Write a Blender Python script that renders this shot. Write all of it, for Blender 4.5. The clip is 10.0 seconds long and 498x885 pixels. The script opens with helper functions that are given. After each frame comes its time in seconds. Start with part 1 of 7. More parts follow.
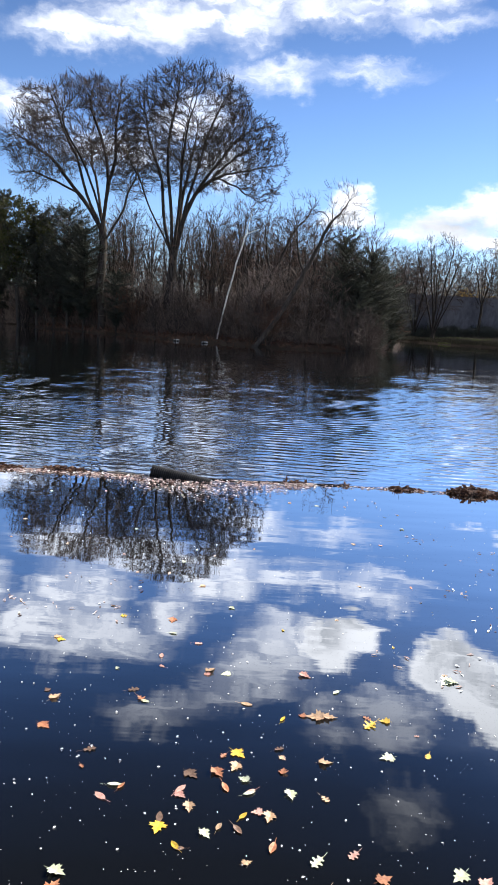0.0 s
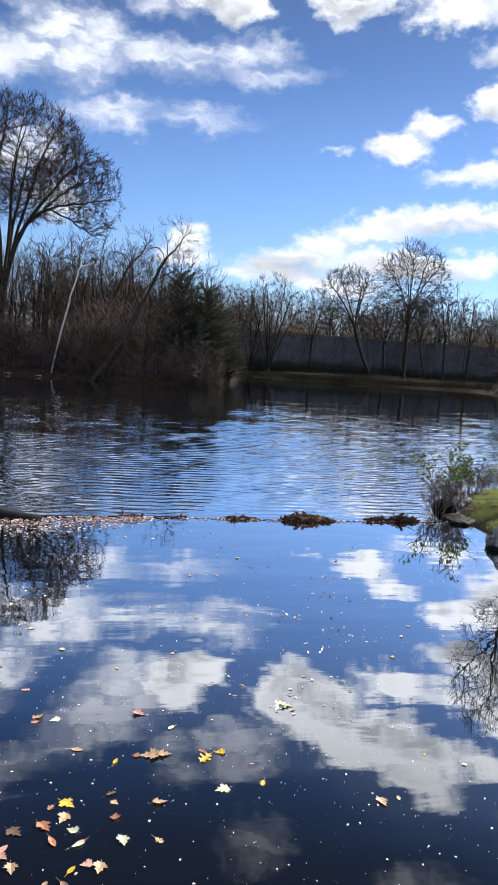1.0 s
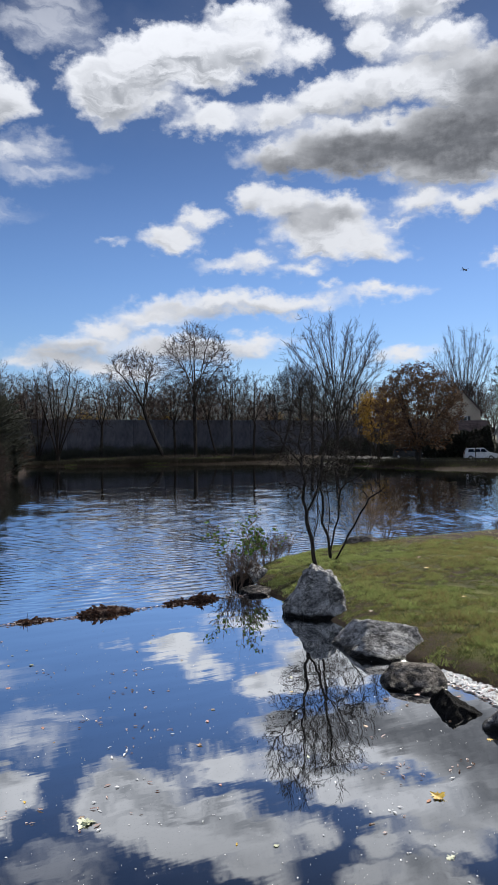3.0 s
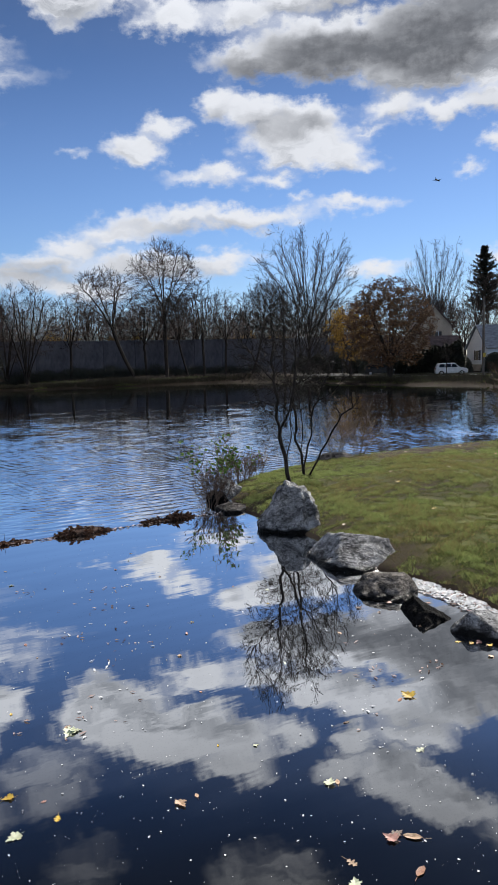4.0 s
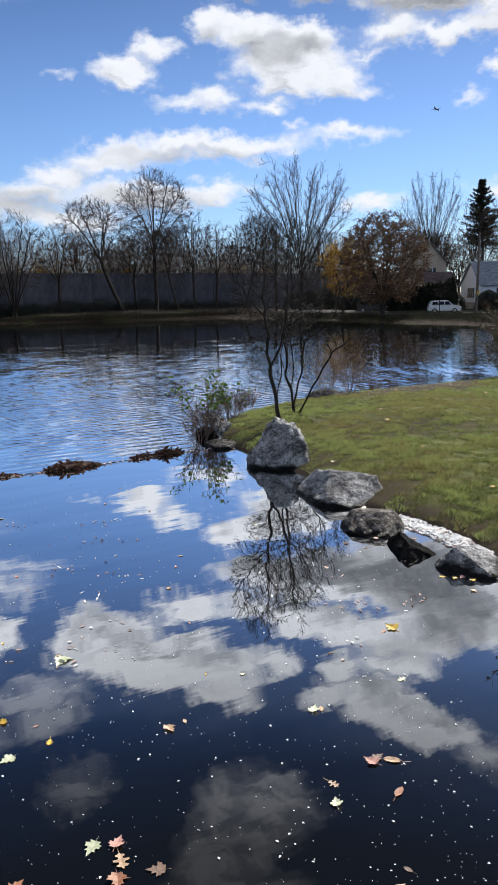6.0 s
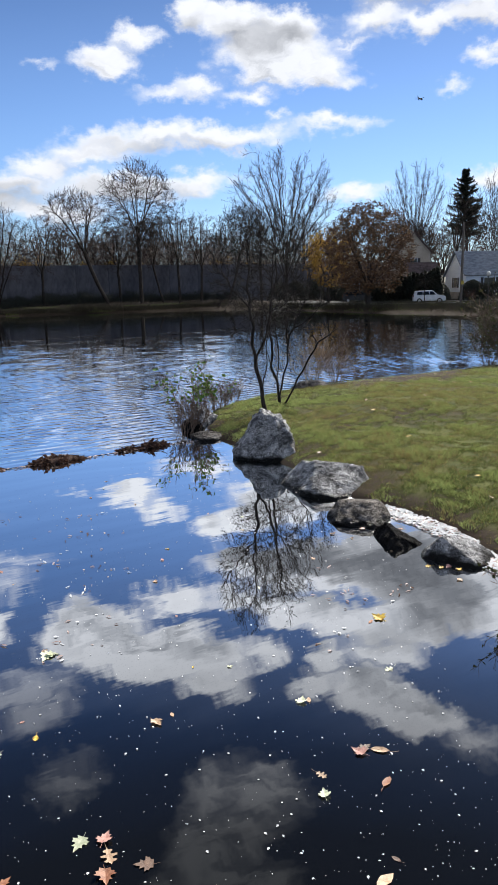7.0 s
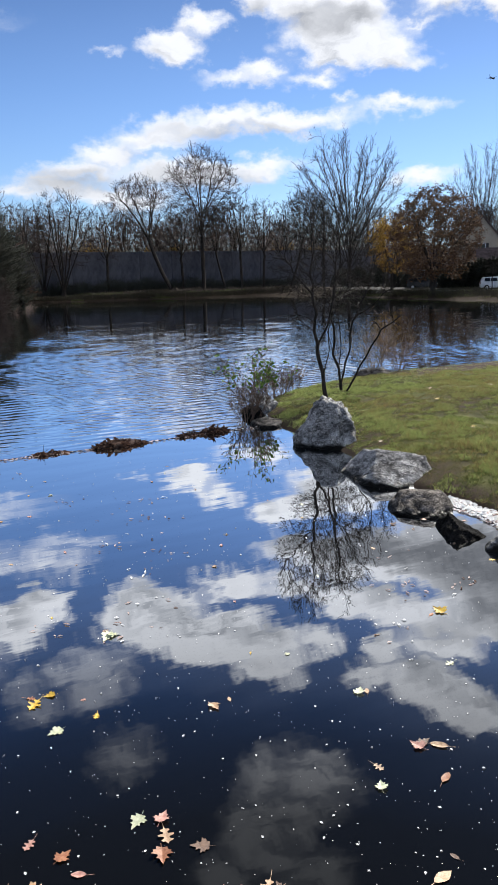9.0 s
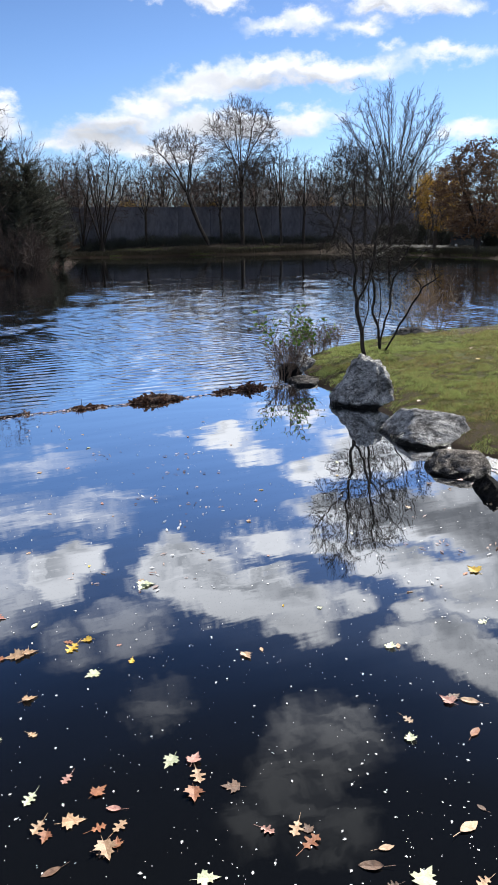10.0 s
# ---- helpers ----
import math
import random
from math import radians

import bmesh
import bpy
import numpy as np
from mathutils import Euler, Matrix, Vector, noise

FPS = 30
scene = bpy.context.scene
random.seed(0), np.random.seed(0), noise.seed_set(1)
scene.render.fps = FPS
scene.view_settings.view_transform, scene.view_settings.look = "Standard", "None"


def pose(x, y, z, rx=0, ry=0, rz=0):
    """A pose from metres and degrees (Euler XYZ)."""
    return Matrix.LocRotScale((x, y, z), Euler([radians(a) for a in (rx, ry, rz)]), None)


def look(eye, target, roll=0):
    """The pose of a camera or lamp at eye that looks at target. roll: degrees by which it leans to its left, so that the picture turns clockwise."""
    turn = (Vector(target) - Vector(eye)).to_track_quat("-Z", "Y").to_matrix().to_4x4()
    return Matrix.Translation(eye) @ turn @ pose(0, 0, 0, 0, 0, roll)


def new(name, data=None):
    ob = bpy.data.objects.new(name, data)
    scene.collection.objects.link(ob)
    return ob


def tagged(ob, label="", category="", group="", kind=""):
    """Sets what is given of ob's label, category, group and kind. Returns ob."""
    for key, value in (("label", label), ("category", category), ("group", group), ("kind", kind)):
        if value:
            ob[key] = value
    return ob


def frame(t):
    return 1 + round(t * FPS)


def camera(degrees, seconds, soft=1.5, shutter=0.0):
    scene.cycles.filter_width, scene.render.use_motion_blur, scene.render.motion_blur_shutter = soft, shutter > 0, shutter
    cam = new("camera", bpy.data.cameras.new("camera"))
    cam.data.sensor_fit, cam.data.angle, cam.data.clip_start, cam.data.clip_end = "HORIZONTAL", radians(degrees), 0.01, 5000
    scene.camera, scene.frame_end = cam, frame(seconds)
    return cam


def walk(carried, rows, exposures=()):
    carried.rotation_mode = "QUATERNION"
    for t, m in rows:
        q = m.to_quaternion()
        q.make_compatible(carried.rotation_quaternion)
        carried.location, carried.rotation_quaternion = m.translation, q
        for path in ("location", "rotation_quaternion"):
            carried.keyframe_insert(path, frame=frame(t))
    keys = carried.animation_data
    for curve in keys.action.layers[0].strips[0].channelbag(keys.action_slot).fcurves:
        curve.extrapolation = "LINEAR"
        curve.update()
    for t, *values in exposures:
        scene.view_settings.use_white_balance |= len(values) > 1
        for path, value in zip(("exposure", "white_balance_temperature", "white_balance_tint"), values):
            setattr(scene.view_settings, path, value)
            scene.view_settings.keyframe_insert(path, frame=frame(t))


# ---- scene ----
# ---- the camera, carried by hand above the water ----
cam = camera(37.61, 10.0)
PATH = [
    (0, (-0.207, -0.037, 2.980), (-0.265, 9.803, 1.201), 3.32),
    (0.5, (-0.165, 0.005, 2.940), (0.941, 9.825, 1.408), 3.74),
    (1, (-0.106, -0.012, 2.945), (1.962, 9.699, 1.756), 3.82),
    (1.5, (-0.126, -0.003, 2.966), (2.843, 9.534, 2.479), 4.12),
    (2, (-0.099, -0.056, 3.001), (3.577, 9.241, 3.237), 2.71),
    (2.5, (-0.052, -0.072, 2.996), (4.214, 8.963, 3.402), 0.68),
    (3, (0.045, -0.043, 3.001), (4.682, 8.817, 2.994), -0.63),
    (4.3, (0.055, -0.017, 2.980), (4.966, 8.585, 1.609), -1.48),
    (4.5, (0.056, -0.025, 2.982), (4.921, 8.585, 1.500), -0.60),
    (5, (0.060, -0.016, 2.983), (4.927, 8.549, 1.266), -0.66),
    (5.5, (0.065, -0.009, 2.978), (4.947, 8.516, 1.110), -0.88),
    (7, (0.101, 0.020, 2.968), (5.187, 8.373, 0.882), -1.40),
    (7.5, (0.117, 0.027, 2.966), (5.222, 8.362, 0.856), -1.52),
    (8, (0.119, 0.029, 2.971), (5.109, 8.430, 0.846), -1.62),
    (8.5, (0.119, 0.051, 2.963), (4.832, 8.603, 0.806), -1.55),
    (9, (0.100, 0.055, 2.963), (4.458, 8.771, 0.721), -1.42),
    (9.5, (0.087, 0.074, 2.952), (4.019, 8.951, 0.556), -1.23),
    (10, (0.091, 0.060, 2.922), (3.944, 8.862, 0.152), -1.04),
]
EXPOSURES = [(0, 1.15), (0.5, 1.05), (1.2, 0.8), (2.0, 0.45), (2.6, 0.35), (4.5, 0.4), (7.5, 0.68), (9.0, 0.68), (10, 0.78)]
walk(cam, [(t, look(eye, target, roll)) for t, eye, target, roll in PATH], EXPOSURES)

# ---- daylight: blue autumn sky with fair-weather cumulus, sun high on the right ----
SUN_AZ, SUN_EL = 60.0, 36.0
CLOUD_WHITE, CLOUD_MID, CLOUD_GREY = 0.66, 0.3, 0.11
# One cumulus is a few overlapping puffs: bearing, height, half width, half height in degrees.
LOW_BANK = [(29.4, 10.5, 4.8, 0.9), (25, 10.8, 2.6, 0.8), (22, 10.2, 3.5, 0.7), (33.8, 10.6, 1.3, 0.45), (19.8, 9.5, 2.6, 0.85), (16.8, 8.6, 2.3, 0.8), (14.6, 7.5, 2.6, 0.8), (12.2, 6.9, 2, 0.6),
            (28.1, 7.6, 2.8, 0.7), (39.4, 6.6, 2.3, 0.7), (10.3, 6.2, 1.4, 0.5), (22.5, 7.4, 6, 0.9), (17.5, 5.8, 4, 0.8), (6.4, 8.4, 1.5, 1.1), (6, 7.2, 2, 0.7), (49.8, 7.3, 3.2, 0.8), (13.2, 6.2, 3, 0.7)]
MIDDLE = [(22, 15.5, 2.2, 1.15), (24, 17, 1.5, 0.75), (28.2, 18.5, 1.7, 1.1), (30.8, 17.7, 2.6, 1.2), (34.8, 17.5, 2.6, 1.1), (33.9, 16, 4.3, 1.5), (36.9, 15, 2.6, 1.15), (39, 14.1, 1.2, 0.45),
          (28.2, 14.1, 1.5, 0.75), (26.4, 13.5, 2.2, 0.5), (32.1, 13.5, 1.6, 0.65), (17.5, 15.3, 0.6, 0.22), (34.1, 12, 0.6, 0.35), (37.7, 11.2, 2.6, 0.55), (40.3, 11.3, 0.9, 0.35), (46.6, 13, 0.9, 0.35), (48.6, 15, 1.4, 0.7)]
SHELF = [(25.2, 23.8, 2.7, 1.1), (22.6, 23.1, 1.2, 0.4), (30.1, 24.1, 2.7, 1.1), (33.6, 25.1, 2.6, 1.4), (37.4, 25.5, 2.6, 1.3), (40.4, 26, 2.5, 1.3), (44.5, 25.5, 3.2, 2.1), (37, 21.9, 6.6, 1.9),
         (31.5, 21.2, 4.6, 1.2), (43, 21.3, 5.6, 2.7), (50, 22, 6, 4), (41.2, 17.7, 2.2, 0.9), (44.8, 17.2, 2.6, 0.85), (39.5, 16.3, 0.9, 0.35), (48, 17.4, 2.5, 0.9), (62, 24, 9, 5), (57, 12, 4, 1.6)]
HIGH = [(17.1, 25.7, 3.6, 1.9), (20.5, 27.2, 3.9, 2), (24, 27.7, 3.9, 1.9), (27.9, 28.2, 3.5, 1.5), (32.7, 28.1, 1.8, 0.75), (20.9, 24.8, 1.8, 0.75), (17.1, 23.7, 1.1, 0.45), (27.5, 30.2, 3, 1.1),
        (7.1, 25.3, 2.4, 1.7), (9.2, 24.1, 2.3, 1.4), (37.5, 28.6, 1.7, 1.2),
        (42.1, 28, 3.4, 1.1), (40.8, 30.7, 2.9, 1.6), (36.5, 30.5, 2.2, 0.85), (43.3, 31.6, 2.6, 1.5), (46, 32.3, 3.4, 1.4)]
STREAKS = [(-3.4, 21.1, 2.7, 1.5), (-0.7, 21.3, 2, 1.5), (-2.2, 19.4, 2.7, 1.2), (-5, 19.8, 2, 1.3), (3, 20.3, 2.5, 0.9), (6.3, 20.5, 2.5, 0.8), (9.7, 21, 2.1, 0.8), (12.2, 21.5, 1.3, 0.5),
           (11.9, 19.8, 2.3, 0.5), (0.4, 16.5, 2.8, 0.9), (-2.1, 16.5, 1.2, 0.65), (7, 16.9, 2.5, 0.6), (4.8, 24.4, 3.7, 0.85), (3.2, 23.6, 1.2, 0.5), (-8.5, 19, 4, 1.1), (-12, 18.3, 4, 1.1),
           (-15.5, 17.8, 2.6, 0.95), (-17.9, 12.9, 2.2, 1.1), (-5.5, 13.4, 2.9, 1.7), (-3.7, 10.5, 2.1, 1.4), (-11, 11, 4, 1.2)]
WISPS = [(13.7, 29.6, 2.6, 1.7), (12.4, 30.8, 1.8, 1.2), (14.6, 28.4, 1.9, 0.8), (7.4, 29.5, 1.3, 0.9), (8.1, 31.4, 1.6, 0.8), (11.3, 28.8, 2, 1.2), (-13.5, 22, 3.5, 2.2), (-17.4, 24.2, 2.8, 2), (-6.1, 23.6, 2.1, 1.2), (2.4, 26.8, 3.8, 2.2), (-12, 25.6, 5, 1.5), (-6.7, 30.6, 3.8, 1.3), (-1.1, 28.9, 2.4, 1.6), (15, 35.3, 2.5, 1.6),
            (30.6, 38, 5, 2.4), (27.5, 41, 4, 2.6), (31, 44, 4, 2), (-26, 21, 6, 3), (49.5, 33.6, 2, 0.9), (23, 44, 2.5, 1.3)]
# The dark undersides, with how dense they are.
UNDERSIDES = [(37, 21.3, 7.4, 2.0, 0.95), (31.8, 20.8, 5, 1.3, 0.8), (43.6, 21.4, 6, 3.2, 1.0), (47, 24, 4, 3.6, 0.8), (33.2, 16.9, 4.2, 1.0, 0.42), (14, 6.7, 5, 1.2, 0.4), (25.5, 10, 7, 0.6, 0.25), (23, 7, 7, 1, 0.3), (43, 27, 4.5, 1.2, 0.35), (38, 24.4, 5, 1, 0.3)]


def sun_and_sky():
    lamp = bpy.data.lights.new("sun", "SUN")
    lamp.energy, lamp.angle, lamp.color = 5.0, radians(4.0), (1.0, 0.95, 0.87)
    a, e = radians(SUN_AZ), radians(SUN_EL)
    way = Vector((math.sin(a) * math.cos(e), math.cos(a) * math.cos(e), math.sin(e)))
    new("sun", lamp).matrix_world = look(way * 50, (0, 0, 0))

    world = bpy.data.worlds.new("sky")
    scene.world = world
    world.use_nodes = True
    nt = world.node_tree
    nt.nodes.clear()

    def node(tree, kind, **sets):
        n = tree.nodes.new(kind)
        for k, v in sets.items():
            if k == "op":
                n.operation = v
        return n

    def maths(tree, op, *ins):
        n = node(tree, "ShaderNodeMath", op=op)
        for i, v in enumerate(ins):
            if isinstance(v, (int, float)):
                n.inputs[i].default_value = v
            else:
                tree.links.new(v, n.inputs[i])
        return n.outputs[0]

    def vec(tree, op, *ins):
        n = node(tree, "ShaderNodeVectorMath", op=op)
        for i, v in enumerate(ins):
            if isinstance(v, (tuple, list)):
                n.inputs[i].default_value = v
            else:
                tree.links.new(v, n.inputs[i])
        return n.outputs["Value"] if op == "LENGTH" else n.outputs[0]

    def cloud_field(name, banks, grown):
        field = bpy.data.node_groups.new(name, "ShaderNodeTree")
        field.interface.new_socket("place", in_out="INPUT", socket_type="NodeSocketVector")
        field.interface.new_socket("gap", in_out="OUTPUT", socket_type="NodeSocketFloat")
        gi, go = field.nodes.new("NodeGroupInput"), field.nodes.new("NodeGroupOutput")
        last = None
        for bank in banks:
            for az, el, wa, we in bank:
                off = vec(field, "MULTIPLY", vec(field, "SUBTRACT", gi.outputs[0], (az, el, 0)), (1 / wa / grown, 1 / we / grown, 0))
                far = maths(field, "MULTIPLY", maths(field, "SUBTRACT", vec(field, "LENGTH", off), 1.0), min(we, 3.4) * 0.8)
                last = far if last is None else maths(field, "SMOOTH_MIN", last, far, 0.5)
        field.links.new(last, go.inputs[0])
        return field

    heaps, wisps = cloud_field("cloud_heaps", (LOW_BANK, MIDDLE, SHELF, HIGH), 1.1), cloud_field("cloud_wisps", (STREAKS, WISPS), 1.08)

    geo = nt.nodes.new("ShaderNodeTexCoord")
    sep = nt.nodes.new("ShaderNodeSeparateXYZ")
    nt.links.new(geo.outputs["Generated"], sep.inputs[0])
    deg = 180 / math.pi
    az = maths(nt, "MULTIPLY", maths(nt, "ARCTAN2", sep.outputs[0], sep.outputs[1]), deg)
    el = maths(nt, "MULTIPLY", maths(nt, "ARCSINE", sep.outputs[2]), deg)
    comb = nt.nodes.new("ShaderNodeCombineXYZ")
    nt.links.new(az, comb.inputs[0]), nt.links.new(el, comb.inputs[1])

    def billow(place, scale, detail, amount):
        n = nt.nodes.new("ShaderNodeTexNoise")
        n.inputs["Scale"].default_value, n.inputs["Detail"].default_value, n.inputs["Roughness"].default_value = scale, detail, 0.6
        nt.links.new(vec(nt, "MULTIPLY", place, (0.8, 1.15, 1)), n.inputs["Vector"])
        c = vec(nt, "SUBTRACT", n.outputs["Color"], (0.5, 0.5, 0.5))
        return vec(nt, "MULTIPLY", c, (amount, amount * 0.75, 0)), n.outputs["Fac"]

    big, _ = billow(comb.outputs[0], 0.3, 2, 3.2)
    small, fine = billow(comb.outputs[0], 0.95, 9, 3.0)
    soft = vec(nt, "ADD", comb.outputs[0], big)
    place = vec(nt, "ADD", soft, small)
    calm = vec(nt, "ADD", soft, vec(nt, "MULTIPLY", small, (0.55, 0.55, 0)))
    one = nt.nodes.new("ShaderNodeGroup")
    one.node_tree = heaps
    nt.links.new(place, one.inputs[0])
    two = nt.nodes.new("ShaderNodeGroup")
    two.node_tree = heaps
    nt.links.new(vec(nt, "ADD", calm, (0.25, 0.8, 0)), two.inputs[0])

    def ramp(value, lo, hi, a, b):
        n = nt.nodes.new("ShaderNodeMapRange")
        n.interpolation_type = "SMOOTHSTEP"
        nt.links.new(value, n.inputs[0])
        for i, v in enumerate((lo, hi, a, b)):
            n.inputs[i + 1].default_value = v
        return n.outputs[0]

    # Heaped clouds have firm tops with fraying edges; the wisps overhead are thin and ragged.
    thin = nt.nodes.new("ShaderNodeGroup")
    thin.node_tree = wisps
    nt.links.new(place, thin.inputs[0])
    _, folds = billow(vec(nt, "MULTIPLY", calm, (0.55, 1.3, 1)), 0.42, 4, 1.0)
    firm = ramp(one.outputs[0], 0.2, -0.45, 0, 1)
    ragged = maths(nt, "MULTIPLY", maths(nt, "MULTIPLY", ramp(thin.outputs[0], 0.5, -0.75, 0, 0.85), ramp(folds, 0.38, 0.58, 0.4, 1.0)), maths(nt, "MAXIMUM", ramp(el, 23, 31, 1.0, 0.5), ramp(az, 18, 22, 0, 1)))
    veil = maths(nt, "MULTIPLY", ramp(one.outputs[0], 2.4, -0.5, 0.0, 0.04), ramp(el, 18, 30, 0.2, 1.0))
    cover = maths(nt, "MAXIMUM", maths(nt, "MAXIMUM", firm, ragged), veil)
    # Unseen broken cumulus, added overhead and all round to raise the ambient light.
    rest = nt.nodes.new("ShaderNodeTexNoise")
    rest.inputs["Scale"].default_value, rest.inputs["Detail"].default_value = 3.6, 7
    nt.links.new(vec(nt, "MULTIPLY", geo.outputs["Generated"], (1, 1, 1.7)), rest.inputs["Vector"])
    aside = maths(nt, "MAXIMUM", ramp(el, 50, 62, 0, 1), ramp(maths(nt, "ABSOLUTE", maths(nt, "SUBTRACT", az, 16.0)), 56, 72, 0, 1))
    cover = maths(nt, "MAXIMUM", cover, maths(nt, "MULTIPLY", ramp(rest.outputs["Fac"], 0.52, 0.6, 0, 1), aside))
    deep = ramp(two.outputs[0], 0.1, -1.25, 0, 1)
    shade = maths(nt, "MULTIPLY", deep, ramp(folds, 0.4, 0.62, 1.0, 0.1))
    dim = None
    for az0, el0, wa, we, dense in UNDERSIDES:
        off = vec(nt, "MULTIPLY", vec(nt, "SUBTRACT", calm, (az0, el0, 0)), (1 / wa, 1 / we, 0))
        one_dim = ramp(vec(nt, "LENGTH", off), 1.15, 0.45, 0, dense)
        dim = one_dim if dim is None else maths(nt, "MAXIMUM", dim, one_dim)

    def toned(factor, a, b):
        n = nt.nodes.new("ShaderNodeMix")
        n.data_type = "RGBA"
        nt.links.new(factor, n.inputs[0])
        for socket, v in ((n.inputs[6], a), (n.inputs[7], b)):
            if isinstance(v, tuple):
                socket.default_value = v
            else:
                nt.links.new(v, socket)
        return n.outputs[2]

    w, m, g = CLOUD_WHITE, CLOUD_MID, CLOUD_GREY
    cloud = toned(maths(nt, "MULTIPLY", dim, ramp(fine, 0.3, 0.7, 1.0, 0.8)), toned(shade, (w * 0.94, w * 0.97, w * 1.04, 1), (m * 0.92, m * 0.98, m * 1.1, 1)), (g * 0.93, g * 0.99, g * 1.13, 1))

    sky = nt.nodes.new("ShaderNodeTexSky")
    sky.sky_type, sky.sun_disc = "NISHITA", False
    sky.sun_elevation, sky.sun_rotation = e, a
    sky.air_density, sky.dust_density, sky.ozone_density = 1.0, 0.1, 2.5
    blue = nt.nodes.new("ShaderNodeVectorMath")
    blue.operation = "MULTIPLY"
    nt.links.new(sky.outputs[0], blue.inputs[0])
    high = nt.nodes.new("ShaderNodeVectorMath")
    high.operation, high.inputs[0].default_value = "SCALE", SKY
    nt.links.new(ramp(el, 8, 36, 0.9, 0.3), high.inputs["Scale"])
    pale = nt.nodes.new("ShaderNodeMix")
    pale.data_type = "RGBA"
    nt.links.new(ramp(el, 18, 34, 0, 1), pale.inputs[0])
    pale.inputs[6].default_value, pale.inputs[7].default_value = (1, 1, 1, 1), (0.8, 0.96, 1.08, 1)
    tone = nt.nodes.new("ShaderNodeVectorMath")
    tone.operation = "MULTIPLY"
    nt.links.new(high.outputs[0], tone.inputs[0]), nt.links.new(pale.outputs[2], tone.inputs[1])
    nt.links.new(tone.outputs[0], blue.inputs[1])
    both = nt.nodes.new("ShaderNodeMix")
    both.data_type = "RGBA"
    nt.links.new(cover, both.inputs[0])
    nt.links.new(blue.outputs[0], both.inputs[6])
    glare = nt.nodes.new("ShaderNodeVectorMath")
    glare.operation = "SCALE"
    nt.links.new(cloud, glare.inputs[0]), nt.links.new(ramp(el, 20, 36, 1.0, 1.25), glare.inputs["Scale"])
    nt.links.new(glare.outputs[0], both.inputs[7])
    bg = nt.nodes.new("ShaderNodeBackground")
    nt.links.new(both.outputs[2], bg.inputs[0])
    out = nt.nodes.new("ShaderNodeOutputWorld")
    nt.links.new(bg.outputs[0], out.inputs[0])


SKY = (0.056, 0.067, 0.089)
sun_and_sky()

# ---- materials ----
def material(name, dark, light, scale=4.0, rough=0.85, bump=0.3, depth=0.01, fine=8.0, vary=0.12, stretch=(1, 1, 1), metal=0.0):
    """Two colours mixed by coarse and fine noise, with relief; each object a little lighter or darker."""
    m = bpy.data.materials.new(name)
    m.use_nodes = True
    nt = m.node_tree
    b = nt.nodes["Principled BSDF"]
    tc = nt.nodes.new("ShaderNodeTexCoord")
    mp = nt.nodes.new("ShaderNodeMapping")
    mp.inputs["Scale"].default_value = stretch
    nt.links.new(tc.outputs["Object"], mp.inputs[0])
    n1, n2 = nt.nodes.new("ShaderNodeTexNoise"), nt.nodes.new("ShaderNodeTexNoise")
    for n, s, d in ((n1, scale, 5), (n2, scale * fine, 6)):
        n.inputs["Scale"].default_value, n.inputs["Detail"].default_value = s, d
        nt.links.new(mp.outputs[0], n.inputs["Vector"])
    add = nt.nodes.new("ShaderNodeMath")
    add.operation = "MULTIPLY_ADD"
    nt.links.new(n2.outputs[0], add.inputs[0])
    add.inputs[1].default_value = 0.5
    nt.links.new(n1.outputs[0], add.inputs[2])
    cr = nt.nodes.new("ShaderNodeValToRGB")
    cr.color_ramp.elements[0].position, cr.color_ramp.elements[1].position = 0.55, 0.95
    cr.color_ramp.elements[0].color, cr.color_ramp.elements[1].color = (*dark, 1), (*light, 1)
    nt.links.new(add.outputs[0], cr.inputs[0])
    info = nt.nodes.new("ShaderNodeObjectInfo")
    hsv = nt.nodes.new("ShaderNodeHueSaturation")
    rng = nt.nodes.new("ShaderNodeMapRange")
    rng.inputs[3].default_value, rng.inputs[4].default_value = 1 - vary, 1 + vary
    nt.links.new(info.outputs["Random"], rng.inputs[0])
    nt.links.new(rng.outputs[0], hsv.inputs["Value"])
    nt.links.new(cr.outputs[0], hsv.inputs["Color"])
    nt.links.new(hsv.outputs[0], b.inputs["Base Color"])
    b.inputs["Roughness"].default_value, b.inputs["Metallic"].default_value = rough, metal
    if rough > 0.7:
        b.inputs["Specular IOR Level"].default_value = 0.12
    if bump:
        bp = nt.nodes.new("ShaderNodeBump")
        bp.inputs["Strength"].default_value, bp.inputs["Distance"].default_value = bump, depth
        nt.links.new(add.outputs[0], bp.inputs["Height"])
        nt.links.new(bp.outputs[0], b.inputs["Normal"])
    return m


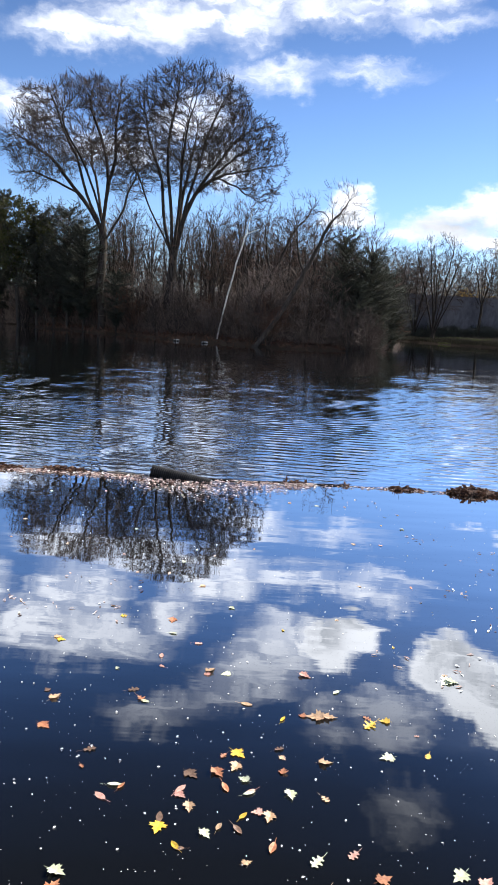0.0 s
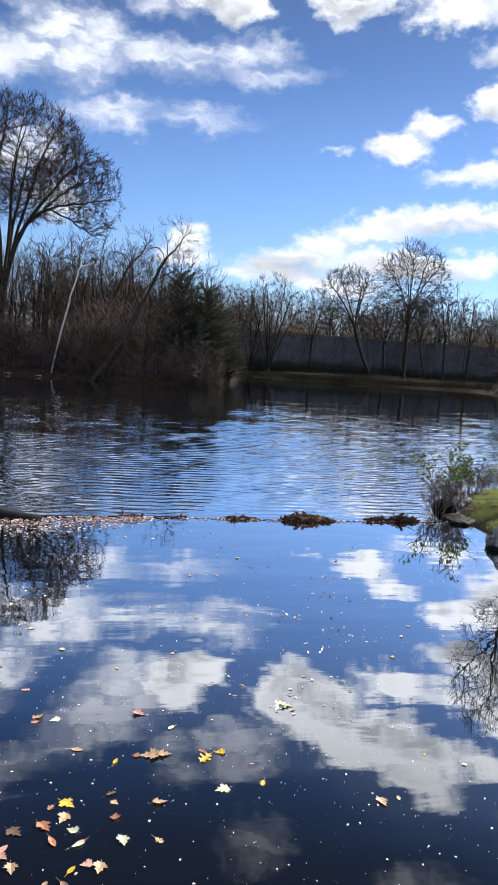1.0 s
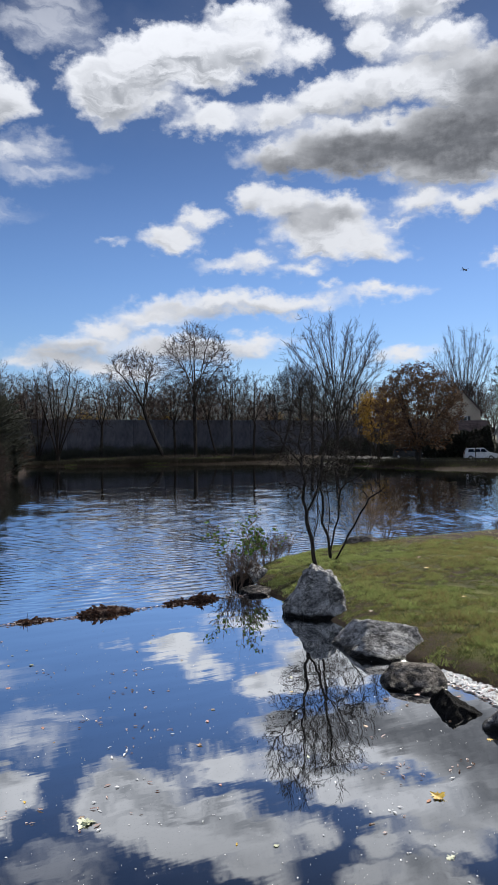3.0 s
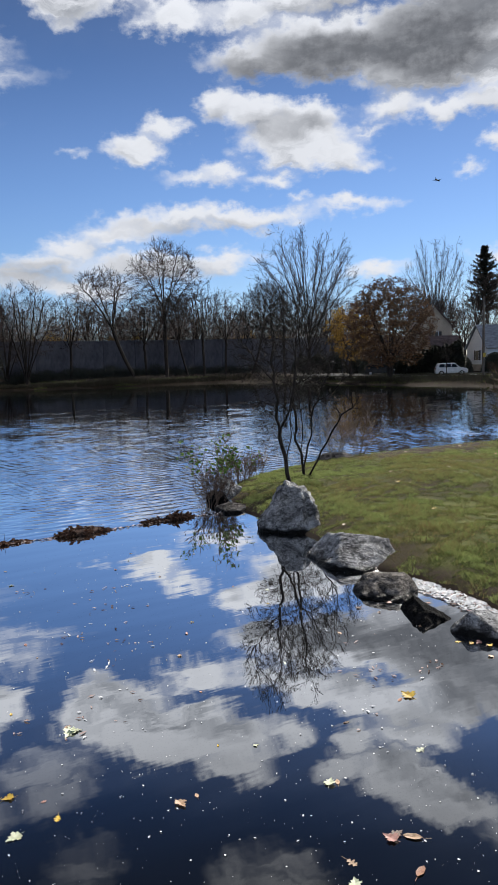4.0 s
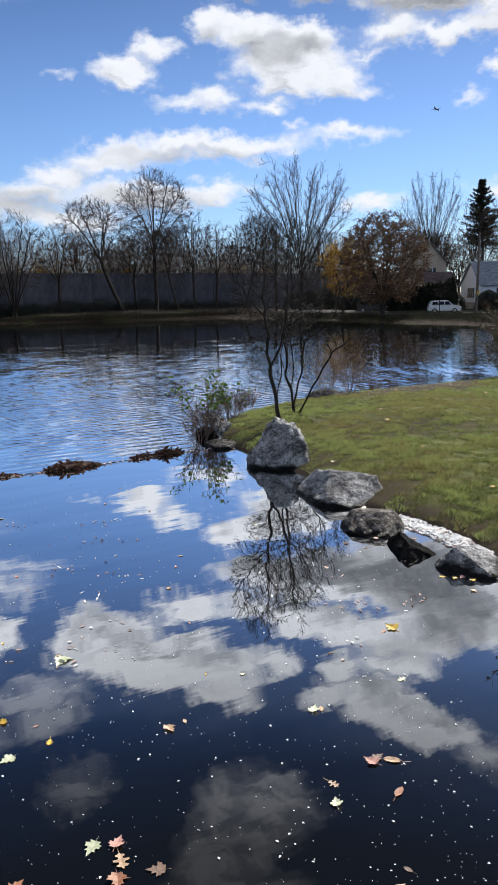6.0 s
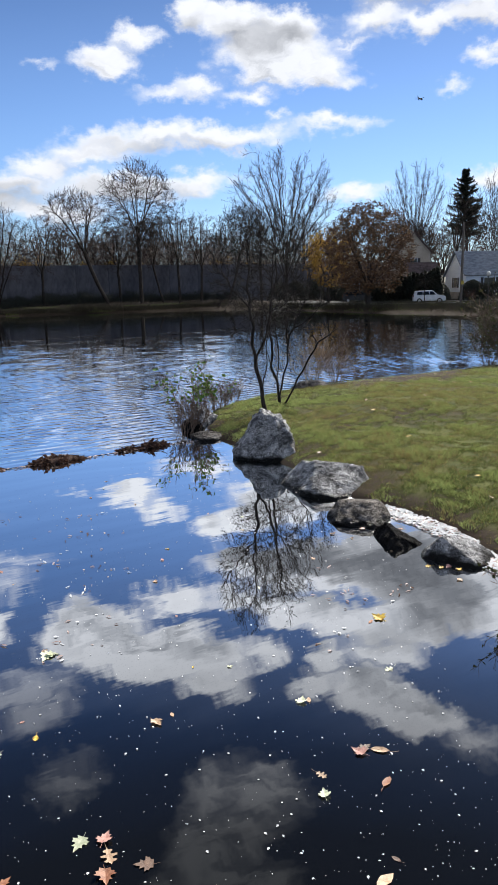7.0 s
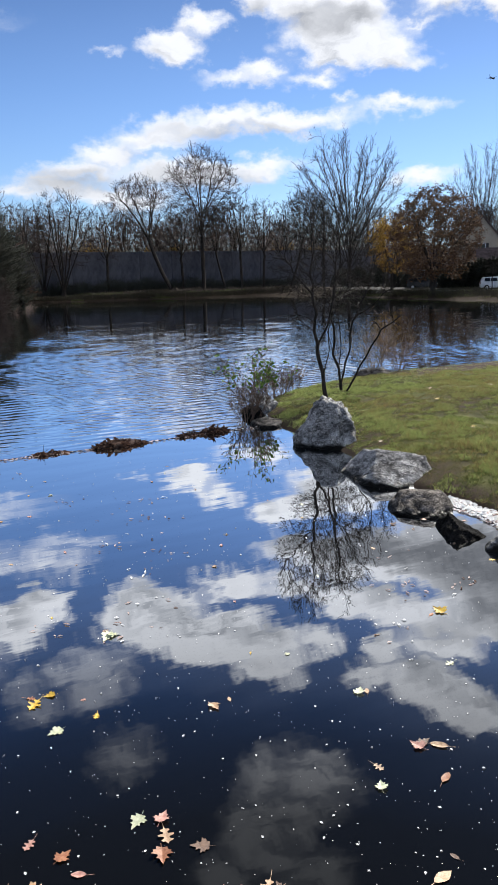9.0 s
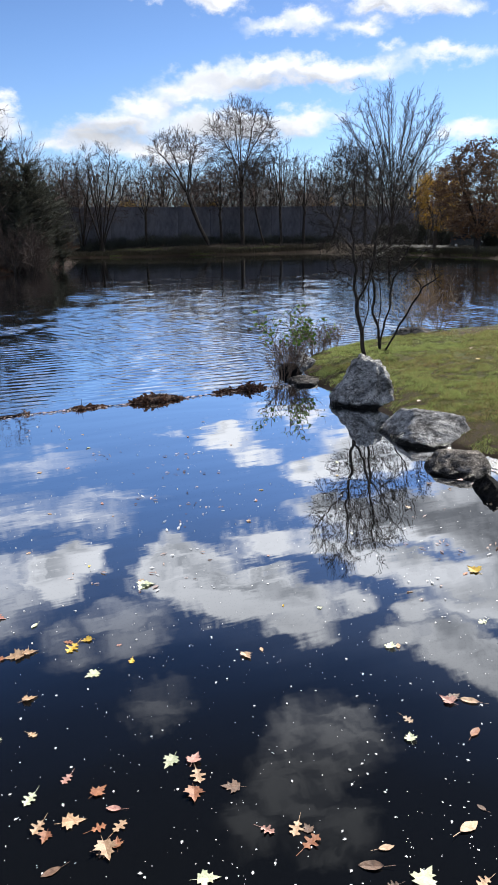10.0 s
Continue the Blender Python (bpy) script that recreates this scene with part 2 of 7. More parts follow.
def foliage(name, dark, light, see_through=0.25, spread=0.3):
    """Leaves: each leaf its own tone, a little light passing through."""
    m = bpy.data.materials.new(name)
    m.use_nodes = True
    nt = m.node_tree
    b = nt.nodes["Principled BSDF"]
    g = nt.nodes.new("ShaderNodeNewGeometry")
    cr = nt.nodes.new("ShaderNodeValToRGB")
    cr.color_ramp.elements[0].color, cr.color_ramp.elements[1].color = (*dark, 1), (*light, 1)
    nt.links.new(g.outputs["Random Per Island"], cr.inputs[0])
    info = nt.nodes.new("ShaderNodeObjectInfo")
    hsv = nt.nodes.new("ShaderNodeHueSaturation")
    rng = nt.nodes.new("ShaderNodeMapRange")
    rng.inputs[3].default_value, rng.inputs[4].default_value = 1 - spread / 2, 1 + spread / 2
    nt.links.new(info.outputs["Random"], rng.inputs[0])
    nt.links.new(rng.outputs[0], hsv.inputs["Value"])
    nt.links.new(cr.outputs[0], hsv.inputs["Color"])
    nt.links.new(hsv.outputs[0], b.inputs["Base Color"])
    b.inputs["Roughness"].default_value, b.inputs["Specular IOR Level"].default_value = 0.65, 0.15
    tr = nt.nodes.new("ShaderNodeBsdfTranslucent")
    nt.links.new(hsv.outputs[0], tr.inputs[0])
    mx = nt.nodes.new("ShaderNodeMixShader")
    mx.inputs[0].default_value = see_through
    nt.links.new(b.outputs[0], mx.inputs[1])
    nt.links.new(tr.outputs[0], mx.inputs[2])
    nt.links.new(mx.outputs[0], nt.nodes["Material Output"].inputs[0])
    return m


BARK = material("bark_grey_brown", (0.018, 0.015, 0.013), (0.07, 0.058, 0.05), 3, 0.95, 0.8, 0.02, 6, 0.2, (3, 3, 0.6))
TWIG = material("twig_brown", (0.038, 0.029, 0.026), (0.11, 0.084, 0.073), 5, 0.95, 0, vary=0.25)
TWIG_RED = material("twig_reddish", (0.048, 0.028, 0.021), (0.135, 0.08, 0.057), 5, 0.95, 0, vary=0.25)
BARK_DARK = material("bark_dark_wet", (0.012, 0.01, 0.009), (0.05, 0.042, 0.038), 8, 0.8, 0.6, 0.006, 6, 0.15, (3, 3, 0.6))
BIRCH = material("bark_birch_white", (0.35, 0.33, 0.3), (0.68, 0.65, 0.6), 3, 0.8, 0.3, 0.01, 5, 0.05, (1, 1, 4))
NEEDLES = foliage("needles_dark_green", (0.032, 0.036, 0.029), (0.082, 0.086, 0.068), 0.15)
OLIVE = foliage("leaves_olive", (0.028, 0.036, 0.014), (0.095, 0.095, 0.036), 0.25)
RUST = foliage("leaves_rust_orange", (0.06, 0.032, 0.02), (0.2, 0.108, 0.05), 0.3)
OCHRE = foliage("leaves_ochre_yellow", (0.2, 0.11, 0.02), (0.5, 0.3, 0.05), 0.35)
GREEN = foliage("leaves_fresh_green", (0.04, 0.09, 0.02), (0.16, 0.24, 0.05), 0.35)
BROWN_LEAF = foliage("leaves_dry_brown", (0.045, 0.024, 0.017), (0.17, 0.092, 0.062), 0.25)
DRY_STEM = material("dry_weed_stems", (0.085, 0.062, 0.048), (0.24, 0.175, 0.135), 6, 0.9, 0)
PALE_STEM = material("pale_dry_stems", (0.16, 0.12, 0.09), (0.4, 0.31, 0.24), 6, 0.9, 0)
THICKET = foliage("thicket_stems", (0.06, 0.047, 0.042), (0.22, 0.168, 0.14), 0.15)
GRASS = foliage("grass_blades", (0.16, 0.2, 0.065), (0.42, 0.49, 0.18), 0.4, 0.1)
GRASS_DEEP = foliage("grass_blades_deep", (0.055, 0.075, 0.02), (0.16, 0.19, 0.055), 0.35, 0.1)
GRASS_DRY = foliage("grass_blades_dry", (0.17, 0.13, 0.055), (0.42, 0.33, 0.15), 0.35, 0.1)


def stone(name, dark, light, speck=0.35, crack=0.5, gloss=0.12):
    """Weathered stone: broad tones, mineral specks, thin dark cracks and a rough face."""
    m = bpy.data.materials.new(name)
    m.use_nodes = True
    nt = m.node_tree
    b = nt.nodes["Principled BSDF"]
    tc = nt.nodes.new("ShaderNodeTexCoord")

    def noise_of(scale, detail, rough, stretch=(1, 1, 1)):
        mp, n = nt.nodes.new("ShaderNodeMapping"), nt.nodes.new("ShaderNodeTexNoise")
        mp.inputs["Scale"].default_value = stretch
        nt.links.new(tc.outputs["Object"], mp.inputs[0])
        n.inputs["Scale"].default_value, n.inputs["Detail"].default_value, n.inputs["Roughness"].default_value = scale, detail, rough
        nt.links.new(mp.outputs[0], n.inputs["Vector"])
        return n

    def spread(v, lo, hi, a, c):
        n = nt.nodes.new("ShaderNodeMapRange")
        nt.links.new(v, n.inputs[0])
        for k, x in enumerate((lo, hi, a, c)):
            n.inputs[k + 1].default_value = x
        return n.outputs[0]

    def calc(op, x, y):
        n = nt.nodes.new("ShaderNodeMath")
        n.operation = op
        for k, v in enumerate((x, y)):
            if isinstance(v, (int, float)):
                n.inputs[k].default_value = v
            else:
                nt.links.new(v, n.inputs[k])
        return n.outputs[0]

    broad, grain, pits = noise_of(2.6, 9, 0.68, (1, 1, 1.5)), noise_of(55, 3, 0.6), noise_of(11, 5, 0.7, (1, 1, 1.7))
    warp = nt.nodes.new("ShaderNodeVectorMath")
    warp.operation = "MULTIPLY_ADD"
    nt.links.new(pits.outputs["Color"], warp.inputs[0]), nt.links.new(tc.outputs["Object"], warp.inputs[2])
    warp.inputs[1].default_value = (0.3, 0.3, 0.3)
    cells = nt.nodes.new("ShaderNodeTexVoronoi")
    cells.feature, cells.inputs["Scale"].default_value = "DISTANCE_TO_EDGE", 2.3
    nt.links.new(warp.outputs[0], cells.inputs["Vector"])
    seam = calc("MULTIPLY", spread(cells.outputs["Distance"], 0.0, 0.035, 0.0, 1.0), 1.0)
    tone = spread(calc("ADD", calc("MULTIPLY", broad.outputs[0], 0.65), calc("MULTIPLY", pits.outputs[0], 0.35)), 0.42, 0.58, 0.0, 1.0)
    mix = nt.nodes.new("ShaderNodeMix")
    mix.data_type = "RGBA"
    nt.links.new(tone, mix.inputs[0])
    mix.inputs[6].default_value, mix.inputs[7].default_value = (*dark, 1), (*light, 1)
    hsv = nt.nodes.new("ShaderNodeHueSaturation")
    value = calc("MULTIPLY", spread(grain.outputs[0], 0.3, 0.7, 1 - speck, 1 + speck), spread(seam, 0, 1, 1 - crack, 1.0))
    nt.links.new(value, hsv.inputs["Value"]), nt.links.new(mix.outputs[2], hsv.inputs["Color"])
    nt.links.new(hsv.outputs[0], b.inputs["Base Color"])
    b.inputs["Roughness"].default_value, b.inputs["Specular IOR Level"].default_value = 0.85, gloss
    h = calc("ADD", calc("ADD", calc("MULTIPLY", broad.outputs[0], 1.0), calc("MULTIPLY", pits.outputs[0], 0.75)), calc("ADD", calc("MULTIPLY", grain.outputs[0], 0.1), calc("MULTIPLY", seam, 0.16)))
    bp = nt.nodes.new("ShaderNodeBump")
    bp.inputs["Strength"].default_value, bp.inputs["Distance"].default_value = 1.0, 0.17
    nt.links.new(h, bp.inputs["Height"]), nt.links.new(bp.outputs[0], b.inputs["Normal"])
    return m


ROCK = stone("granite_grey", (0.1, 0.1, 0.105), (0.68, 0.68, 0.69), 0.55, 0.75)
ROCK_DARK = stone("wet_brown_stone", (0.08, 0.07, 0.062), (0.38, 0.345, 0.315), 0.45, 0.7)
# Near-black: the soaked boulder, and the shade in the slab's hollow.
ROCK_BLACK = stone("soaked_and_shade_black_stone", (0.008, 0.008, 0.008), (0.026, 0.025, 0.025), 0.3, 0.4, 0.05)
CONCRETE = material("concrete_noise_wall", (0.07, 0.07, 0.083), (0.15, 0.15, 0.17), 0.35, 0.9, 0.3, 0.03, 9, 0.08, (1, 1, 0.5))
PLASTIC_BLACK = material("black_corrugated_plastic", (0.006, 0.006, 0.007), (0.018, 0.018, 0.02), 6, 0.6, 0.2, 0.003)
WHITE_PAINT = material("white_painted_siding", (0.68, 0.75, 0.84), (0.76, 0.82, 0.9), 1, 0.6, 0.15, 0.01, 10, 0.03, (0.3, 0.3, 6))
CREAM_PAINT = material("tan_stucco", (0.42, 0.37, 0.29), (0.55, 0.48, 0.39), 0.8, 0.8, 0.2, 0.01)
ROOF_GREY = material("grey_roof_shingles", (0.13, 0.15, 0.18), (0.26, 0.29, 0.33), 1.5, 0.85, 0.4, 0.02, 9, 0.05, (1, 1, 3))
ROOF_BROWN = material("brown_roof_shingles", (0.06, 0.045, 0.045), (0.14, 0.105, 0.1), 1.5, 0.85, 0.4, 0.02, 9, 0.05, (1, 1, 3))
BRICK_RED = material("chimney_brick", (0.1, 0.04, 0.03), (0.25, 0.12, 0.09), 4, 0.9, 0.4, 0.01)
WOOD_POLE = material("weathered_pole_wood", (0.09, 0.08, 0.07), (0.24, 0.21, 0.185), 3, 0.9, 0.4, 0.01, 6, 0.05, (4, 4, 0.4))
METAL_DARK = material("dark_painted_metal", (0.015, 0.015, 0.016), (0.04, 0.04, 0.042), 5, 0.5, 0)
CAR_SILVER = material("silver_car_paint", (0.55, 0.56, 0.58), (0.66, 0.67, 0.69), 2, 0.3, 0, metal=0.3)
CAR_DARK = material("dark_car_paint", (0.02, 0.022, 0.026), (0.04, 0.042, 0.05), 2, 0.25, 0, metal=0.2)
RUBBER = material("tyre_rubber", (0.015, 0.015, 0.015), (0.03, 0.03, 0.03), 8, 0.9, 0)
GLASS_DARK = material("dark_window_glass", (0.015, 0.02, 0.025), (0.025, 0.03, 0.035), 2, 0.08, 0)
LAMP_WHITE = material("white_lamp_globe", (0.75, 0.75, 0.72), (0.85, 0.85, 0.82), 2, 0.3, 0)
ASPHALT = material("asphalt", (0.04, 0.04, 0.042), (0.08, 0.08, 0.08), 1, 0.9, 0.3, 0.01)
PAVING = material("pale_concrete_path", (0.25, 0.24, 0.22), (0.4, 0.38, 0.35), 0.7, 0.9, 0.2, 0.01)
FOAM = material("pale_foam_specks", (0.68, 0.69, 0.71), (0.88, 0.89, 0.9), 3, 0.7, 0)
PLANE_METAL = material("grey_aircraft_skin", (0.03, 0.03, 0.034), (0.05, 0.05, 0.055), 0.2, 0.8, 0)


def water_material():
    m = bpy.data.materials.new("pond_water")
    m.use_nodes = True
    nt = m.node_tree
    b = nt.nodes["Principled BSDF"]
    b.inputs["Base Color"].default_value = (0.004, 0.0045, 0.005, 1)
    b.inputs["Roughness"].default_value = 0.012
    b.inputs["IOR"].default_value = 1.33
    b.inputs["Specular IOR Level"].default_value = 0.0
    tc = nt.nodes.new("ShaderNodeTexCoord")

    def waves(scale, stretch, turn, detail):
        mp = nt.nodes.new("ShaderNodeMapping")
        mp.inputs["Scale"].default_value, mp.inputs["Rotation"].default_value = stretch, (0, 0, radians(turn))
        nt.links.new(tc.outputs["Object"], mp.inputs[0])
        n = nt.nodes.new("ShaderNodeTexNoise")
        n.inputs["Scale"].default_value, n.inputs["Detail"].default_value = scale, detail
        nt.links.new(mp.outputs[0], n.inputs["Vector"])
        return n.outputs[0]

    def calc(op, x, y):
        n = nt.nodes.new("ShaderNodeMath")
        n.operation = op
        for i, v in enumerate((x, y)):
            if isinstance(v, (int, float)):
                n.inputs[i].default_value = v
            else:
                nt.links.new(v, n.inputs[i])
        return n.outputs[0]

    # Open water beyond the floating line is rippled, the sheltered side almost smooth.
    sep = nt.nodes.new("ShaderNodeSeparateXYZ")
    nt.links.new(tc.outputs["Object"], sep.inputs[0])
    beyond = nt.nodes.new("ShaderNodeMapRange")
    nt.links.new(calc("SUBTRACT", sep.outputs[1], calc("MULTIPLY", sep.outputs[0], 0.02)), beyond.inputs[0])
    for i, v in enumerate((12.55, 12.75, 0.0, 1.0)):
        beyond.inputs[i + 1].default_value = v
    gust = nt.nodes.new("ShaderNodeMapRange")
    nt.links.new(waves(0.16, (0.3, 1.6, 1), 4, 4), gust.inputs[0])
    for i, v in enumerate((0.5, 0.66, 0.85, 2.2)):
        gust.inputs[i + 1].default_value = v
    # In the lee of the far bank the water lies calmer.
    lee = nt.nodes.new("ShaderNodeMapRange")
    nt.links.new(sep.outputs[1], lee.inputs[0])
    for i, v in enumerate((12, 44, 1.0, 0.12)):
        lee.inputs[i + 1].default_value = v
    open_h = calc("ADD", calc("MULTIPLY", waves(2.2, (0.45, 2.0, 1), -7, 3), 0.55), calc("MULTIPLY", waves(5.5, (0.6, 2.0, 1), 9, 3), 0.25))
    calm_h = calc("ADD", calc("MULTIPLY", waves(1.0, (0.8, 2.0, 1), 8, 1), CALM), calc("MULTIPLY", waves(5.0, (0.7, 2.4, 1), -6, 1), CALM * 0.05))
    # Long low swells show as level streaks far out.
    swell = calc("ADD", calc("MULTIPLY", waves(0.5, (0.22, 1.5, 1), 3, 2), 1.0), calc("MULTIPLY", waves(1.1, (0.2, 1.3, 1), -4, 2), 0.35))
    rough_water = calc("ADD", calc("MULTIPLY", calc("MULTIPLY", open_h, lee.outputs[0]), gust.outputs[0]), calc("MULTIPLY", swell, SWELL))
    height = calc("ADD", calc("MULTIPLY", rough_water, calc("MULTIPLY", beyond.outputs[0], RIPPLE)), calm_h)
    bp = nt.nodes.new("ShaderNodeBump")
    bp.inputs["Strength"].default_value, bp.inputs["Distance"].default_value = 1.0, 0.1
    nt.links.new(height, bp.inputs["Height"])
    # Mirror gloss that grows towards grazing views.
    lw = nt.nodes.new("ShaderNodeLayerWeight")
    lw.inputs["Blend"].default_value = 0.5
    nt.links.new(bp.outputs[0], lw.inputs["Normal"])
    share = nt.nodes.new("ShaderNodeValToRGB")
    nt.links.new(lw.outputs["Facing"], share.inputs[0])
    steps = [(0.0, 0.02), (0.29, 0.024), (0.357, 0.043), (0.426, 0.14), (0.5, 0.35), (0.577, 0.62), (0.658, 0.77), (0.741, 0.83), (0.826, 0.89), (0.92, 0.93)]
    ramp = share.color_ramp
    while len(ramp.elements) < len(steps):
        ramp.elements.new(0.5)
    for e, (at_facing, v) in zip(ramp.elements, steps):
        e.position, e.color = at_facing, (v, v, v, 1)
    most = share.outputs[0]
    gl = nt.nodes.new("ShaderNodeBsdfGlossy")
    gl.inputs["Roughness"].default_value, gl.inputs["Color"].default_value = 0.012, (0.97, 0.985, 1, 1)
    nt.links.new(bp.outputs[0], gl.inputs["Normal"])
    mx = nt.nodes.new("ShaderNodeMixShader")
    nt.links.new(most, mx.inputs[0])
    nt.links.new(b.outputs[0], mx.inputs[1]), nt.links.new(gl.outputs[0], mx.inputs[2])
    nt.links.new(mx.outputs[0], nt.nodes["Material Output"].inputs[0])
    return m


for m in (PLASTIC_BLACK, TWIG, BARK):
    m.node_tree.nodes["Principled BSDF"].inputs["Specular IOR Level"].default_value = 0.12
RIPPLE, CALM, SWELL = 0.05, 0.03, 0.3
WATER = water_material()


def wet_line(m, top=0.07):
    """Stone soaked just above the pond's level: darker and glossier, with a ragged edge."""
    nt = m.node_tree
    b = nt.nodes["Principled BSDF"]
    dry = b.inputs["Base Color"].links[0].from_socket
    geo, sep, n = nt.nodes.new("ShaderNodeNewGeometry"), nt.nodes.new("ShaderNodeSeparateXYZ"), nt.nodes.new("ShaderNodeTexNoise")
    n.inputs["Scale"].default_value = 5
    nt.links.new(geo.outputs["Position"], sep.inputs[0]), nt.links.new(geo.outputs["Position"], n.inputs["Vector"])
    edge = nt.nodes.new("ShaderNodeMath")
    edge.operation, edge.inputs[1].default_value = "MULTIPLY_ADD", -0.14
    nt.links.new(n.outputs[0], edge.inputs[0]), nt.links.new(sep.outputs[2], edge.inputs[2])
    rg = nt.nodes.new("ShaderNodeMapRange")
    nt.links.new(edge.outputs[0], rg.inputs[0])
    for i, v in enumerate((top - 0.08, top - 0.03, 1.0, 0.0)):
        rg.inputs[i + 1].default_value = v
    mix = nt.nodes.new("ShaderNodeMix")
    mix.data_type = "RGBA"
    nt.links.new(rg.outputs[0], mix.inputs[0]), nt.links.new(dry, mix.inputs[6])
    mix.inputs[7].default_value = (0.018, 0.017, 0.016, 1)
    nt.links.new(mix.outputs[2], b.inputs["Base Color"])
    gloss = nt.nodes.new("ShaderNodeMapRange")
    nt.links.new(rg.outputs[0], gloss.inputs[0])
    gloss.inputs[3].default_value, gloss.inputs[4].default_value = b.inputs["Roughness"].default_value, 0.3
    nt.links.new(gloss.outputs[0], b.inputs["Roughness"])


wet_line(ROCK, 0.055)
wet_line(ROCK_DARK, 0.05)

# ---- helpers for building ----
EYE_Z = 2.98


def at(bearing, far, z=0.0):
    """A place by its bearing (degrees to the right of +y) and distance."""
    return Vector((far * math.sin(radians(bearing)), far * math.cos(radians(bearing)), z))


def rise(far, el):
    """The height that shows at an elevation of el degrees from the eye, so far away."""
    return EYE_Z + far * math.tan(radians(el))


def thing(name, place, label, category, group="", turn=0.0, kind=""):
    ob = new(name)
    ob.matrix_world = Matrix.Translation(place) @ pose(0, 0, 0, 0, 0, turn)
    return tagged(ob, label, category, group, kind)


def mesh_of(name, verts, faces, mat, smooth=False):
    me = bpy.data.meshes.new(name)
    me.from_pydata(verts, [], faces)
    me.materials.append(mat)
    if smooth:
        me.shade_smooth()
    return me


def part(name, bm, mat, parent, label="", smooth=False):
    """Links a bmesh, or a ready mesh, as one object under a thing or a part."""
    if isinstance(bm, bmesh.types.BMesh):
        me = bpy.data.meshes.new(name)
        bmesh.ops.recalc_face_normals(bm, faces=bm.faces)
        bm.to_mesh(me)
        bm.free()
        me.materials.append(mat)
        if smooth:
            me.shade_smooth()
    else:
        me = bm
    ob = new(name, me)
    ob.parent = parent
    if label:
        ob["label"] = label
    return ob


def box(bm, x0, x1, y0, y1, z0, z1, bevel=0.0):
    made = bmesh.ops.create_cube(bm, size=1)["verts"]
    for v in made:
        v.co = Vector(((x0 + x1) / 2 + v.co.x * (x1 - x0), (y0 + y1) / 2 + v.co.y * (y1 - y0), (z0 + z1) / 2 + v.co.z * (z1 - z0)))
    if bevel:
        bmesh.ops.bevel(bm, geom=list({e for v in made for e in v.link_edges}), offset=bevel, segments=2, affect="EDGES")
    return bm


def boxes(*lists, bevel=0.0):
    bm = bmesh.new()
    for b in lists:
        box(bm, *b, bevel=bevel)
    return bm


class Tubes:
    """Collects tapered tubes and small leaves as plain vertex and face lists."""

    def __init__(self):
        self.v, self.f = [], []

    def tube(self, pts, radii, sides):
        base, n = len(self.v), len(pts)
        for i, (p, r) in enumerate(zip(pts, radii)):
            d = (pts[min(i + 1, n - 1)] - pts[max(i - 1, 0)]).normalized()
            a = d.cross(Vector((0.31, 0.95, 0.1)) if abs(d.z) > 0.8 else Vector((0, 0, 1))).normalized()
            b = d.cross(a)
            for k in range(sides):
                t = 2 * math.pi * k / sides
                self.v.append(p + a * (r * math.cos(t)) + b * (r * math.sin(t)))
        for i in range(n - 1):
            for k in range(sides):
                k2, o = (k + 1) % sides, base + i * sides
                self.f.append((o + k, o + k2, o + sides + k2, o + sides + k))

    def leaf(self, p, d, side, length, width):
        """A pointed leaf of two faces, folded along its rib."""
        base = len(self.v)
        up = d.cross(side) * (width * 0.2)
        self.v += [p, p + d * length * 0.5 + side * width * 0.5 + up, p + d * length, p + d * length * 0.5 - side * width * 0.5 + up]
        self.f += [(base, base + 1, base + 2), (base, base + 2, base + 3)]

    def sliver(self, p, d, side, length, r):
        """The finest twig: one thin, slightly bent blade."""
        base = len(self.v)
        self.v += [p - side * r, p + side * r, p + d * length * 0.6 + side * length * 0.06, p + d * length]
        self.f += [(base, base + 1, base + 2), (base, base + 2, base + 3)]

    def mesh(self, name, mat, smooth=False):
        return mesh_of(name, self.v, self.f, mat, smooth)


def any_way(rng):
    z, t = rng.uniform(-1, 1), rng.uniform(0, 2 * math.pi)
    r = math.sqrt(1 - z * z)
    return Vector((r * math.cos(t), r * math.sin(t), z))


def limb(rng, out, p, d, length, r0, r1, segs, sides, wobble, lift):
    """One branch: wanders, lifts towards the light, tapers. Returns its points, ways and radii."""
    pts, ways, radii = [p], [d], [r0]
    for i in range(segs):
        d = (d + any_way(rng) * wobble + Vector((0, 0, lift))).normalized()
        p = p + d * (length / segs)
        pts.append(p), ways.append(d), radii.append(r0 + (r1 - r0) * (i + 1) / segs)
    out.tube(pts, radii, sides)
    return pts, ways, radii


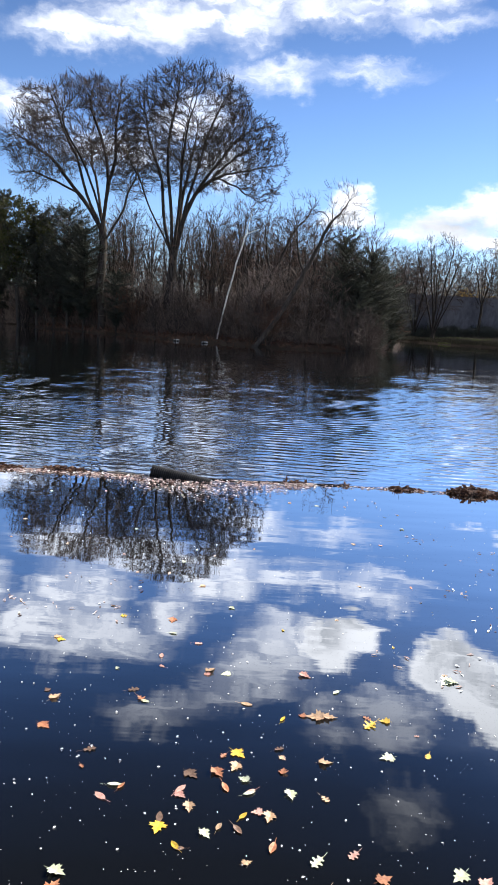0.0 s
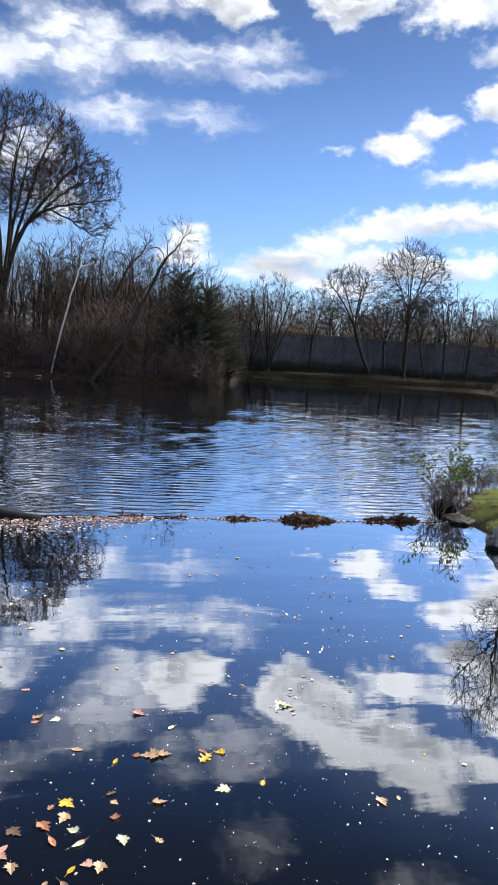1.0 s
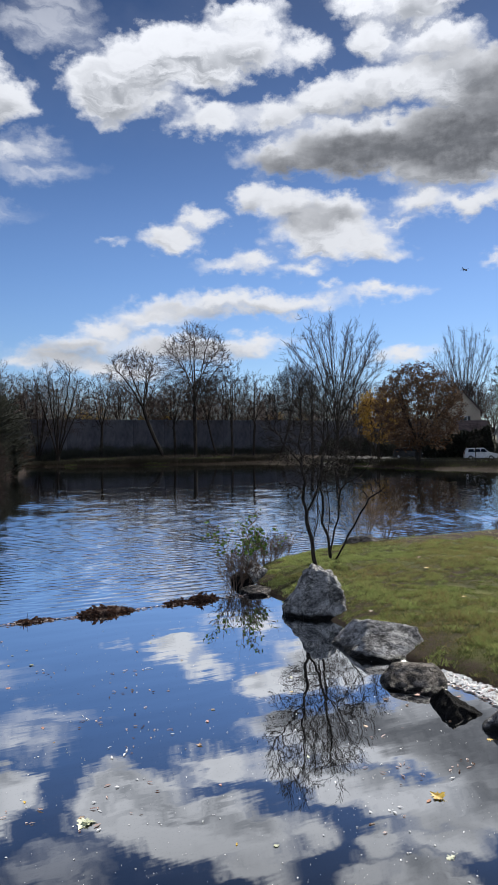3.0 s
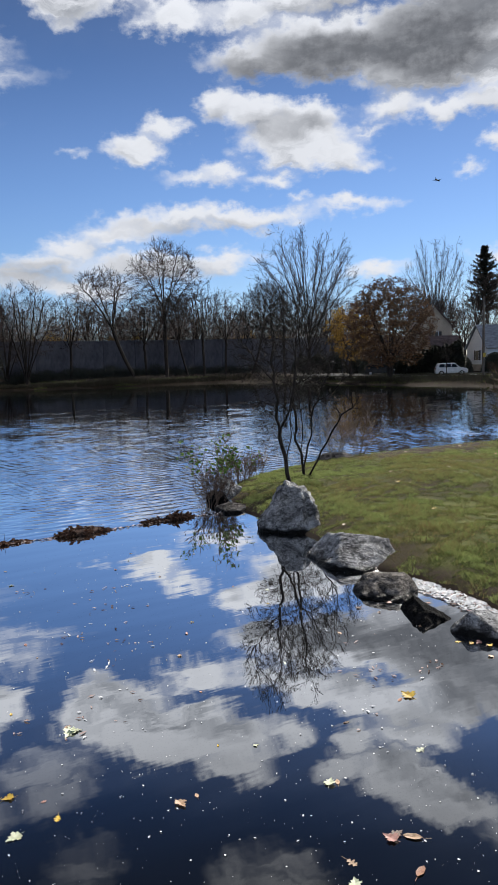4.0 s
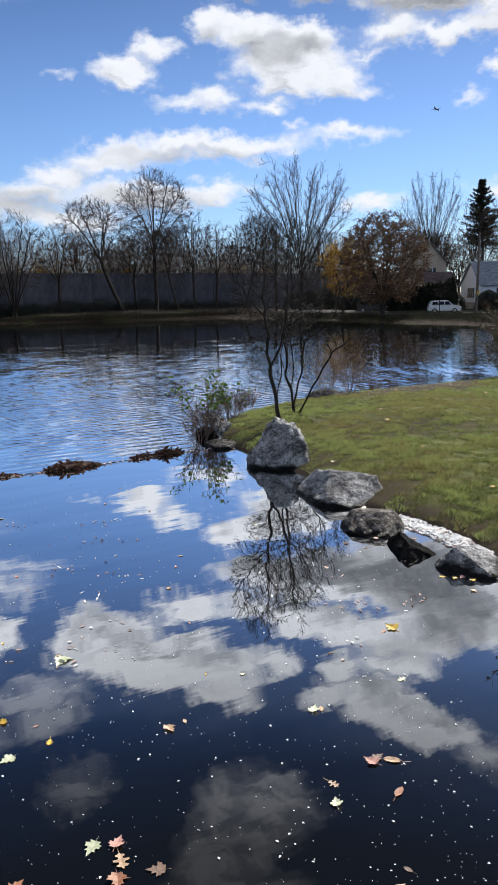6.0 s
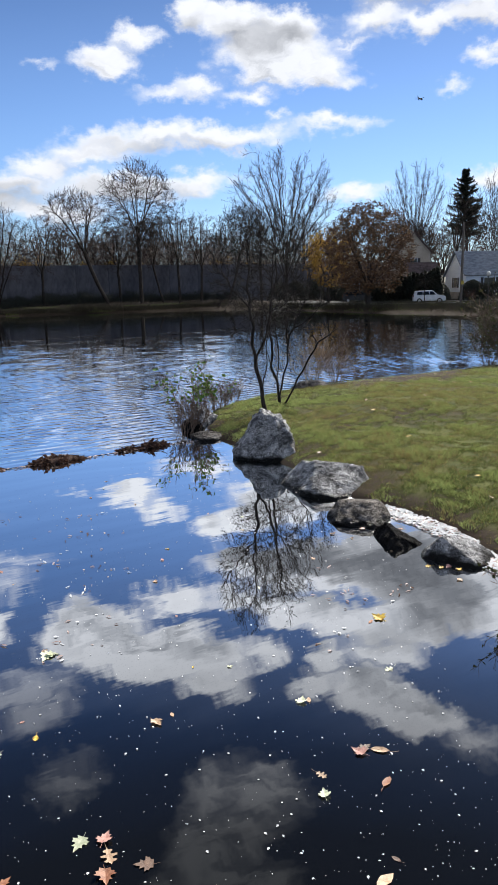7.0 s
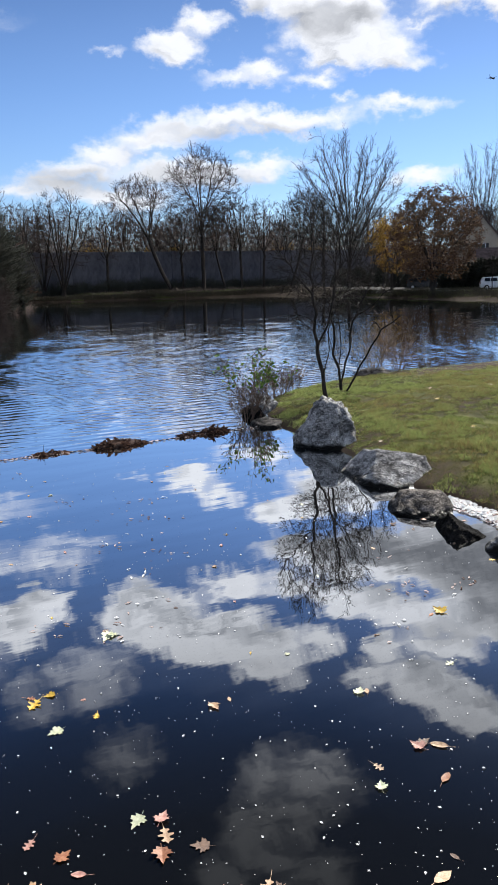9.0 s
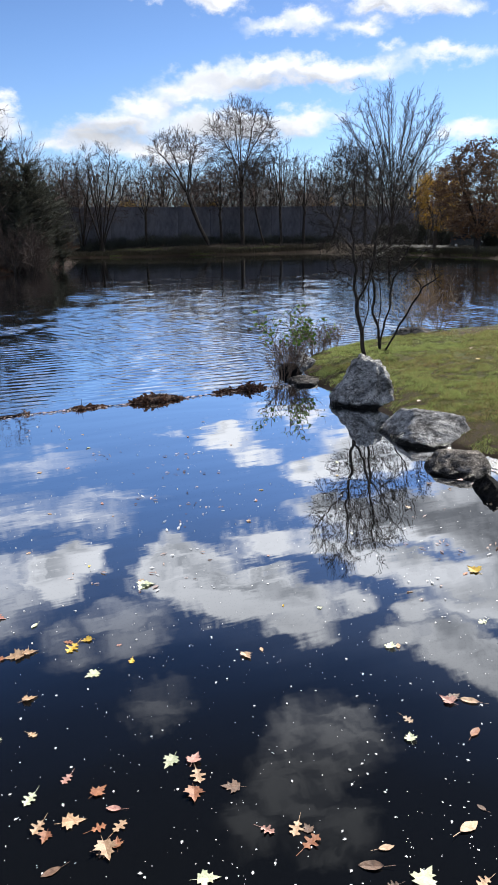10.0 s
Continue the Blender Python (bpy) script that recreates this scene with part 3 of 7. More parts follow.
def branch_out(rng, outs, leaves, p, d, length, r, level, spec):
    """Recursive branching. spec: per level (children, start, angle, ratio), wobble, lift, twig radius, leaf settings."""
    last = level == len(spec["kids"])
    segs = (8, 5, 3, 2, 1, 1)[min(level, 5)]
    sides = (8, 6, 4, 3, 3, 3)[min(level, 5)]
    if last and leaves is None:
        side = d.cross(any_way(rng)).normalized()
        outs[1].sliver(p, d, side, length, spec["twig"] * 0.55)
        return
    tip = max(r * (0.35 if level == 0 else 0.25), spec["twig"] * 0.6)
    pts, ways, radii = limb(rng, outs[0 if level < 2 else 1], p, d, length, r, tip, segs, sides, spec["wobble"], spec["lift"] * (0 if level == 0 else 1))
    if leaves is not None and level >= len(spec["kids"]) - 1:
        n, size = spec["leaf"]
        for _ in range(n):
            i = rng.randrange(1, len(pts))
            q = pts[i] + any_way(rng) * size * 0.8
            a = any_way(rng)
            leaves.leaf(q, a, a.orthogonal().normalized(), size * rng.uniform(0.7, 1.3), size * 0.6)
    if last:
        return
    count, start, angle, ratio = spec["kids"][level]
    turn = rng.uniform(0, 6.28)
    for j in range(count):
        s = start + (1 - start) * (j + rng.random() * 0.8) / count
        k = min(int(s * segs), segs - 1)
        f = s * segs - k
        q, w, rr = pts[k].lerp(pts[k + 1], f), ways[k + 1], radii[k] * (1 - f) + radii[k + 1] * f
        turn += 2.4 + rng.uniform(-0.5, 0.5)
        side = Matrix.Rotation(turn, 3, w) @ w.orthogonal().normalized()
        a = radians(angle * (rng.uniform(0.35, 1.4) if level == 0 else rng.uniform(0.7, 1.3)))
        nd = (w * math.cos(a) + side * math.sin(a)).normalized()
        shrink = 1.0 if level == 0 else 1.15 - 0.55 * s
        branch_out(rng, outs, leaves, q, nd, length * ratio * shrink * rng.uniform(0.75, 1.15), max(rr * spec["thin"], spec["twig"]), level + 1, spec)


def tree_meshes(seed, trunk_len, trunk_r, kids, lean=(0, 0), wobble=0.12, lift=0.06, twig=0.01, thin=0.48, leaf=None, leaf_mat=None, bark=None, twig_mat=None, stems=1):
    """Meshes of one tree: trunk with its limbs, crown of twigs, leaves if it has any."""
    rng = random.Random(seed)
    outs, leaves = (Tubes(), Tubes()), Tubes() if leaf else None
    spec = dict(kids=kids, wobble=wobble, lift=lift, twig=twig, thin=thin, leaf=leaf)
    for s in range(stems):
        a = rng.uniform(0, 6.28)
        foot = Vector((math.cos(a), math.sin(a), 0)) * (0.0 if stems == 1 else trunk_r * 1.6)
        d = Vector((lean[0], lean[1], 1)) + foot.normalized() * (0.0 if stems == 1 else rng.uniform(0.1, 0.28))
        branch_out(rng, outs, leaves, foot - Vector((0, 0, 0.25)), d.normalized(), trunk_len * rng.uniform(0.9, 1.1 if stems > 1 else 1.0), trunk_r, 0, spec)
    made = [("trunk", outs[0].mesh("trunk", bark or BARK, True)), ("crown", outs[1].mesh("crown", twig_mat or TWIG))]
    if leaf:
        made.append(("leaves", leaves.mesh("leaves", leaf_mat)))
    return made


def extent(meshes):
    """Height and mean half width of a tree's meshes."""
    hi, wide = 0.0, []
    for _, me in meshes:
        co = np.empty(len(me.vertices) * 3)
        me.vertices.foreach_get("co", co)
        co = co.reshape(-1, 3)
        hi = max(hi, np.percentile(co[:, 2], 99.7))
        wide.append(np.percentile(np.abs(co[:, 0]), 98)), wide.append(np.percentile(np.abs(co[:, 1]), 98))
    return hi, max(wide)


def plant_to(name, meshes, place, label, category, group, top, half, turn=0.0):
    """Plants a tree grown to a given height and half width."""
    hi, wide = extent(meshes)
    s = half / wide if half else top / hi
    return plant(name, meshes, place, label, category, group, s, turn, top / hi / s)


def plant(name, meshes, place, label, category, group="", scale=1.0, turn=0.0, height=1.0):
    ob = thing(name, place, label, category, group)
    ob.matrix_world = Matrix.Translation(place) @ pose(0, 0, 0, 0, 0, turn) @ Matrix.Diagonal((scale, scale, scale * height, 1))
    for n, me in meshes:
        part(n, me, None, ob)
    return ob


# ---- bare trees: main limbs are laid out, finer branches grow towards free room in the crown ----
def arc(a, b, sag, n):
    """Points of a bowed line from a to b; sag is the offset of its middle."""
    a, b = np.array(a, float), np.array(b, float)
    m = (a + b) / 2 + np.array(sag, float)
    t = np.linspace(0, 1, n + 1)[:, None]
    return a * (1 - t) ** 2 + 2 * m * t * (1 - t) + b * t ** 2


def room(rs, shapes, count, floor=-9.0, gaps=-0.16):
    """Random points inside a union of ellipsoids (centre, half sizes)."""
    vol = np.array([s[3] * s[4] * s[5] for s in shapes])
    out = []
    for s, n in zip(shapes, (count * vol / vol.sum()).astype(int)):
        d = rs.normal(size=(n, 3))
        d /= np.linalg.norm(d, axis=1)[:, None]
        out.append(np.array(s[:3]) + d * np.array(s[3:6]) * rs.uniform(0.15, 1, (n, 1)) ** 0.45)
    p = np.concatenate(out)
    p = p[p[:, 2] > floor]
    # Crowns have gaps and lobes.
    wide = max(s[3] for s in shapes)
    full = np.array([noise.noise(Vector(q) * (1.7 / wide) + Vector((count * 0.37, 0, 0))) for q in p])
    return p[full > gaps]


def blades(p, d, side, length, width):
    """Thin bent twigs as rows of four points, with their faces."""
    L, w = length[:, None], width[:, None]
    v = np.stack([p - side * w, p + side * w, p + d * L * 0.55 + side * (L * 0.05 + w * 0.6), p + d * L + side * L * 0.03], 1).reshape(-1, 3)
    i = np.arange(len(p))[:, None] * 4
    return v, np.concatenate([i + [0, 1, 2], i + [0, 2, 3]])


def grow(seed, lines, shapes, count, step_len=0.4, kill=0.55, reach=2.2, floor=-9.0, lift=0.06, hold=0.8, tip=0.007, power=1.85, root=0.35,
         twigs=3, twig_len=0.75, twig_up=0.15, twig_r=0.0075, fan=0.42, meander=0.0, bark=None, twig_mat=None, leaf=None, leaf_mat=None, gaps=-0.16):
    """Meshes of one bare or leafy tree. lines: main limbs, each from the nearest earlier point."""
    rs = np.random.RandomState(seed)
    P, parent = [], []
    for line in lines:
        line = np.asarray(line, float)
        if meander:
            s, a = np.linspace(0, 1, len(line))[:, None], rs.uniform(0, 6.28, (2, 3))
            line = line + meander * np.sin(np.pi * s) * (np.sin(7 * s + a[0]) + 0.6 * np.sin(15 * s + a[1])) * (1, 1, 0.2)
        at_node = -1
        if P:
            at_node = int(np.argmin(np.linalg.norm(np.array(P) - line[0], axis=1)))
            line = line[1:]
        for q in line:
            P.append(q + rs.normal(size=3) * step_len * 0.1), parent.append(at_node)
            at_node = len(P) - 1
    P = np.array(P)
    way = np.array([P[i] - P[j] if j >= 0 else (0, 0, 1) for i, j in enumerate(parent)], float)
    way /= np.linalg.norm(way, axis=1)[:, None] + 1e-9
    kids = np.bincount([j for j in parent if j >= 0], minlength=len(P))
    A = room(rs, shapes, count, floor, gaps)
    heart = np.mean(A, 0) * (1, 1, 0.85)
    gap = np.linalg.norm(A[:, None] - P[None], axis=2)
    near, far = gap.argmin(1), gap.min(1)
    for _ in range(90):
        m = (far > kill) & (far < reach) & (kids[near] < 4)
        if not m.any():
            break
        pull = np.zeros_like(P)
        np.add.at(pull, near[m], (A[m] - P[near[m]]) / far[m][:, None])
        u = np.unique(near[m])
        d = pull[u] / (np.linalg.norm(pull[u], axis=1)[:, None] + 1e-9) + hold * way[u] + rs.normal(size=(len(u), 3)) * 0.12 + (0, 0, lift)
        d /= np.linalg.norm(d, axis=1)[:, None]
        Q = P[u] + d * step_len
        base = len(P)
        P, way, parent = np.concatenate([P, Q]), np.concatenate([way, d]), parent + u.tolist()
        kids = np.concatenate([kids, np.zeros(len(u), int)])
        kids[u] += 1
        live = far > kill
        A, near, far = A[live], near[live], far[live]
        gap = (A * A).sum(1)[:, None] + (Q * Q).sum(1)[None] - 2 * A @ Q.T
        k = gap.argmin(1)
        g = np.sqrt(np.maximum(gap[np.arange(len(A)), k], 0))
        near, far = np.where(g < far, base + k, near), np.minimum(g, far)
    par = np.array(parent)
    has = par >= 0
    for _ in range(2):
        mean = np.zeros_like(P)
        np.add.at(mean, par[has], P[has])
        mean = np.where(kids[:, None] > 0, mean / np.maximum(kids, 1)[:, None], P)
        mid = (mean + P[np.maximum(par, 0)]) / 2
        P = np.where((has & (kids > 0))[:, None], P * 0.5 + mid * 0.5, P)
    load = np.zeros(len(P))
    for i in range(len(P) - 1, -1, -1):
        load[i] = max(load[i], tip ** power)
        if par[i] >= 0:
            load[par[i]] += load[i]
    r = load ** (1 / power)
    r = tip + (r - tip) * (root - tip) / max(r[0] - tip, 1e-6)
    children = [[] for _ in P]
    for i, j in enumerate(parent):
        if j >= 0:
            children[j].append(i)
    wood, fine = Tubes(), Tubes()
    V = [Vector(q) for q in P]
    stack = [(0, -1)]
    while stack:
        i, j = stack.pop()
        chain, rad = ([V[j]], [min(r[i] * 1.1, r[j])]) if j >= 0 else ([], [])
        while True:
            chain.append(V[i]), rad.append(r[i] * (1.35 if j < 0 and len(rad) == 0 else 1))
            c = sorted(children[i], key=lambda n: -r[n])
            if not c:
                break
            stack += [(n, i) for n in c[1:]]
            i = c[0]
        if len(chain) > 1:
            big = rad[0] > root * 0.2
            (wood if big else fine).tube(chain, rad, 8 if rad[0] > root * 0.5 else 5 if big else 3)
    out = [("trunk", wood.mesh("trunk", bark or BARK, True))]
    ends = np.nonzero(r < max(tip * 3.2, root * 0.09))[0]
    ends = ends[P[ends, 2] > 0.1]
    w = np.repeat(ends, twigs)

    def ways(n, along, spread):
        outward = P[n] - heart
        outward /= np.linalg.norm(outward, axis=1)[:, None] + 1e-9
        d = along * 0.8 + outward * 0.35 + rs.normal(size=along.shape) * spread + (0, 0, twig_up)
        d /= np.linalg.norm(d, axis=1)[:, None]
        s = np.cross(d, rs.normal(size=d.shape))
        return d, s / (np.linalg.norm(s, axis=1)[:, None] + 1e-9)

    d, s = ways(w, way[w], fan)
    p, L = P[w] - way[w] * (step_len * rs.rand(len(w)))[:, None], twig_len * rs.uniform(0.45, 1.2, len(w))
    v1, f1 = blades(p, d, s, L, np.full(len(w), twig_r))
    w2 = np.repeat(np.arange(len(w)), 2)
    d2, s2 = ways(w[w2], d[w2], fan + 0.03)
    p2 = p[w2] + d[w2] * (L[w2] * rs.uniform(0.35, 0.9, len(w2)))[:, None]
    v2, f2 = blades(p2, d2, s2, L[w2] * rs.uniform(0.35, 0.7, len(w2)), np.full(len(w2), twig_r * 0.7))
    n0 = len(fine.v)
    me = mesh_of("crown", [tuple(q) for q in fine.v] + v1.tolist() + v2.tolist(), fine.f + (f1 + n0).tolist() + (f2 + n0 + len(v1)).tolist(), twig_mat or TWIG)
    out.append(("crown", me))
    if leaf:
        n, size = leaf
        lv = Tubes()
        rng = random.Random(seed)
        for q in p2[rs.randint(0, len(p2), n)]:
            a = any_way(rng)
            lv.leaf(Vector(q) + any_way(rng) * size, a, a.orthogonal().normalized(), size * rng.uniform(0.7, 1.3), size * 0.7)
        out.append(("leaves", lv.mesh("leaves", leaf_mat)))
    return out


def spray(seed, start, shape, n, fill=0.75, climb=0.5, low=-0.5, gap=0.5):
    """Main limbs that rise from a fork and bend outwards into an ellipsoid crown."""
    rng = random.Random(seed)
    made = []
    for k in range(n):
        t = k * 2.4 + rng.uniform(-0.4, 0.4)
        e = low + (0.92 - low) * ((k + 0.5) / n)
        c = math.sqrt(max(0.05, 1 - e * e))
        end = [shape[0] + shape[3] * fill * c * math.cos(t), shape[1] + shape[4] * fill * c * math.sin(t), shape[2] + shape[5] * fill * e]
        dx, dy, dz = end[0] - start[0], end[1] - start[1], end[2] - start[2]
        lean = rng.uniform(0.7, 1.2) * climb
        far = math.sqrt(dx * dx + dy * dy + dz * dz)
        made.append(arc(start, end, (-dx * 0.22 * lean, -dy * 0.22 * lean, abs(dx) * 0.2 * lean + 0.1), max(4, int(far / gap))))
    return made



# ---- the ground: one sheet with the pond sunk into it ----
SHORE = [(6.2, -8), (6.2, 3), (6.27, 5.0), (6.57, 5.66), (6.69, 6.42), (6.65, 7.0), (6.55, 7.45), (6.6, 8.2), (6.8, 9.3), (6.98, 10.6), (7.0, 11.9),
         (7.0, 12.5), (7.25, 13.4), (7.7, 14.4), (8.6, 15.6), (10.3, 16.5), (12.5, 17.4), (16, 17.4), (21, 17.4), (27, 19), (37, 25), (46, 34), (50, 43.5),
         (52.5, 51), (51, 58), (51, 66), (53, 82), (49, 91), (41, 92), (33, 94), (24, 96), (18.5, 101), (14.6, 98), (13.6, 84), (11, 70),
         (7, 62.5), (1.9, 60.5), (-2.8, 62), (-7.8, 64), (-12, 68), (-18, 71.5), (-23, 75), (-29, 82), (-45, 95), (-75, 100), (-85, 60), (-60, 0),
         (-35, -30), (0, -40)]


def shore_distance(xy):
    """Metres from the shoreline, positive on land."""
    pts = np.array(SHORE, float)
    near, inside = np.full(len(xy), 1e9), np.zeros(len(xy), bool)
    for a, b in zip(pts, np.roll(pts, -1, 0)):
        ab, ap = b - a, xy - a
        t = np.clip((ap @ ab) / (ab @ ab), 0, 1)[:, None]
        near = np.minimum(near, np.linalg.norm(ap - t * ab, axis=1))
        if a[1] != b[1]:
            cross = ((a[1] > xy[:, 1]) != (b[1] > xy[:, 1])) & (xy[:, 0] < (b[0] - a[0]) * (xy[:, 1] - a[1]) / (b[1] - a[1]) + a[0])
            inside ^= cross
    return np.where(inside, -near, near)


def step(lo, hi, v):
    t = np.clip((v - lo) / (hi - lo), 0, 1)
    return t * t * (3 - 2 * t)


def ground_height(xy):
    d = shore_distance(xy)
    x, y = xy[:, 0], xy[:, 1]
    wob = 0.06 * np.sin(x * 1.3 + 0.7 * np.sin(y * 0.9)) * np.sin(y * 1.1 + 1) + 0.018 * np.sin(x * 4.1 + np.sin(y * 2.3)) * np.sin(y * 3.7) + 0.013 * np.sin(x * 9.3 + 2 * np.sin(y * 3.1)) * np.sin(y * 8.1 + np.sin(x * 2.7))
    land = 0.03 + 0.22 * (1 - np.exp(-np.maximum(d, 0) / 0.7)) + 0.25 * step(1, 9, d) + wob * step(0.2, 2, d)
    wall_side = step(78, 90, y) * step(80, 60, x)
    land += 0.45 * step(1.5, 11, d) * wall_side
    land += 0.7 * step(0, 12, d) * step(52, 60, y) * step(18, 12, x)
    land += 0.8 * step(26, 46, d) * step(30, 50, y) * step(30, 50, x)
    land -= 0.2 * step(2, 8, d) * step(20, 35, y) * step(40, 48, x)
    bed = -0.95 * (1 - np.exp(np.minimum(d, 0) / 1.0)) - 0.02
    return np.where(d > 0, land, bed)


class HeightMap:
    """Ground heights on an even grid, for quick look-up."""

    def __init__(self, x0, x1, y0, y1, cell):
        self.x0, self.y0, self.cell = x0, y0, cell
        xs, ys = np.arange(x0, x1, cell), np.arange(y0, y1, cell)
        gx, gy = np.meshgrid(xs, ys, indexing="ij")
        self.z = ground_height(np.stack([gx.ravel(), gy.ravel()], 1)).reshape(gx.shape).tolist()
        self.nx, self.ny = len(xs) - 1, len(ys) - 1

    def look_up(self, x, y):
        u, v = (x - self.x0) / self.cell, (y - self.y0) / self.cell
        i, j = int(u), int(v)
        if not (0 <= u and 0 <= v and i < self.nx and j < self.ny):
            return None
        u, v, a, b = u - i, v - j, self.z[i], self.z[i + 1]
        return (a[j] * (1 - v) + a[j + 1] * v) * (1 - u) + (b[j] * (1 - v) + b[j + 1] * v) * u


MAPS = [HeightMap(5, 25, 2, 19, 0.1), HeightMap(-60, 130, -5, 150, 0.6)]


def ground_at(x, y):
    for m in MAPS:
        z = m.look_up(x, y)
        if z is not None:
            return z
    return float(ground_height(np.array([[x, y]], float))[0])


def build_ground():
    def lines(dense0, dense1, fine):
        far = np.array([-2600, -1400, -700, -400, -260, -180])
        mid = np.arange(-140, 150, 2.2)
        mid = mid[(mid < dense0) | (mid > dense1)]
        return np.unique(np.concatenate([far, mid, np.arange(dense0, dense1, fine), -far, [3400]]))

    xs, ys = lines(5, 24, 0.16), lines(2, 19, 0.16)
    gx, gy = np.meshgrid(xs, ys)
    xy = np.stack([gx.ravel(), gy.ravel()], 1)
    z = ground_height(xy)
    nx, ny = len(xs), len(ys)
    i = (np.arange(ny - 1)[:, None] * nx + np.arange(nx - 1)).ravel()
    me = mesh_of("ground", np.column_stack([xy, z]).tolist(), np.column_stack([i, i + 1, i + nx + 1, i + nx]).tolist(), ground_material(), True)
    tagged(new("ground", me), "grassy bank with bare soil and leaf litter round the pond", "ground", kind="structure")


def ground_material():
    m = material("turf_and_soil", (0.05, 0.06, 0.02), (0.14, 0.15, 0.045), 2.4, 0.95, 0.6, 0.03, 12, 0.0)
    nt = m.node_tree
    b = nt.nodes["Principled BSDF"]
    green = b.inputs["Base Color"].links[0].from_socket
    tc = nt.nodes.new("ShaderNodeTexCoord")
    n = nt.nodes.new("ShaderNodeTexNoise")
    n.inputs["Scale"].default_value, n.inputs["Detail"].default_value = 0.5, 6
    nt.links.new(tc.outputs["Object"], n.inputs["Vector"])
    sep = nt.nodes.new("ShaderNodeSeparateXYZ")
    nt.links.new(tc.outputs["Object"], sep.inputs[0])
    # Worn soil: on the low edge by the water, and under the woods.
    low = nt.nodes.new("ShaderNodeMapRange")
    nt.links.new(sep.outputs[2], low.inputs[0])
    for i, v in enumerate((0.06, 0.14, 0.25, 0.0)):
        low.inputs[i + 1].default_value = v
    woods = nt.nodes.new("ShaderNodeMapRange")
    # x - 0.55 y is high on the lawns to the right and low under the woods.
    lean = nt.nodes.new("ShaderNodeMath")
    lean.operation, lean.inputs[1].default_value = "MULTIPLY_ADD", -0.55
    nt.links.new(sep.outputs[1], lean.inputs[0]), nt.links.new(sep.outputs[0], lean.inputs[2])
    nt.links.new(lean.outputs[0], woods.inputs[0])
    for i, v in enumerate((4.0, -6.0, 0.0, 0.5)):
        woods.inputs[i + 1].default_value = v
    s1, s2 = nt.nodes.new("ShaderNodeMath"), nt.nodes.new("ShaderNodeMath")
    nt.links.new(n.outputs[0], s1.inputs[0]), nt.links.new(low.outputs[0], s1.inputs[1])
    nt.links.new(s1.outputs[0], s2.inputs[0]), nt.links.new(woods.outputs[0], s2.inputs[1])
    def band(socket, lo, hi, a, c):
        r = nt.nodes.new("ShaderNodeMapRange")
        nt.links.new(socket, r.inputs[0])
        for k, v in enumerate((lo, hi, a, c)):
            r.inputs[k + 1].default_value = v
        return r.outputs[0]

    # The bare strip behind the lawn, and slightly more soil tone across the pond.
    strip, thin, total = nt.nodes.new("ShaderNodeMath"), nt.nodes.new("ShaderNodeMath"), nt.nodes.new("ShaderNodeMath")
    strip.operation = "MULTIPLY"
    nt.links.new(band(sep.outputs[1], 14.3, 15.3, 0.0, 0.3), strip.inputs[0]), nt.links.new(band(sep.outputs[0], 11.8, 13.4, 0.0, 1.0), strip.inputs[1])
    nt.links.new(strip.outputs[0], thin.inputs[0]), nt.links.new(band(sep.outputs[1], 30, 50, 0.0, 0.05), thin.inputs[1])
    nt.links.new(thin.outputs[0], total.inputs[0]), nt.links.new(s2.outputs[0], total.inputs[1])
    cr = nt.nodes.new("ShaderNodeValToRGB")
    cr.color_ramp.elements[0].position, cr.color_ramp.elements[1].position = 0.5, 0.7
    nt.links.new(total.outputs[0], cr.inputs[0])
    mix = nt.nodes.new("ShaderNodeMix")
    mix.data_type = "RGBA"
    nt.links.new(cr.outputs[0], mix.inputs[0])
    nt.links.new(green, mix.inputs[6])
    mix.inputs[7].default_value = (0.05, 0.036, 0.026, 1)
    nt.links.new(mix.outputs[2], b.inputs["Base Color"])
    b.inputs["Specular IOR Level"].default_value = 0.1
    return m


build_ground()


def patches(xy, size, seed):
    """Smooth random values of about -1 to 1, in patches of a given size."""
    table = np.random.default_rng(seed).uniform(-1, 1, (64, 64))
    u = xy / size
    i = np.floor(u).astype(int)
    f = u - i
    f = f * f * (3 - 2 * f)
    a, b, c, e = (table[(i[:, 0] + k) % 64, (i[:, 1] + j) % 64] for k, j in ((0, 0), (1, 0), (0, 1), (1, 1)))
    return (a * (1 - f[:, 0]) + b * f[:, 0]) * (1 - f[:, 1]) + (c * (1 - f[:, 0]) + e * f[:, 0]) * f[:, 1]


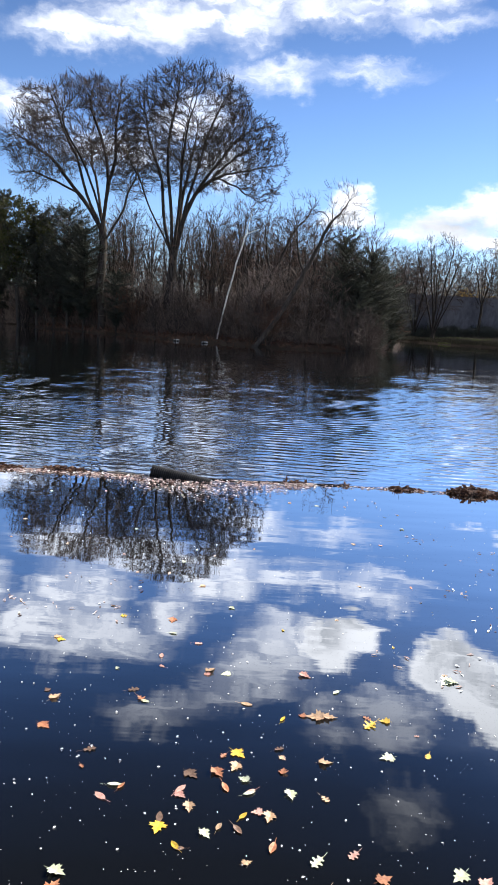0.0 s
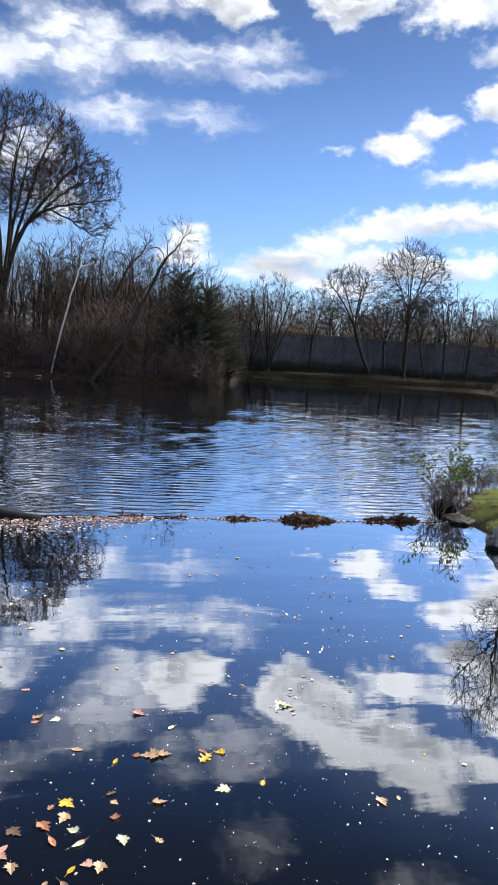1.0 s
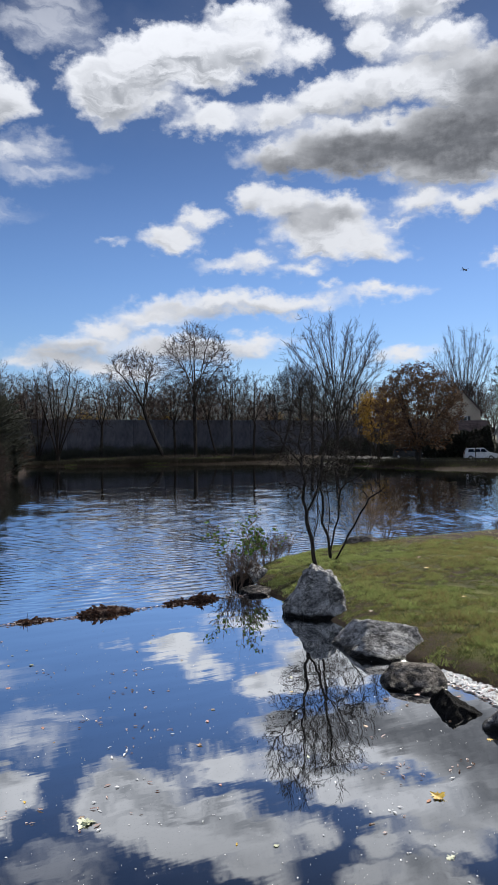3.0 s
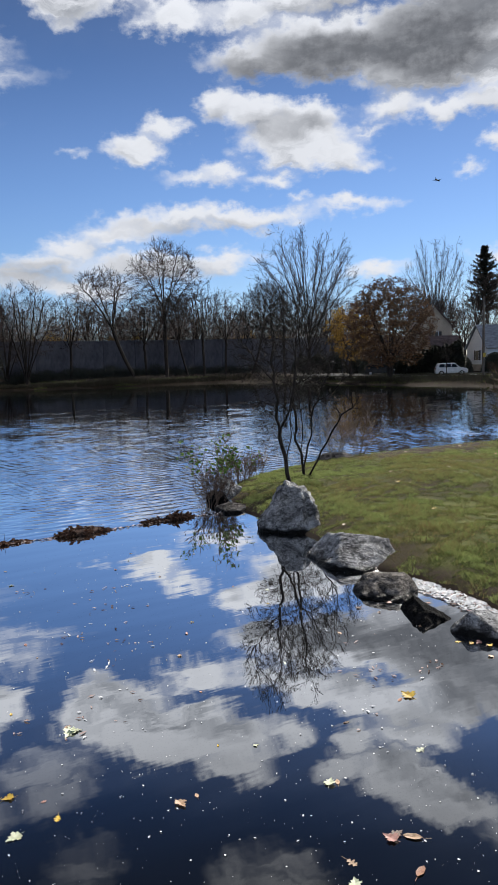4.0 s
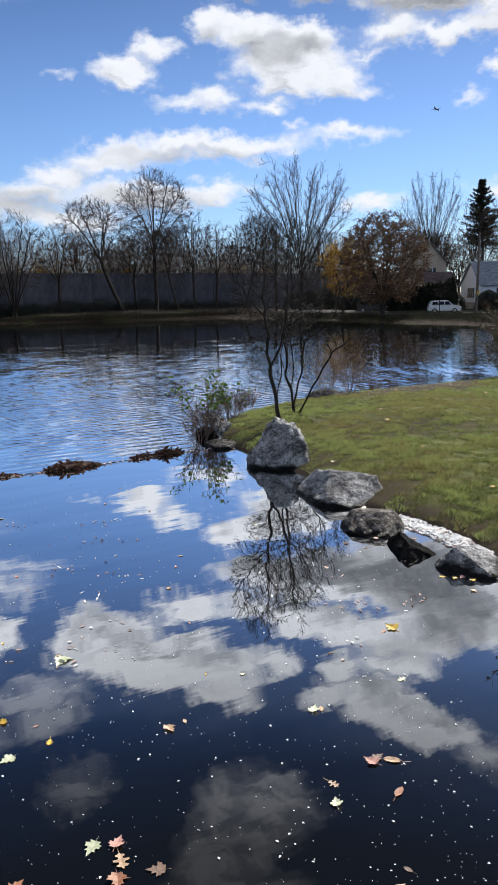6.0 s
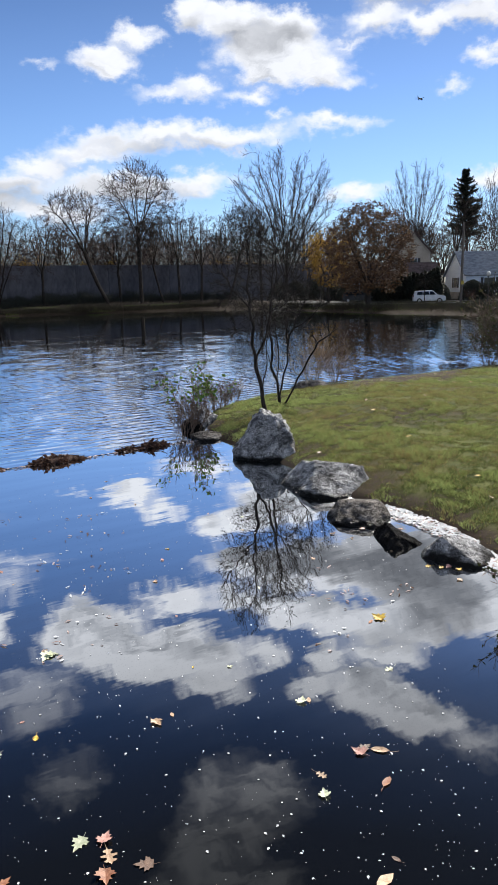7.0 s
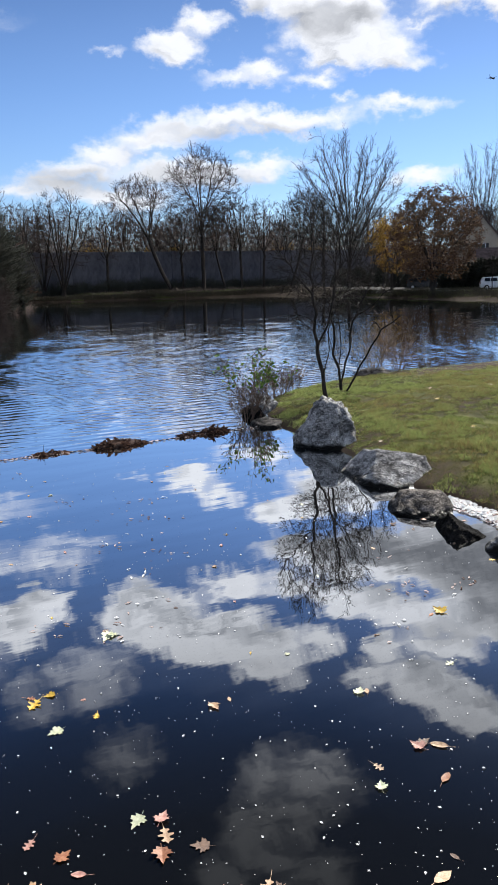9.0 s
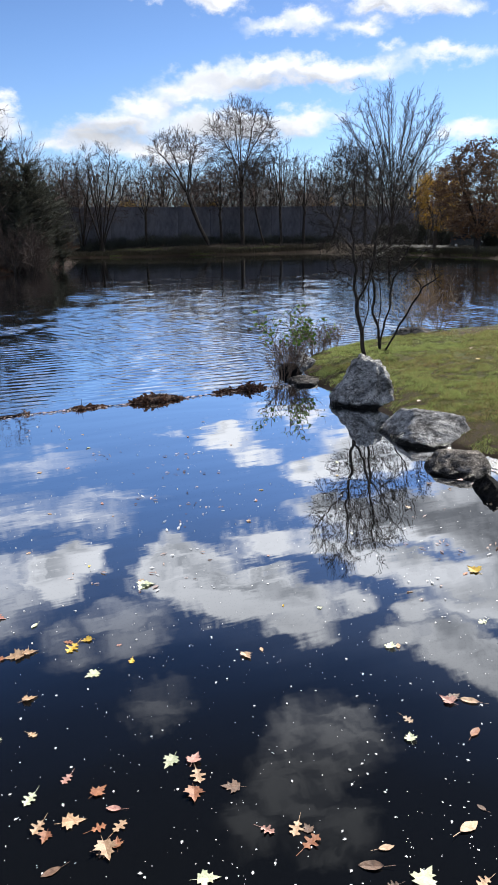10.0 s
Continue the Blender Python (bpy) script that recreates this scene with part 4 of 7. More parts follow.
def wavelets(xy, across):
    """Height of the wind ripples on the open pond, dying out towards the floating line and in the lee of the far bank."""
    rs = np.random.RandomState(8)
    x, y = xy[:, 0], xy[:, 1]
    h, power = np.zeros(len(x)), np.zeros(len(x))
    for _ in range(CRESTS):
        long = 0.11 * 3.8 ** rs.random_sample()
        way, k = radians(rs.normal(14, 28)), 2 * math.pi / long
        bend = np.sin(x * rs.uniform(0.1, 0.4) + y * rs.uniform(0.05, 0.3) + rs.uniform(0, 6))
        kept = np.clip(long / (3.6 * across) - 0.4, 0, 1)
        pack = 0.6 + 0.4 * np.sin(x * rs.uniform(0.3, 1.2) + y * rs.uniform(-1.5, 1.5) + rs.uniform(0, 6))
        h += kept * pack / k * np.sin(k * (x * math.sin(way) + y * math.cos(way)) + 1.5 * bend + rs.uniform(0, 6))
        power += 0.22 * kept * kept
    gust = 1 + 0.35 * patches(np.column_stack([x * 0.3, y]), 2.2, 5) + 0.25 * patches(np.column_stack([x * 0.25, y]), 0.9, 7)
    steep = np.clip((y - 0.02 * x - 12.7) / 0.4, 0, 1) * np.interp(np.hypot(x, y), [13, 20, 30, 42, 60, 80, 95], [0.8, 1, 0.85, 0.55, 0.33, 0.2, 0.12])
    return h * gust * steep * SLOPE / np.sqrt(power + 0.2)


def build_water():
    """The pond's one sheet: flat on the sheltered side of the floating line, rippled beyond it."""
    out, steps = [12.66], []
    while out[-1] < 100:
        steps.append(max(0.034, 0.0022 * (out[-1] - 12)))
        out.append(out[-1] + steps[-1])
    cols = 171
    s, far = np.meshgrid(np.linspace(-0.75, 1.45, cols), np.array(out))
    x = (s * far).ravel()
    y = far.ravel() + 0.02 * x
    z = wavelets(np.column_stack([x, y]), np.repeat(steps + steps[-1:], cols))
    z[:3 * cols] = 0
    i = (np.arange(len(out) - 1)[:, None] * cols + np.arange(cols - 1)).ravel()
    verts = np.column_stack([x, y, z]).tolist()
    faces = np.column_stack([i, i + 1, i + cols + 1, i + cols]).tolist()
    n, last = len(verts), len(verts) - cols
    verts += [(-95, -44, 0), (65, -44, 0), (65, 13.96, 0), (-95, 10.76, 0)]
    faces += [(n, n + 1, n + 2, cols - 1, 0, n + 3), (n + 3, 0, last), (n + 2, last + cols - 1, cols - 1)]
    return new("water", mesh_of("water", verts, faces, WATER, True))


CRESTS, SLOPE = 30, 0.1
water = build_water()
tagged(water, "dark pond water, rippled far out and mirror-smooth nearer", "water", kind="structure")


# ---- the noise wall beyond the far bank ----
def build_noise_wall():
    wall = thing("wall_1", (0, 106, 0), "dark grey concrete noise wall behind the far bank", "wall", kind="structure")
    panel = boxes((0.12, 4.88, -0.1, 0.1, 0.1, 6.4))
    me_panel = part("panel", panel, CONCRETE, wall).data
    me_post = part("post", boxes((-0.2, 0.2, -0.22, 0.22, 0.05, 6.62), bevel=0.03), CONCRETE, wall).data
    me_cap = part("cap", boxes((0.2, 4.8, -0.17, 0.17, 6.4, 6.56), bevel=0.02), CONCRETE, wall).data
    for n in range(17):
        x = 11 + n * 5.0
        for name, me in (("panel", me_panel), ("post", me_post), ("cap", me_cap)):
            o = wall.children[("panel", "post", "cap").index(name)] if n == 0 else part(name, me, None, wall)
            o.location = (x, 0, 0)


build_noise_wall()

# ---- trees: left bank ----
SHRUB = [(5, 0.15, 32, 0.6), (5, 0.2, 34, 0.6), (5, 0.15, 36, 0.7)]


def left_bank():
    g = "bare trees on the wooded bank"
    def through_points(*pts, n=7):
        """A limb bending through a few points."""
        line = [np.array(pts[0], float)]
        for k in range(len(pts) - 1):
            a, b = np.array(pts[k], float), np.array(pts[k + 1], float)
            c, d = np.array(pts[max(k - 1, 0)], float), np.array(pts[min(k + 2, len(pts) - 1)], float)
            for j in range(1, n + 1):
                t = j / n
                line.append(0.5 * (2 * a + (b - c) * t + (2 * c - 5 * a + 4 * b - d) * t ** 2 + (3 * a - c - 3 * b + d) * t ** 3))
        return np.array(line)

    bend = through_points
    a = grow(11, [bend((0, 0, -0.3), (0.15, 0, 5), (0.1, 0, 10.6), n=9), bend((0.1, 0, 10.4), (-2.4, 0.4, 14.2), (-5.8, 0.6, 17.6), (-9.2, 0.4, 19.8)), bend((0, 0, 10.8), (-2.6, -0.8, 17), (-5.0, -1.2, 23.2)),
                  bend((0.1, 0, 10.6), (0.2, 0.6, 16), (-1.4, 1.0, 22.6), (-1.2, 1.2, 25.4)), bend((0.1, 0, 11), (1.1, -0.6, 17.8), (1.9, -0.9, 24.4)), bend((0.2, 0, 9.4), (2.6, 0.5, 14), (3.5, 0.8, 17.4)),
                  bend((0, 0, 11.2), (-1.4, 3.0, 16.5), (-2.6, 4.8, 20.5)), bend((0, 0, 11.2), (-1.2, -3.2, 16.5), (-3.2, -4.6, 20.5)), bend((-2.4, 0.4, 14.2), (-6.4, -0.6, 15.8), (-8.6, -1, 15.6))],
             [(-3.0, 0, 20.4, 6.2, 5.4, 5.2), (-7.4, 0, 17.0, 3.0, 3.0, 3.2), (1.7, 0, 19.6, 2.7, 3.4, 5.6), (-9.2, 0, 18.6, 1.7, 2, 2.0), (2.8, 0, 15.6, 1.7, 2.4, 2.2)], 11000, 0.33, 0.42, 2.2, 11.0, 0.03, 0.95,
             root=0.42, tip=0.009, power=2.0, meander=0.22, twigs=3, twig_len=0.85, twig_r=0.0085, fan=0.3)
    p = at(-12.4, 74)
    plant("bare_oak_tree", a, p + Vector((0, 0, ground_at(p.x, p.y) - 0.5)), "tall bare oak with wide dark crown on the wooded bank", "tree", g, 0.93)
    b = grow(5, [bend((0, 0, -0.3), (-0.15, 0, 4), (0, 0, 7.4), n=8), bend((0, 0, 7.2), (-1.6, 0.4, 14.4), (-3.3, 0.6, 21.4)), bend((0, 0, 7.4), (-0.55, -0.5, 15.5), (0.1, -0.4, 25.6), n=10),
                 bend((0, 0, 7.4), (0.25, 0.5, 13), (0.6, 0.8, 19), (1.6, 0.9, 25.4)), bend((0.1, 0, 8.4), (1.9, 0.8, 16.6), (4.9, 1.4, 24.6)), bend((0.1, 0, 7.6), (1.5, -0.5, 13), (4.2, 0, 15.8), (7.2, 0.2, 16.6), (10.4, 0.3, 17.4)),
                 bend((1.5, -0.5, 12.8), (5.2, 0.4, 19.0), (9.2, 0.9, 21.2)), bend((0, 0, 7.6), (-2.4, -1.4, 13), (-4.8, -2, 17.5)), bend((0.1, 0, 8), (0.8, 3, 15.5), (1.5, 5, 21.5)), bend((0.1, 0, 8), (0.8, -3, 15.5), (2, -5, 21)),
                 bend((4.2, 0, 15.8), (6.6, -0.6, 14.6), (8.2, -0.8, 13.6)), bend((3.2, 0.2, 15.2), (6.6, 1.4, 18.6), (8.4, 1.6, 19))],
             [(1.4, 0, 20.0, 6.6, 6.0, 6.0), (6.4, 0, 18.2, 4.4, 4.0, 3.8), (-3.2, 0, 17.6, 2.4, 3, 4.2), (8.2, 0, 15.6, 2.7, 2.5, 2.0)], 13000, 0.33, 0.42, 2.2, 11.6, 0.03, 0.95,
             root=0.46, tip=0.009, power=2.0, meander=0.22, twigs=3, twig_len=0.85, twig_r=0.0085, fan=0.3)
    p = at(-7.1, 70)
    plant("bare_oak_tree", b, p + Vector((0, 0, ground_at(p.x, p.y) - 0.3)), "tallest bare oak with spreading limbs on the wooded bank", "tree", g, 0.915)
    birch = grow(7, [arc((0, 0, -0.2), (2.5, 0, 10.5), (-0.15, 0, 0.1), 24), arc((1.4, 0, 6.5), (1.0, 0.4, 9.0), (-0.2, 0, 0), 6)], [(2.3, 0, 10, 1.3, 1.3, 2.2)], 60, root=0.075, twigs=2, bark=BIRCH)
    p = at(-3.55, 65.0)
    plant("birch_tree", birch, p + Vector((0, 0, ground_at(p.x, p.y))), "slim white birch leaning among the brown thicket", "tree")
    lean = grow(21, [arc((0, 0, -0.3), (5.6, 0, 10.2), (0.5, 0, -0.8), 26), arc((5.5, 0, 10.0), (7.4, 0.3, 12.6), (0, 0, -0.3), 7), arc((4.4, 0, 8.0), (7.3, -0.4, 9.6), (0, 0, 0.3), 8),
                     arc((3.4, 0, 6.4), (3.0, 0.4, 9.6), (0, 0, 0), 8)], [(6.2, 0, 11, 2.2, 2.0, 2.4), (3.2, 0, 9, 1.4, 1.6, 1.8)], 300, root=0.2, twigs=3)
    p = at(-0.6, 61.6)
    plant("leaning_tree", lean, p + Vector((0, 0, ground_at(p.x, p.y))), "dark bare tree leaning out over the water", "tree", g)
    p = at(-2.6, 66)
    plant("leaning_tree", lean, p + Vector((0, 0, ground_at(p.x, p.y))), "dark bare tree leaning out over the water", "tree", g, 0.95, 0)

    def slender(i):
        shape = (0.3 * (i - 1), 0, 8.0, 2.3, 2.3, 4.0)
        return grow(30 + i, [arc((0, 0, -0.3), (0.5 * (i - 1), 0.2, 10.5), (0.35, 0.1 * i, 0), 26)] + spray(i, (0.1, 0, 4.5), shape, 4, 0.6, 0.6), [shape], 300, 0.45, 0.6, 2.0,
                    root=0.13 + 0.02 * i, twigs=2, twig_len=0.8, twig_mat=(TWIG, TWIG_RED, TWIG)[i])

    slim = [slender(i) for i in range(3)]
    rng = random.Random(3)
    for n in range(116):
        az = rng.uniform(-25, 9.5) if n < 84 else rng.uniform(-17, 0)
        base = np.interp(az, [-25, -19, -10, 0, 8, 10], [92, 84, 71, 63, 64, 75])
        p = at(az, base + rng.uniform(2, 16))
        p.z = ground_at(p.x, p.y)
        plant("bare_tree", slim[n % 3], p, "slim bare brown tree in the bank thicket", "tree", g, rng.uniform(0.7, 1.1), rng.uniform(0, 360))
    shrub = [tree_meshes(50 + i, 2.2, 0.03, SHRUB, (0, 0), 0.14, 0.05, 0.014, stems=4, twig_mat=(TWIG, TWIG_RED)[i % 2]) for i in range(3)]
    for n in range(72):
        az = rng.uniform(-24, 10.5)
        base = np.interp(az, [-25, -19, -10, 0, 8, 10.5], [91, 83, 69.5, 61.5, 62.5, 73])
        p = at(az, base + rng.uniform(0.3, 6))
        p.z = ground_at(p.x, p.y)
        plant("bare_shrub", shrub[n % 3], p, "tangled bare shrub at the water's edge", "shrub", "shrubs on the wooded bank", rng.uniform(0.7, 1.6), rng.uniform(0, 360))
    return slim, shrub


def conifer_meshes(seed, height, spread, bark=None, droop=0.25, density=1.0, rounded=False, broad=0.085, start=0.14):
    """A spruce or pine: straight stem, whorls of drooping branches with flat sprays."""
    rng = random.Random(seed)
    wood, green = Tubes(), Tubes()
    limb(rng, wood, Vector((0, 0, -0.2)), Vector((0, 0, 1)), height, height * 0.014, 0.02, 8, 7, 0.01, 0)
    z = height * start
    while z < height * 0.985:
        f = 1 - z / height
        for k in range(int(6 * density) + 1):
            t = rng.uniform(0, 6.28)
            d = Vector((math.cos(t), math.sin(t), 0.35 - droop * 2.2 * f))
            length = spread * (math.sin(math.pi * min(1.0, f * 1.12 + 0.08)) ** 0.7 if rounded else 0.04 + f ** 0.9) * rng.uniform(0.5, 1.15)
            pts, ways, _ = limb(rng, wood, Vector((0, 0, z + rng.uniform(-0.2, 0.2))), d.normalized(), length, 0.012 + 0.03 * f, 0.006, 4, 3, 0.08, 0.03)
            for i in range(1, 5):
                for s in range(int(13 * density) + 3):
                    q = pts[i - 1].lerp(pts[i], rng.random())
                    w = (ways[i] + any_way(rng) * 0.72).normalized()
                    green.leaf(q, w, w.cross(Vector((0, 0, 1))).normalized(), (0.25 + 0.3 * f) * rng.uniform(0.7, 1.3) * (1 + broad), broad)
        z += height * 0.024 * rng.uniform(0.7, 1.3)
    return [("trunk", wood.mesh("trunk", bark or BARK)), ("crown", green.mesh("crown", NEEDLES))]


slim_trees, bare_shrubs = left_bank()


def evergreens():
    pine = conifer_meshes(1, 10.5, 3.4, droop=0.08, density=0.8, rounded=True)
    hemlock = conifer_meshes(2, 9.0, 3.2, droop=0.15, density=0.9, rounded=True)
    g = "evergreens on the wooded bank"
    for me, az, far, top, turn in ((pine, 6.0, 65.5, 5.9, 0), (hemlock, 8.0, 67, 4.7, 60), (hemlock, 9.2, 70, 3.4, 200), (hemlock, 9.9, 71.5, 1.6, 20), (pine, 8.9, 66.5, 0.6, 80), (hemlock, 7.2, 65, 2.4, 310), (hemlock, -11.2, 71, 2.2, 40), (pine, -15.8, 78, 3.4, 300), (hemlock, -13.6, 74.5, 5.2, 150), (pine, -14.8, 77, 6.6, 120), (hemlock, -17, 80, 5.9, 0),
                                   (pine, -19.3, 86, 7.2, 220), (pine, -21.5, 90, 5.5, 10)):
        p = at(az, far)
        p.z = ground_at(p.x, p.y)
        s = (rise(far, top) - p.z) / (10.5 if me is pine else 9.0)
        plant("evergreen_tree", me, p, "dark green evergreen among bare trees", "tree", g, s, turn)


    # A broad tree that still holds dull olive leaves, at the thin end of the bank.
    dome = (0, 0, 8.2, 3.6, 3.4, 3.6)
    olive = grow(44, [arc((0, 0, -0.3), (0.3, 0, 6.0), (0.2, 0, 0), 14)] + spray(3, (0.1, 0, 4.4), dome, 7, 0.8, 0.5, -0.3), [dome], 500, root=0.2, twigs=2, leaf=(6500, 0.26), leaf_mat=OLIVE)
    for az, far, top in ((-18.2, 81, 6.9), (-21.8, 86, 6.2)):
        p = at(az, far)
        p.z = ground_at(p.x, p.y)
        plant("olive_tree", olive, p, "bushy tree holding dull olive leaves on the wooded bank", "tree", "leafy trees on the wooded bank", (rise(far, top) - p.z) / 11.9, az * 7)


evergreens()


# ---- trees: far bank, before and behind the wall ----
def far_bank():
    g = "bare trees along the far bank"
    dome = (0, 0, 13.0, 5.6, 5.4, 5.9)
    big = grow(61, [arc((0, 0, -0.3), (0.2, 0, 15.5), (-0.3, 0, 0), 36)] + spray(2, (0, 0, 7.2), dome, 6, 0.75, 0.6) + spray(5, (0, 0, 9.5), dome, 5, 0.8, 0.5, 0.1), [dome], 4200, 0.34, 0.44, hold=1.0, root=0.26, tip=0.01, power=2.0, twigs=2, twig_len=0.85, twig_r=0.009, fan=0.3)
    dome = (-4.4, 0, 10.4, 4.4, 4.2, 4.2)
    opn = grow(63, [arc((0, 0, -0.3), (-3.2, 0, 6.6), (-0.2, 0, -0.8), 18)] + spray(3, (-3.2, 0, 6.6), dome, 7, 0.8, 0.7, -0.2), [dome], 2600, 0.34, 0.44, hold=1.0, root=0.24, tip=0.01, power=2.0, twigs=2, twig_len=0.85, twig_r=0.009, fan=0.3)
    tall = (0.2, 0, 9.0, 3.0, 2.8, 4.6)
    opn2 = grow(64, [arc((0, 0, -0.3), (0.3, 0, 11.5), (0.3, 0, 0), 28)] + spray(6, (0.1, 0, 5.0), tall, 6, 0.75, 0.6), [tall], 800, root=0.18, twigs=2)
    tuft = (0, 0, 8.0, 4.2, 3.8, 5.4)
    multi = grow(65, [arc((0, 0, -0.3), (0, 0, 0.6), (0, 0, 0), 3)] + spray(8, (0, 0, 0.4), tuft, 9, 0.8, 0.45, 0.0), [tuft], 1900, floor=3.5, root=0.3, lift=0.14, twigs=3)
    glass = (0, 0, 11.6, 5.8, 5.4, 7.6)
    limbs = spray(7, (0, 0, 2.8), glass, 9, 0.86, 0.25, -0.1, 0.4) + spray(8, (0.05, 0, 4.6), glass, 9, 0.9, 0.25, 0.1, 0.4) + spray(12, (0.1, 0, 6.8), glass, 8, 0.92, 0.2, 0.3, 0.4)
    rng = random.Random(6)
    shoots = []
    for line in limbs:
        for k in range(11):
            q = line[min(len(line) - 1, int(len(line) * (0.26 + 0.066 * k)))]
            end = line[-1] - line[len(line) // 2]
            d = end / np.linalg.norm(end) + np.array([rng.uniform(-0.5, 0.5), rng.uniform(-0.5, 0.5), rng.uniform(0.2, 0.7)])
            d *= rng.uniform(1.6, 3.6) * (1.15 - 0.07 * k) / np.linalg.norm(d)
            shoots.append(arc(q, q + d, (-d[0] * 0.06, -d[1] * 0.06, 0), 8))
    fan = grow(66, [arc((0, 0, -0.3), (0.2, 0, 11.0), (0.1, 0, 0), 24)] + limbs + shoots, [glass], 900, reach=0.8, floor=5.0, lift=0.2, hold=1.5, root=0.17, power=2.5, tip=0.0065, twigs=1, twig_len=0.8, twig_up=0.3, twig_r=0.006, fan=0.38)
    for name, me, az, far, top, half, turn, label in (
        ("bare_oak_tree", big, 23.45, 110, 9.2, 5.3, 40, "tall bare tree with rounded crown before the concrete wall"),
        ("bare_tree", opn, 21.1, 110, 7.1, 8.8, 0, "leaning bare tree with open crown before the concrete wall"),
        ("bare_tree", multi, 13.0, 104, 6.3, 4.2, 0, "many-stemmed bare tree by the far shore"),
        ("bare_tree", multi, 11.6, 106, 4.6, 3.6, 90, "many-stemmed bare tree by the far shore"),
        ("bare_tree", opn2, 21.9, 111, 5.2, 3, 100, "slender bare tree before the concrete wall"),
        ("bare_tree", opn, 25.2, 112, 5.0, 5, 15, "slender bare tree before the concrete wall"),
        ("bare_tree", opn2, 26.4, 111, 6.4, 3, 200, "slender bare tree before the concrete wall"),
        ("bare_tree", opn2, 28.0, 114, 5.6, 3, 290, "slender bare tree before the concrete wall"),
        ("bare_tree", opn, 30.0, 116, 6.0, 6, 120, "slender bare tree before the concrete wall"),
        ("bare_tree", opn2, 16.2, 108, 4.8, 3, 30, "slender bare tree before the concrete wall"),
        ("bare_ash_tree", fan, 34.5, 104, 9.6, 6.9, 0, "broad bare tree with upswept fan of fine branches"),
        ("bare_ash_tree", fan, 44.1, 112, 8.4, 4.0, 140, "bare upswept tree behind the houses"),
        ("bare_tree", opn2, 32.6, 108, 6.5, 3.4, 60, "slender bare tree at the edge of the far bank"),
        ("bare_tree", fan, 50.0, 125, 7.4, 4.5, 210, "bare upswept tree behind the houses"),
        ("bare_tree", opn2, 47.0, 125, 6.4, 3.5, 0, "bare tree behind the houses"),
    ):
        p = at(az, far)
        p.z = ground_at(p.x, p.y)
        plant_to(name, me, p, label, "tree", g, rise(far, top) - p.z, half, turn)
    rng = random.Random(8)
    def distant(i):
        shape = (0, 0, 8.0, 2.6, 2.4, 4.2)
        return grow(80 + i, [arc((0, 0, -0.3), (0.4 * (i - 1), 0, 10.5), (0.3, 0.1 * i, 0), 18)] + spray(i, (0.1, 0, 4.2), shape, 6, 0.8, 0.5, -0.2, 0.6), [shape], 260, 0.5, 0.6, 2.0,
                    root=0.13, twigs=2, twig_len=1.0, twig_r=0.009, twig_mat=(TWIG, TWIG_RED, TWIG)[i])

    back = [distant(0), distant(1), distant(2), distant(1), slim_trees[2]]
    for n in range(150):
        az = rng.uniform(-2, 53)
        far = rng.uniform(109, 135) / math.cos(radians(min(az, 32)))
        p = at(az, far)
        p.z = ground_at(p.x, p.y)
        k = rng.randrange(5)
        plant_to("bare_tree", back[k], p, "bare tree in the woods behind the wall", "tree", "woods behind the wall", rise(far, rng.uniform(3.2, 5.7)) - p.z, rng.uniform(3.0, 4.8), rng.uniform(0, 360))
    autumn = tree_meshes(71, 5.0, 0.2, [(9, 0.3, 40, 0.62), (7, 0.25, 40, 0.5), (6, 0.2, 42, 0.5)], (0, 0), 0.12, 0.05, 0.014, leaf=(2, 0.3), leaf_mat=OCHRE)
    for n in range(16):
        az = rng.uniform(14, 41)
        far = rng.uniform(109, 124) / math.cos(radians(az))
        p = at(az, far)
        p.z = ground_at(p.x, p.y)
        plant("autumn_tree", autumn, p, "small tree with ochre autumn leaves behind the wall", "tree", "woods behind the wall", rng.uniform(0.7, 1.15), rng.uniform(0, 360))
    ball = (0, 0, 6.6, 5.2, 5.0, 5.6)
    rust = grow(72, [arc((0, 0, -0.3), (0, 0, 2.4), (0.1, 0, 0), 7)] + spray(4, (0, 0, 2.2), ball, 11, 0.85, 0.6, -0.35), [ball], 1300, floor=1.8, reach=2.2, root=0.34, twigs=2, leaf=(17000, 0.25), leaf_mat=RUST, gaps=-0.6)
    p = at(40.7, 88)
    p.z = ground_at(p.x, p.y)
    plant_to("autumn_maple_tree", rust, p, "round maple holding rust-orange autumn leaves", "tree", "", rise(88, 5.8) - p.z, 4.75, 0)
    ball = (0, 0, 5.4, 3.0, 2.8, 3.4)
    ochre = grow(73, [arc((0, 0, -0.3), (0, 0, 2.2), (0.1, 0, 0), 6)] + spray(5, (0, 0, 2.0), ball, 8, 0.85, 0.6, -0.3), [ball], 500, floor=1.8, root=0.2, twigs=2, leaf=(4200, 0.26), leaf_mat=OCHRE, gaps=-0.6)
    p = at(37.7, 97)
    p.z = ground_at(p.x, p.y)
    plant_to("autumn_tree", ochre, p, "small tree with ochre autumn leaves beside the maple", "tree", "", rise(97, 4.0) - p.z, 2.9, 50)
    spruce = conifer_meshes(4, 16.0, 5.6, droop=0.2, density=1.2, broad=0.2, start=0.46)
    p = at(47.55, 138)
    p.z = ground_at(p.x, p.y)
    plant("spruce_tree", spruce, p, "tall dark conical spruce behind the white house", "tree", "", (rise(138, 7.8) - p.z) / 16.0)


far_bank()


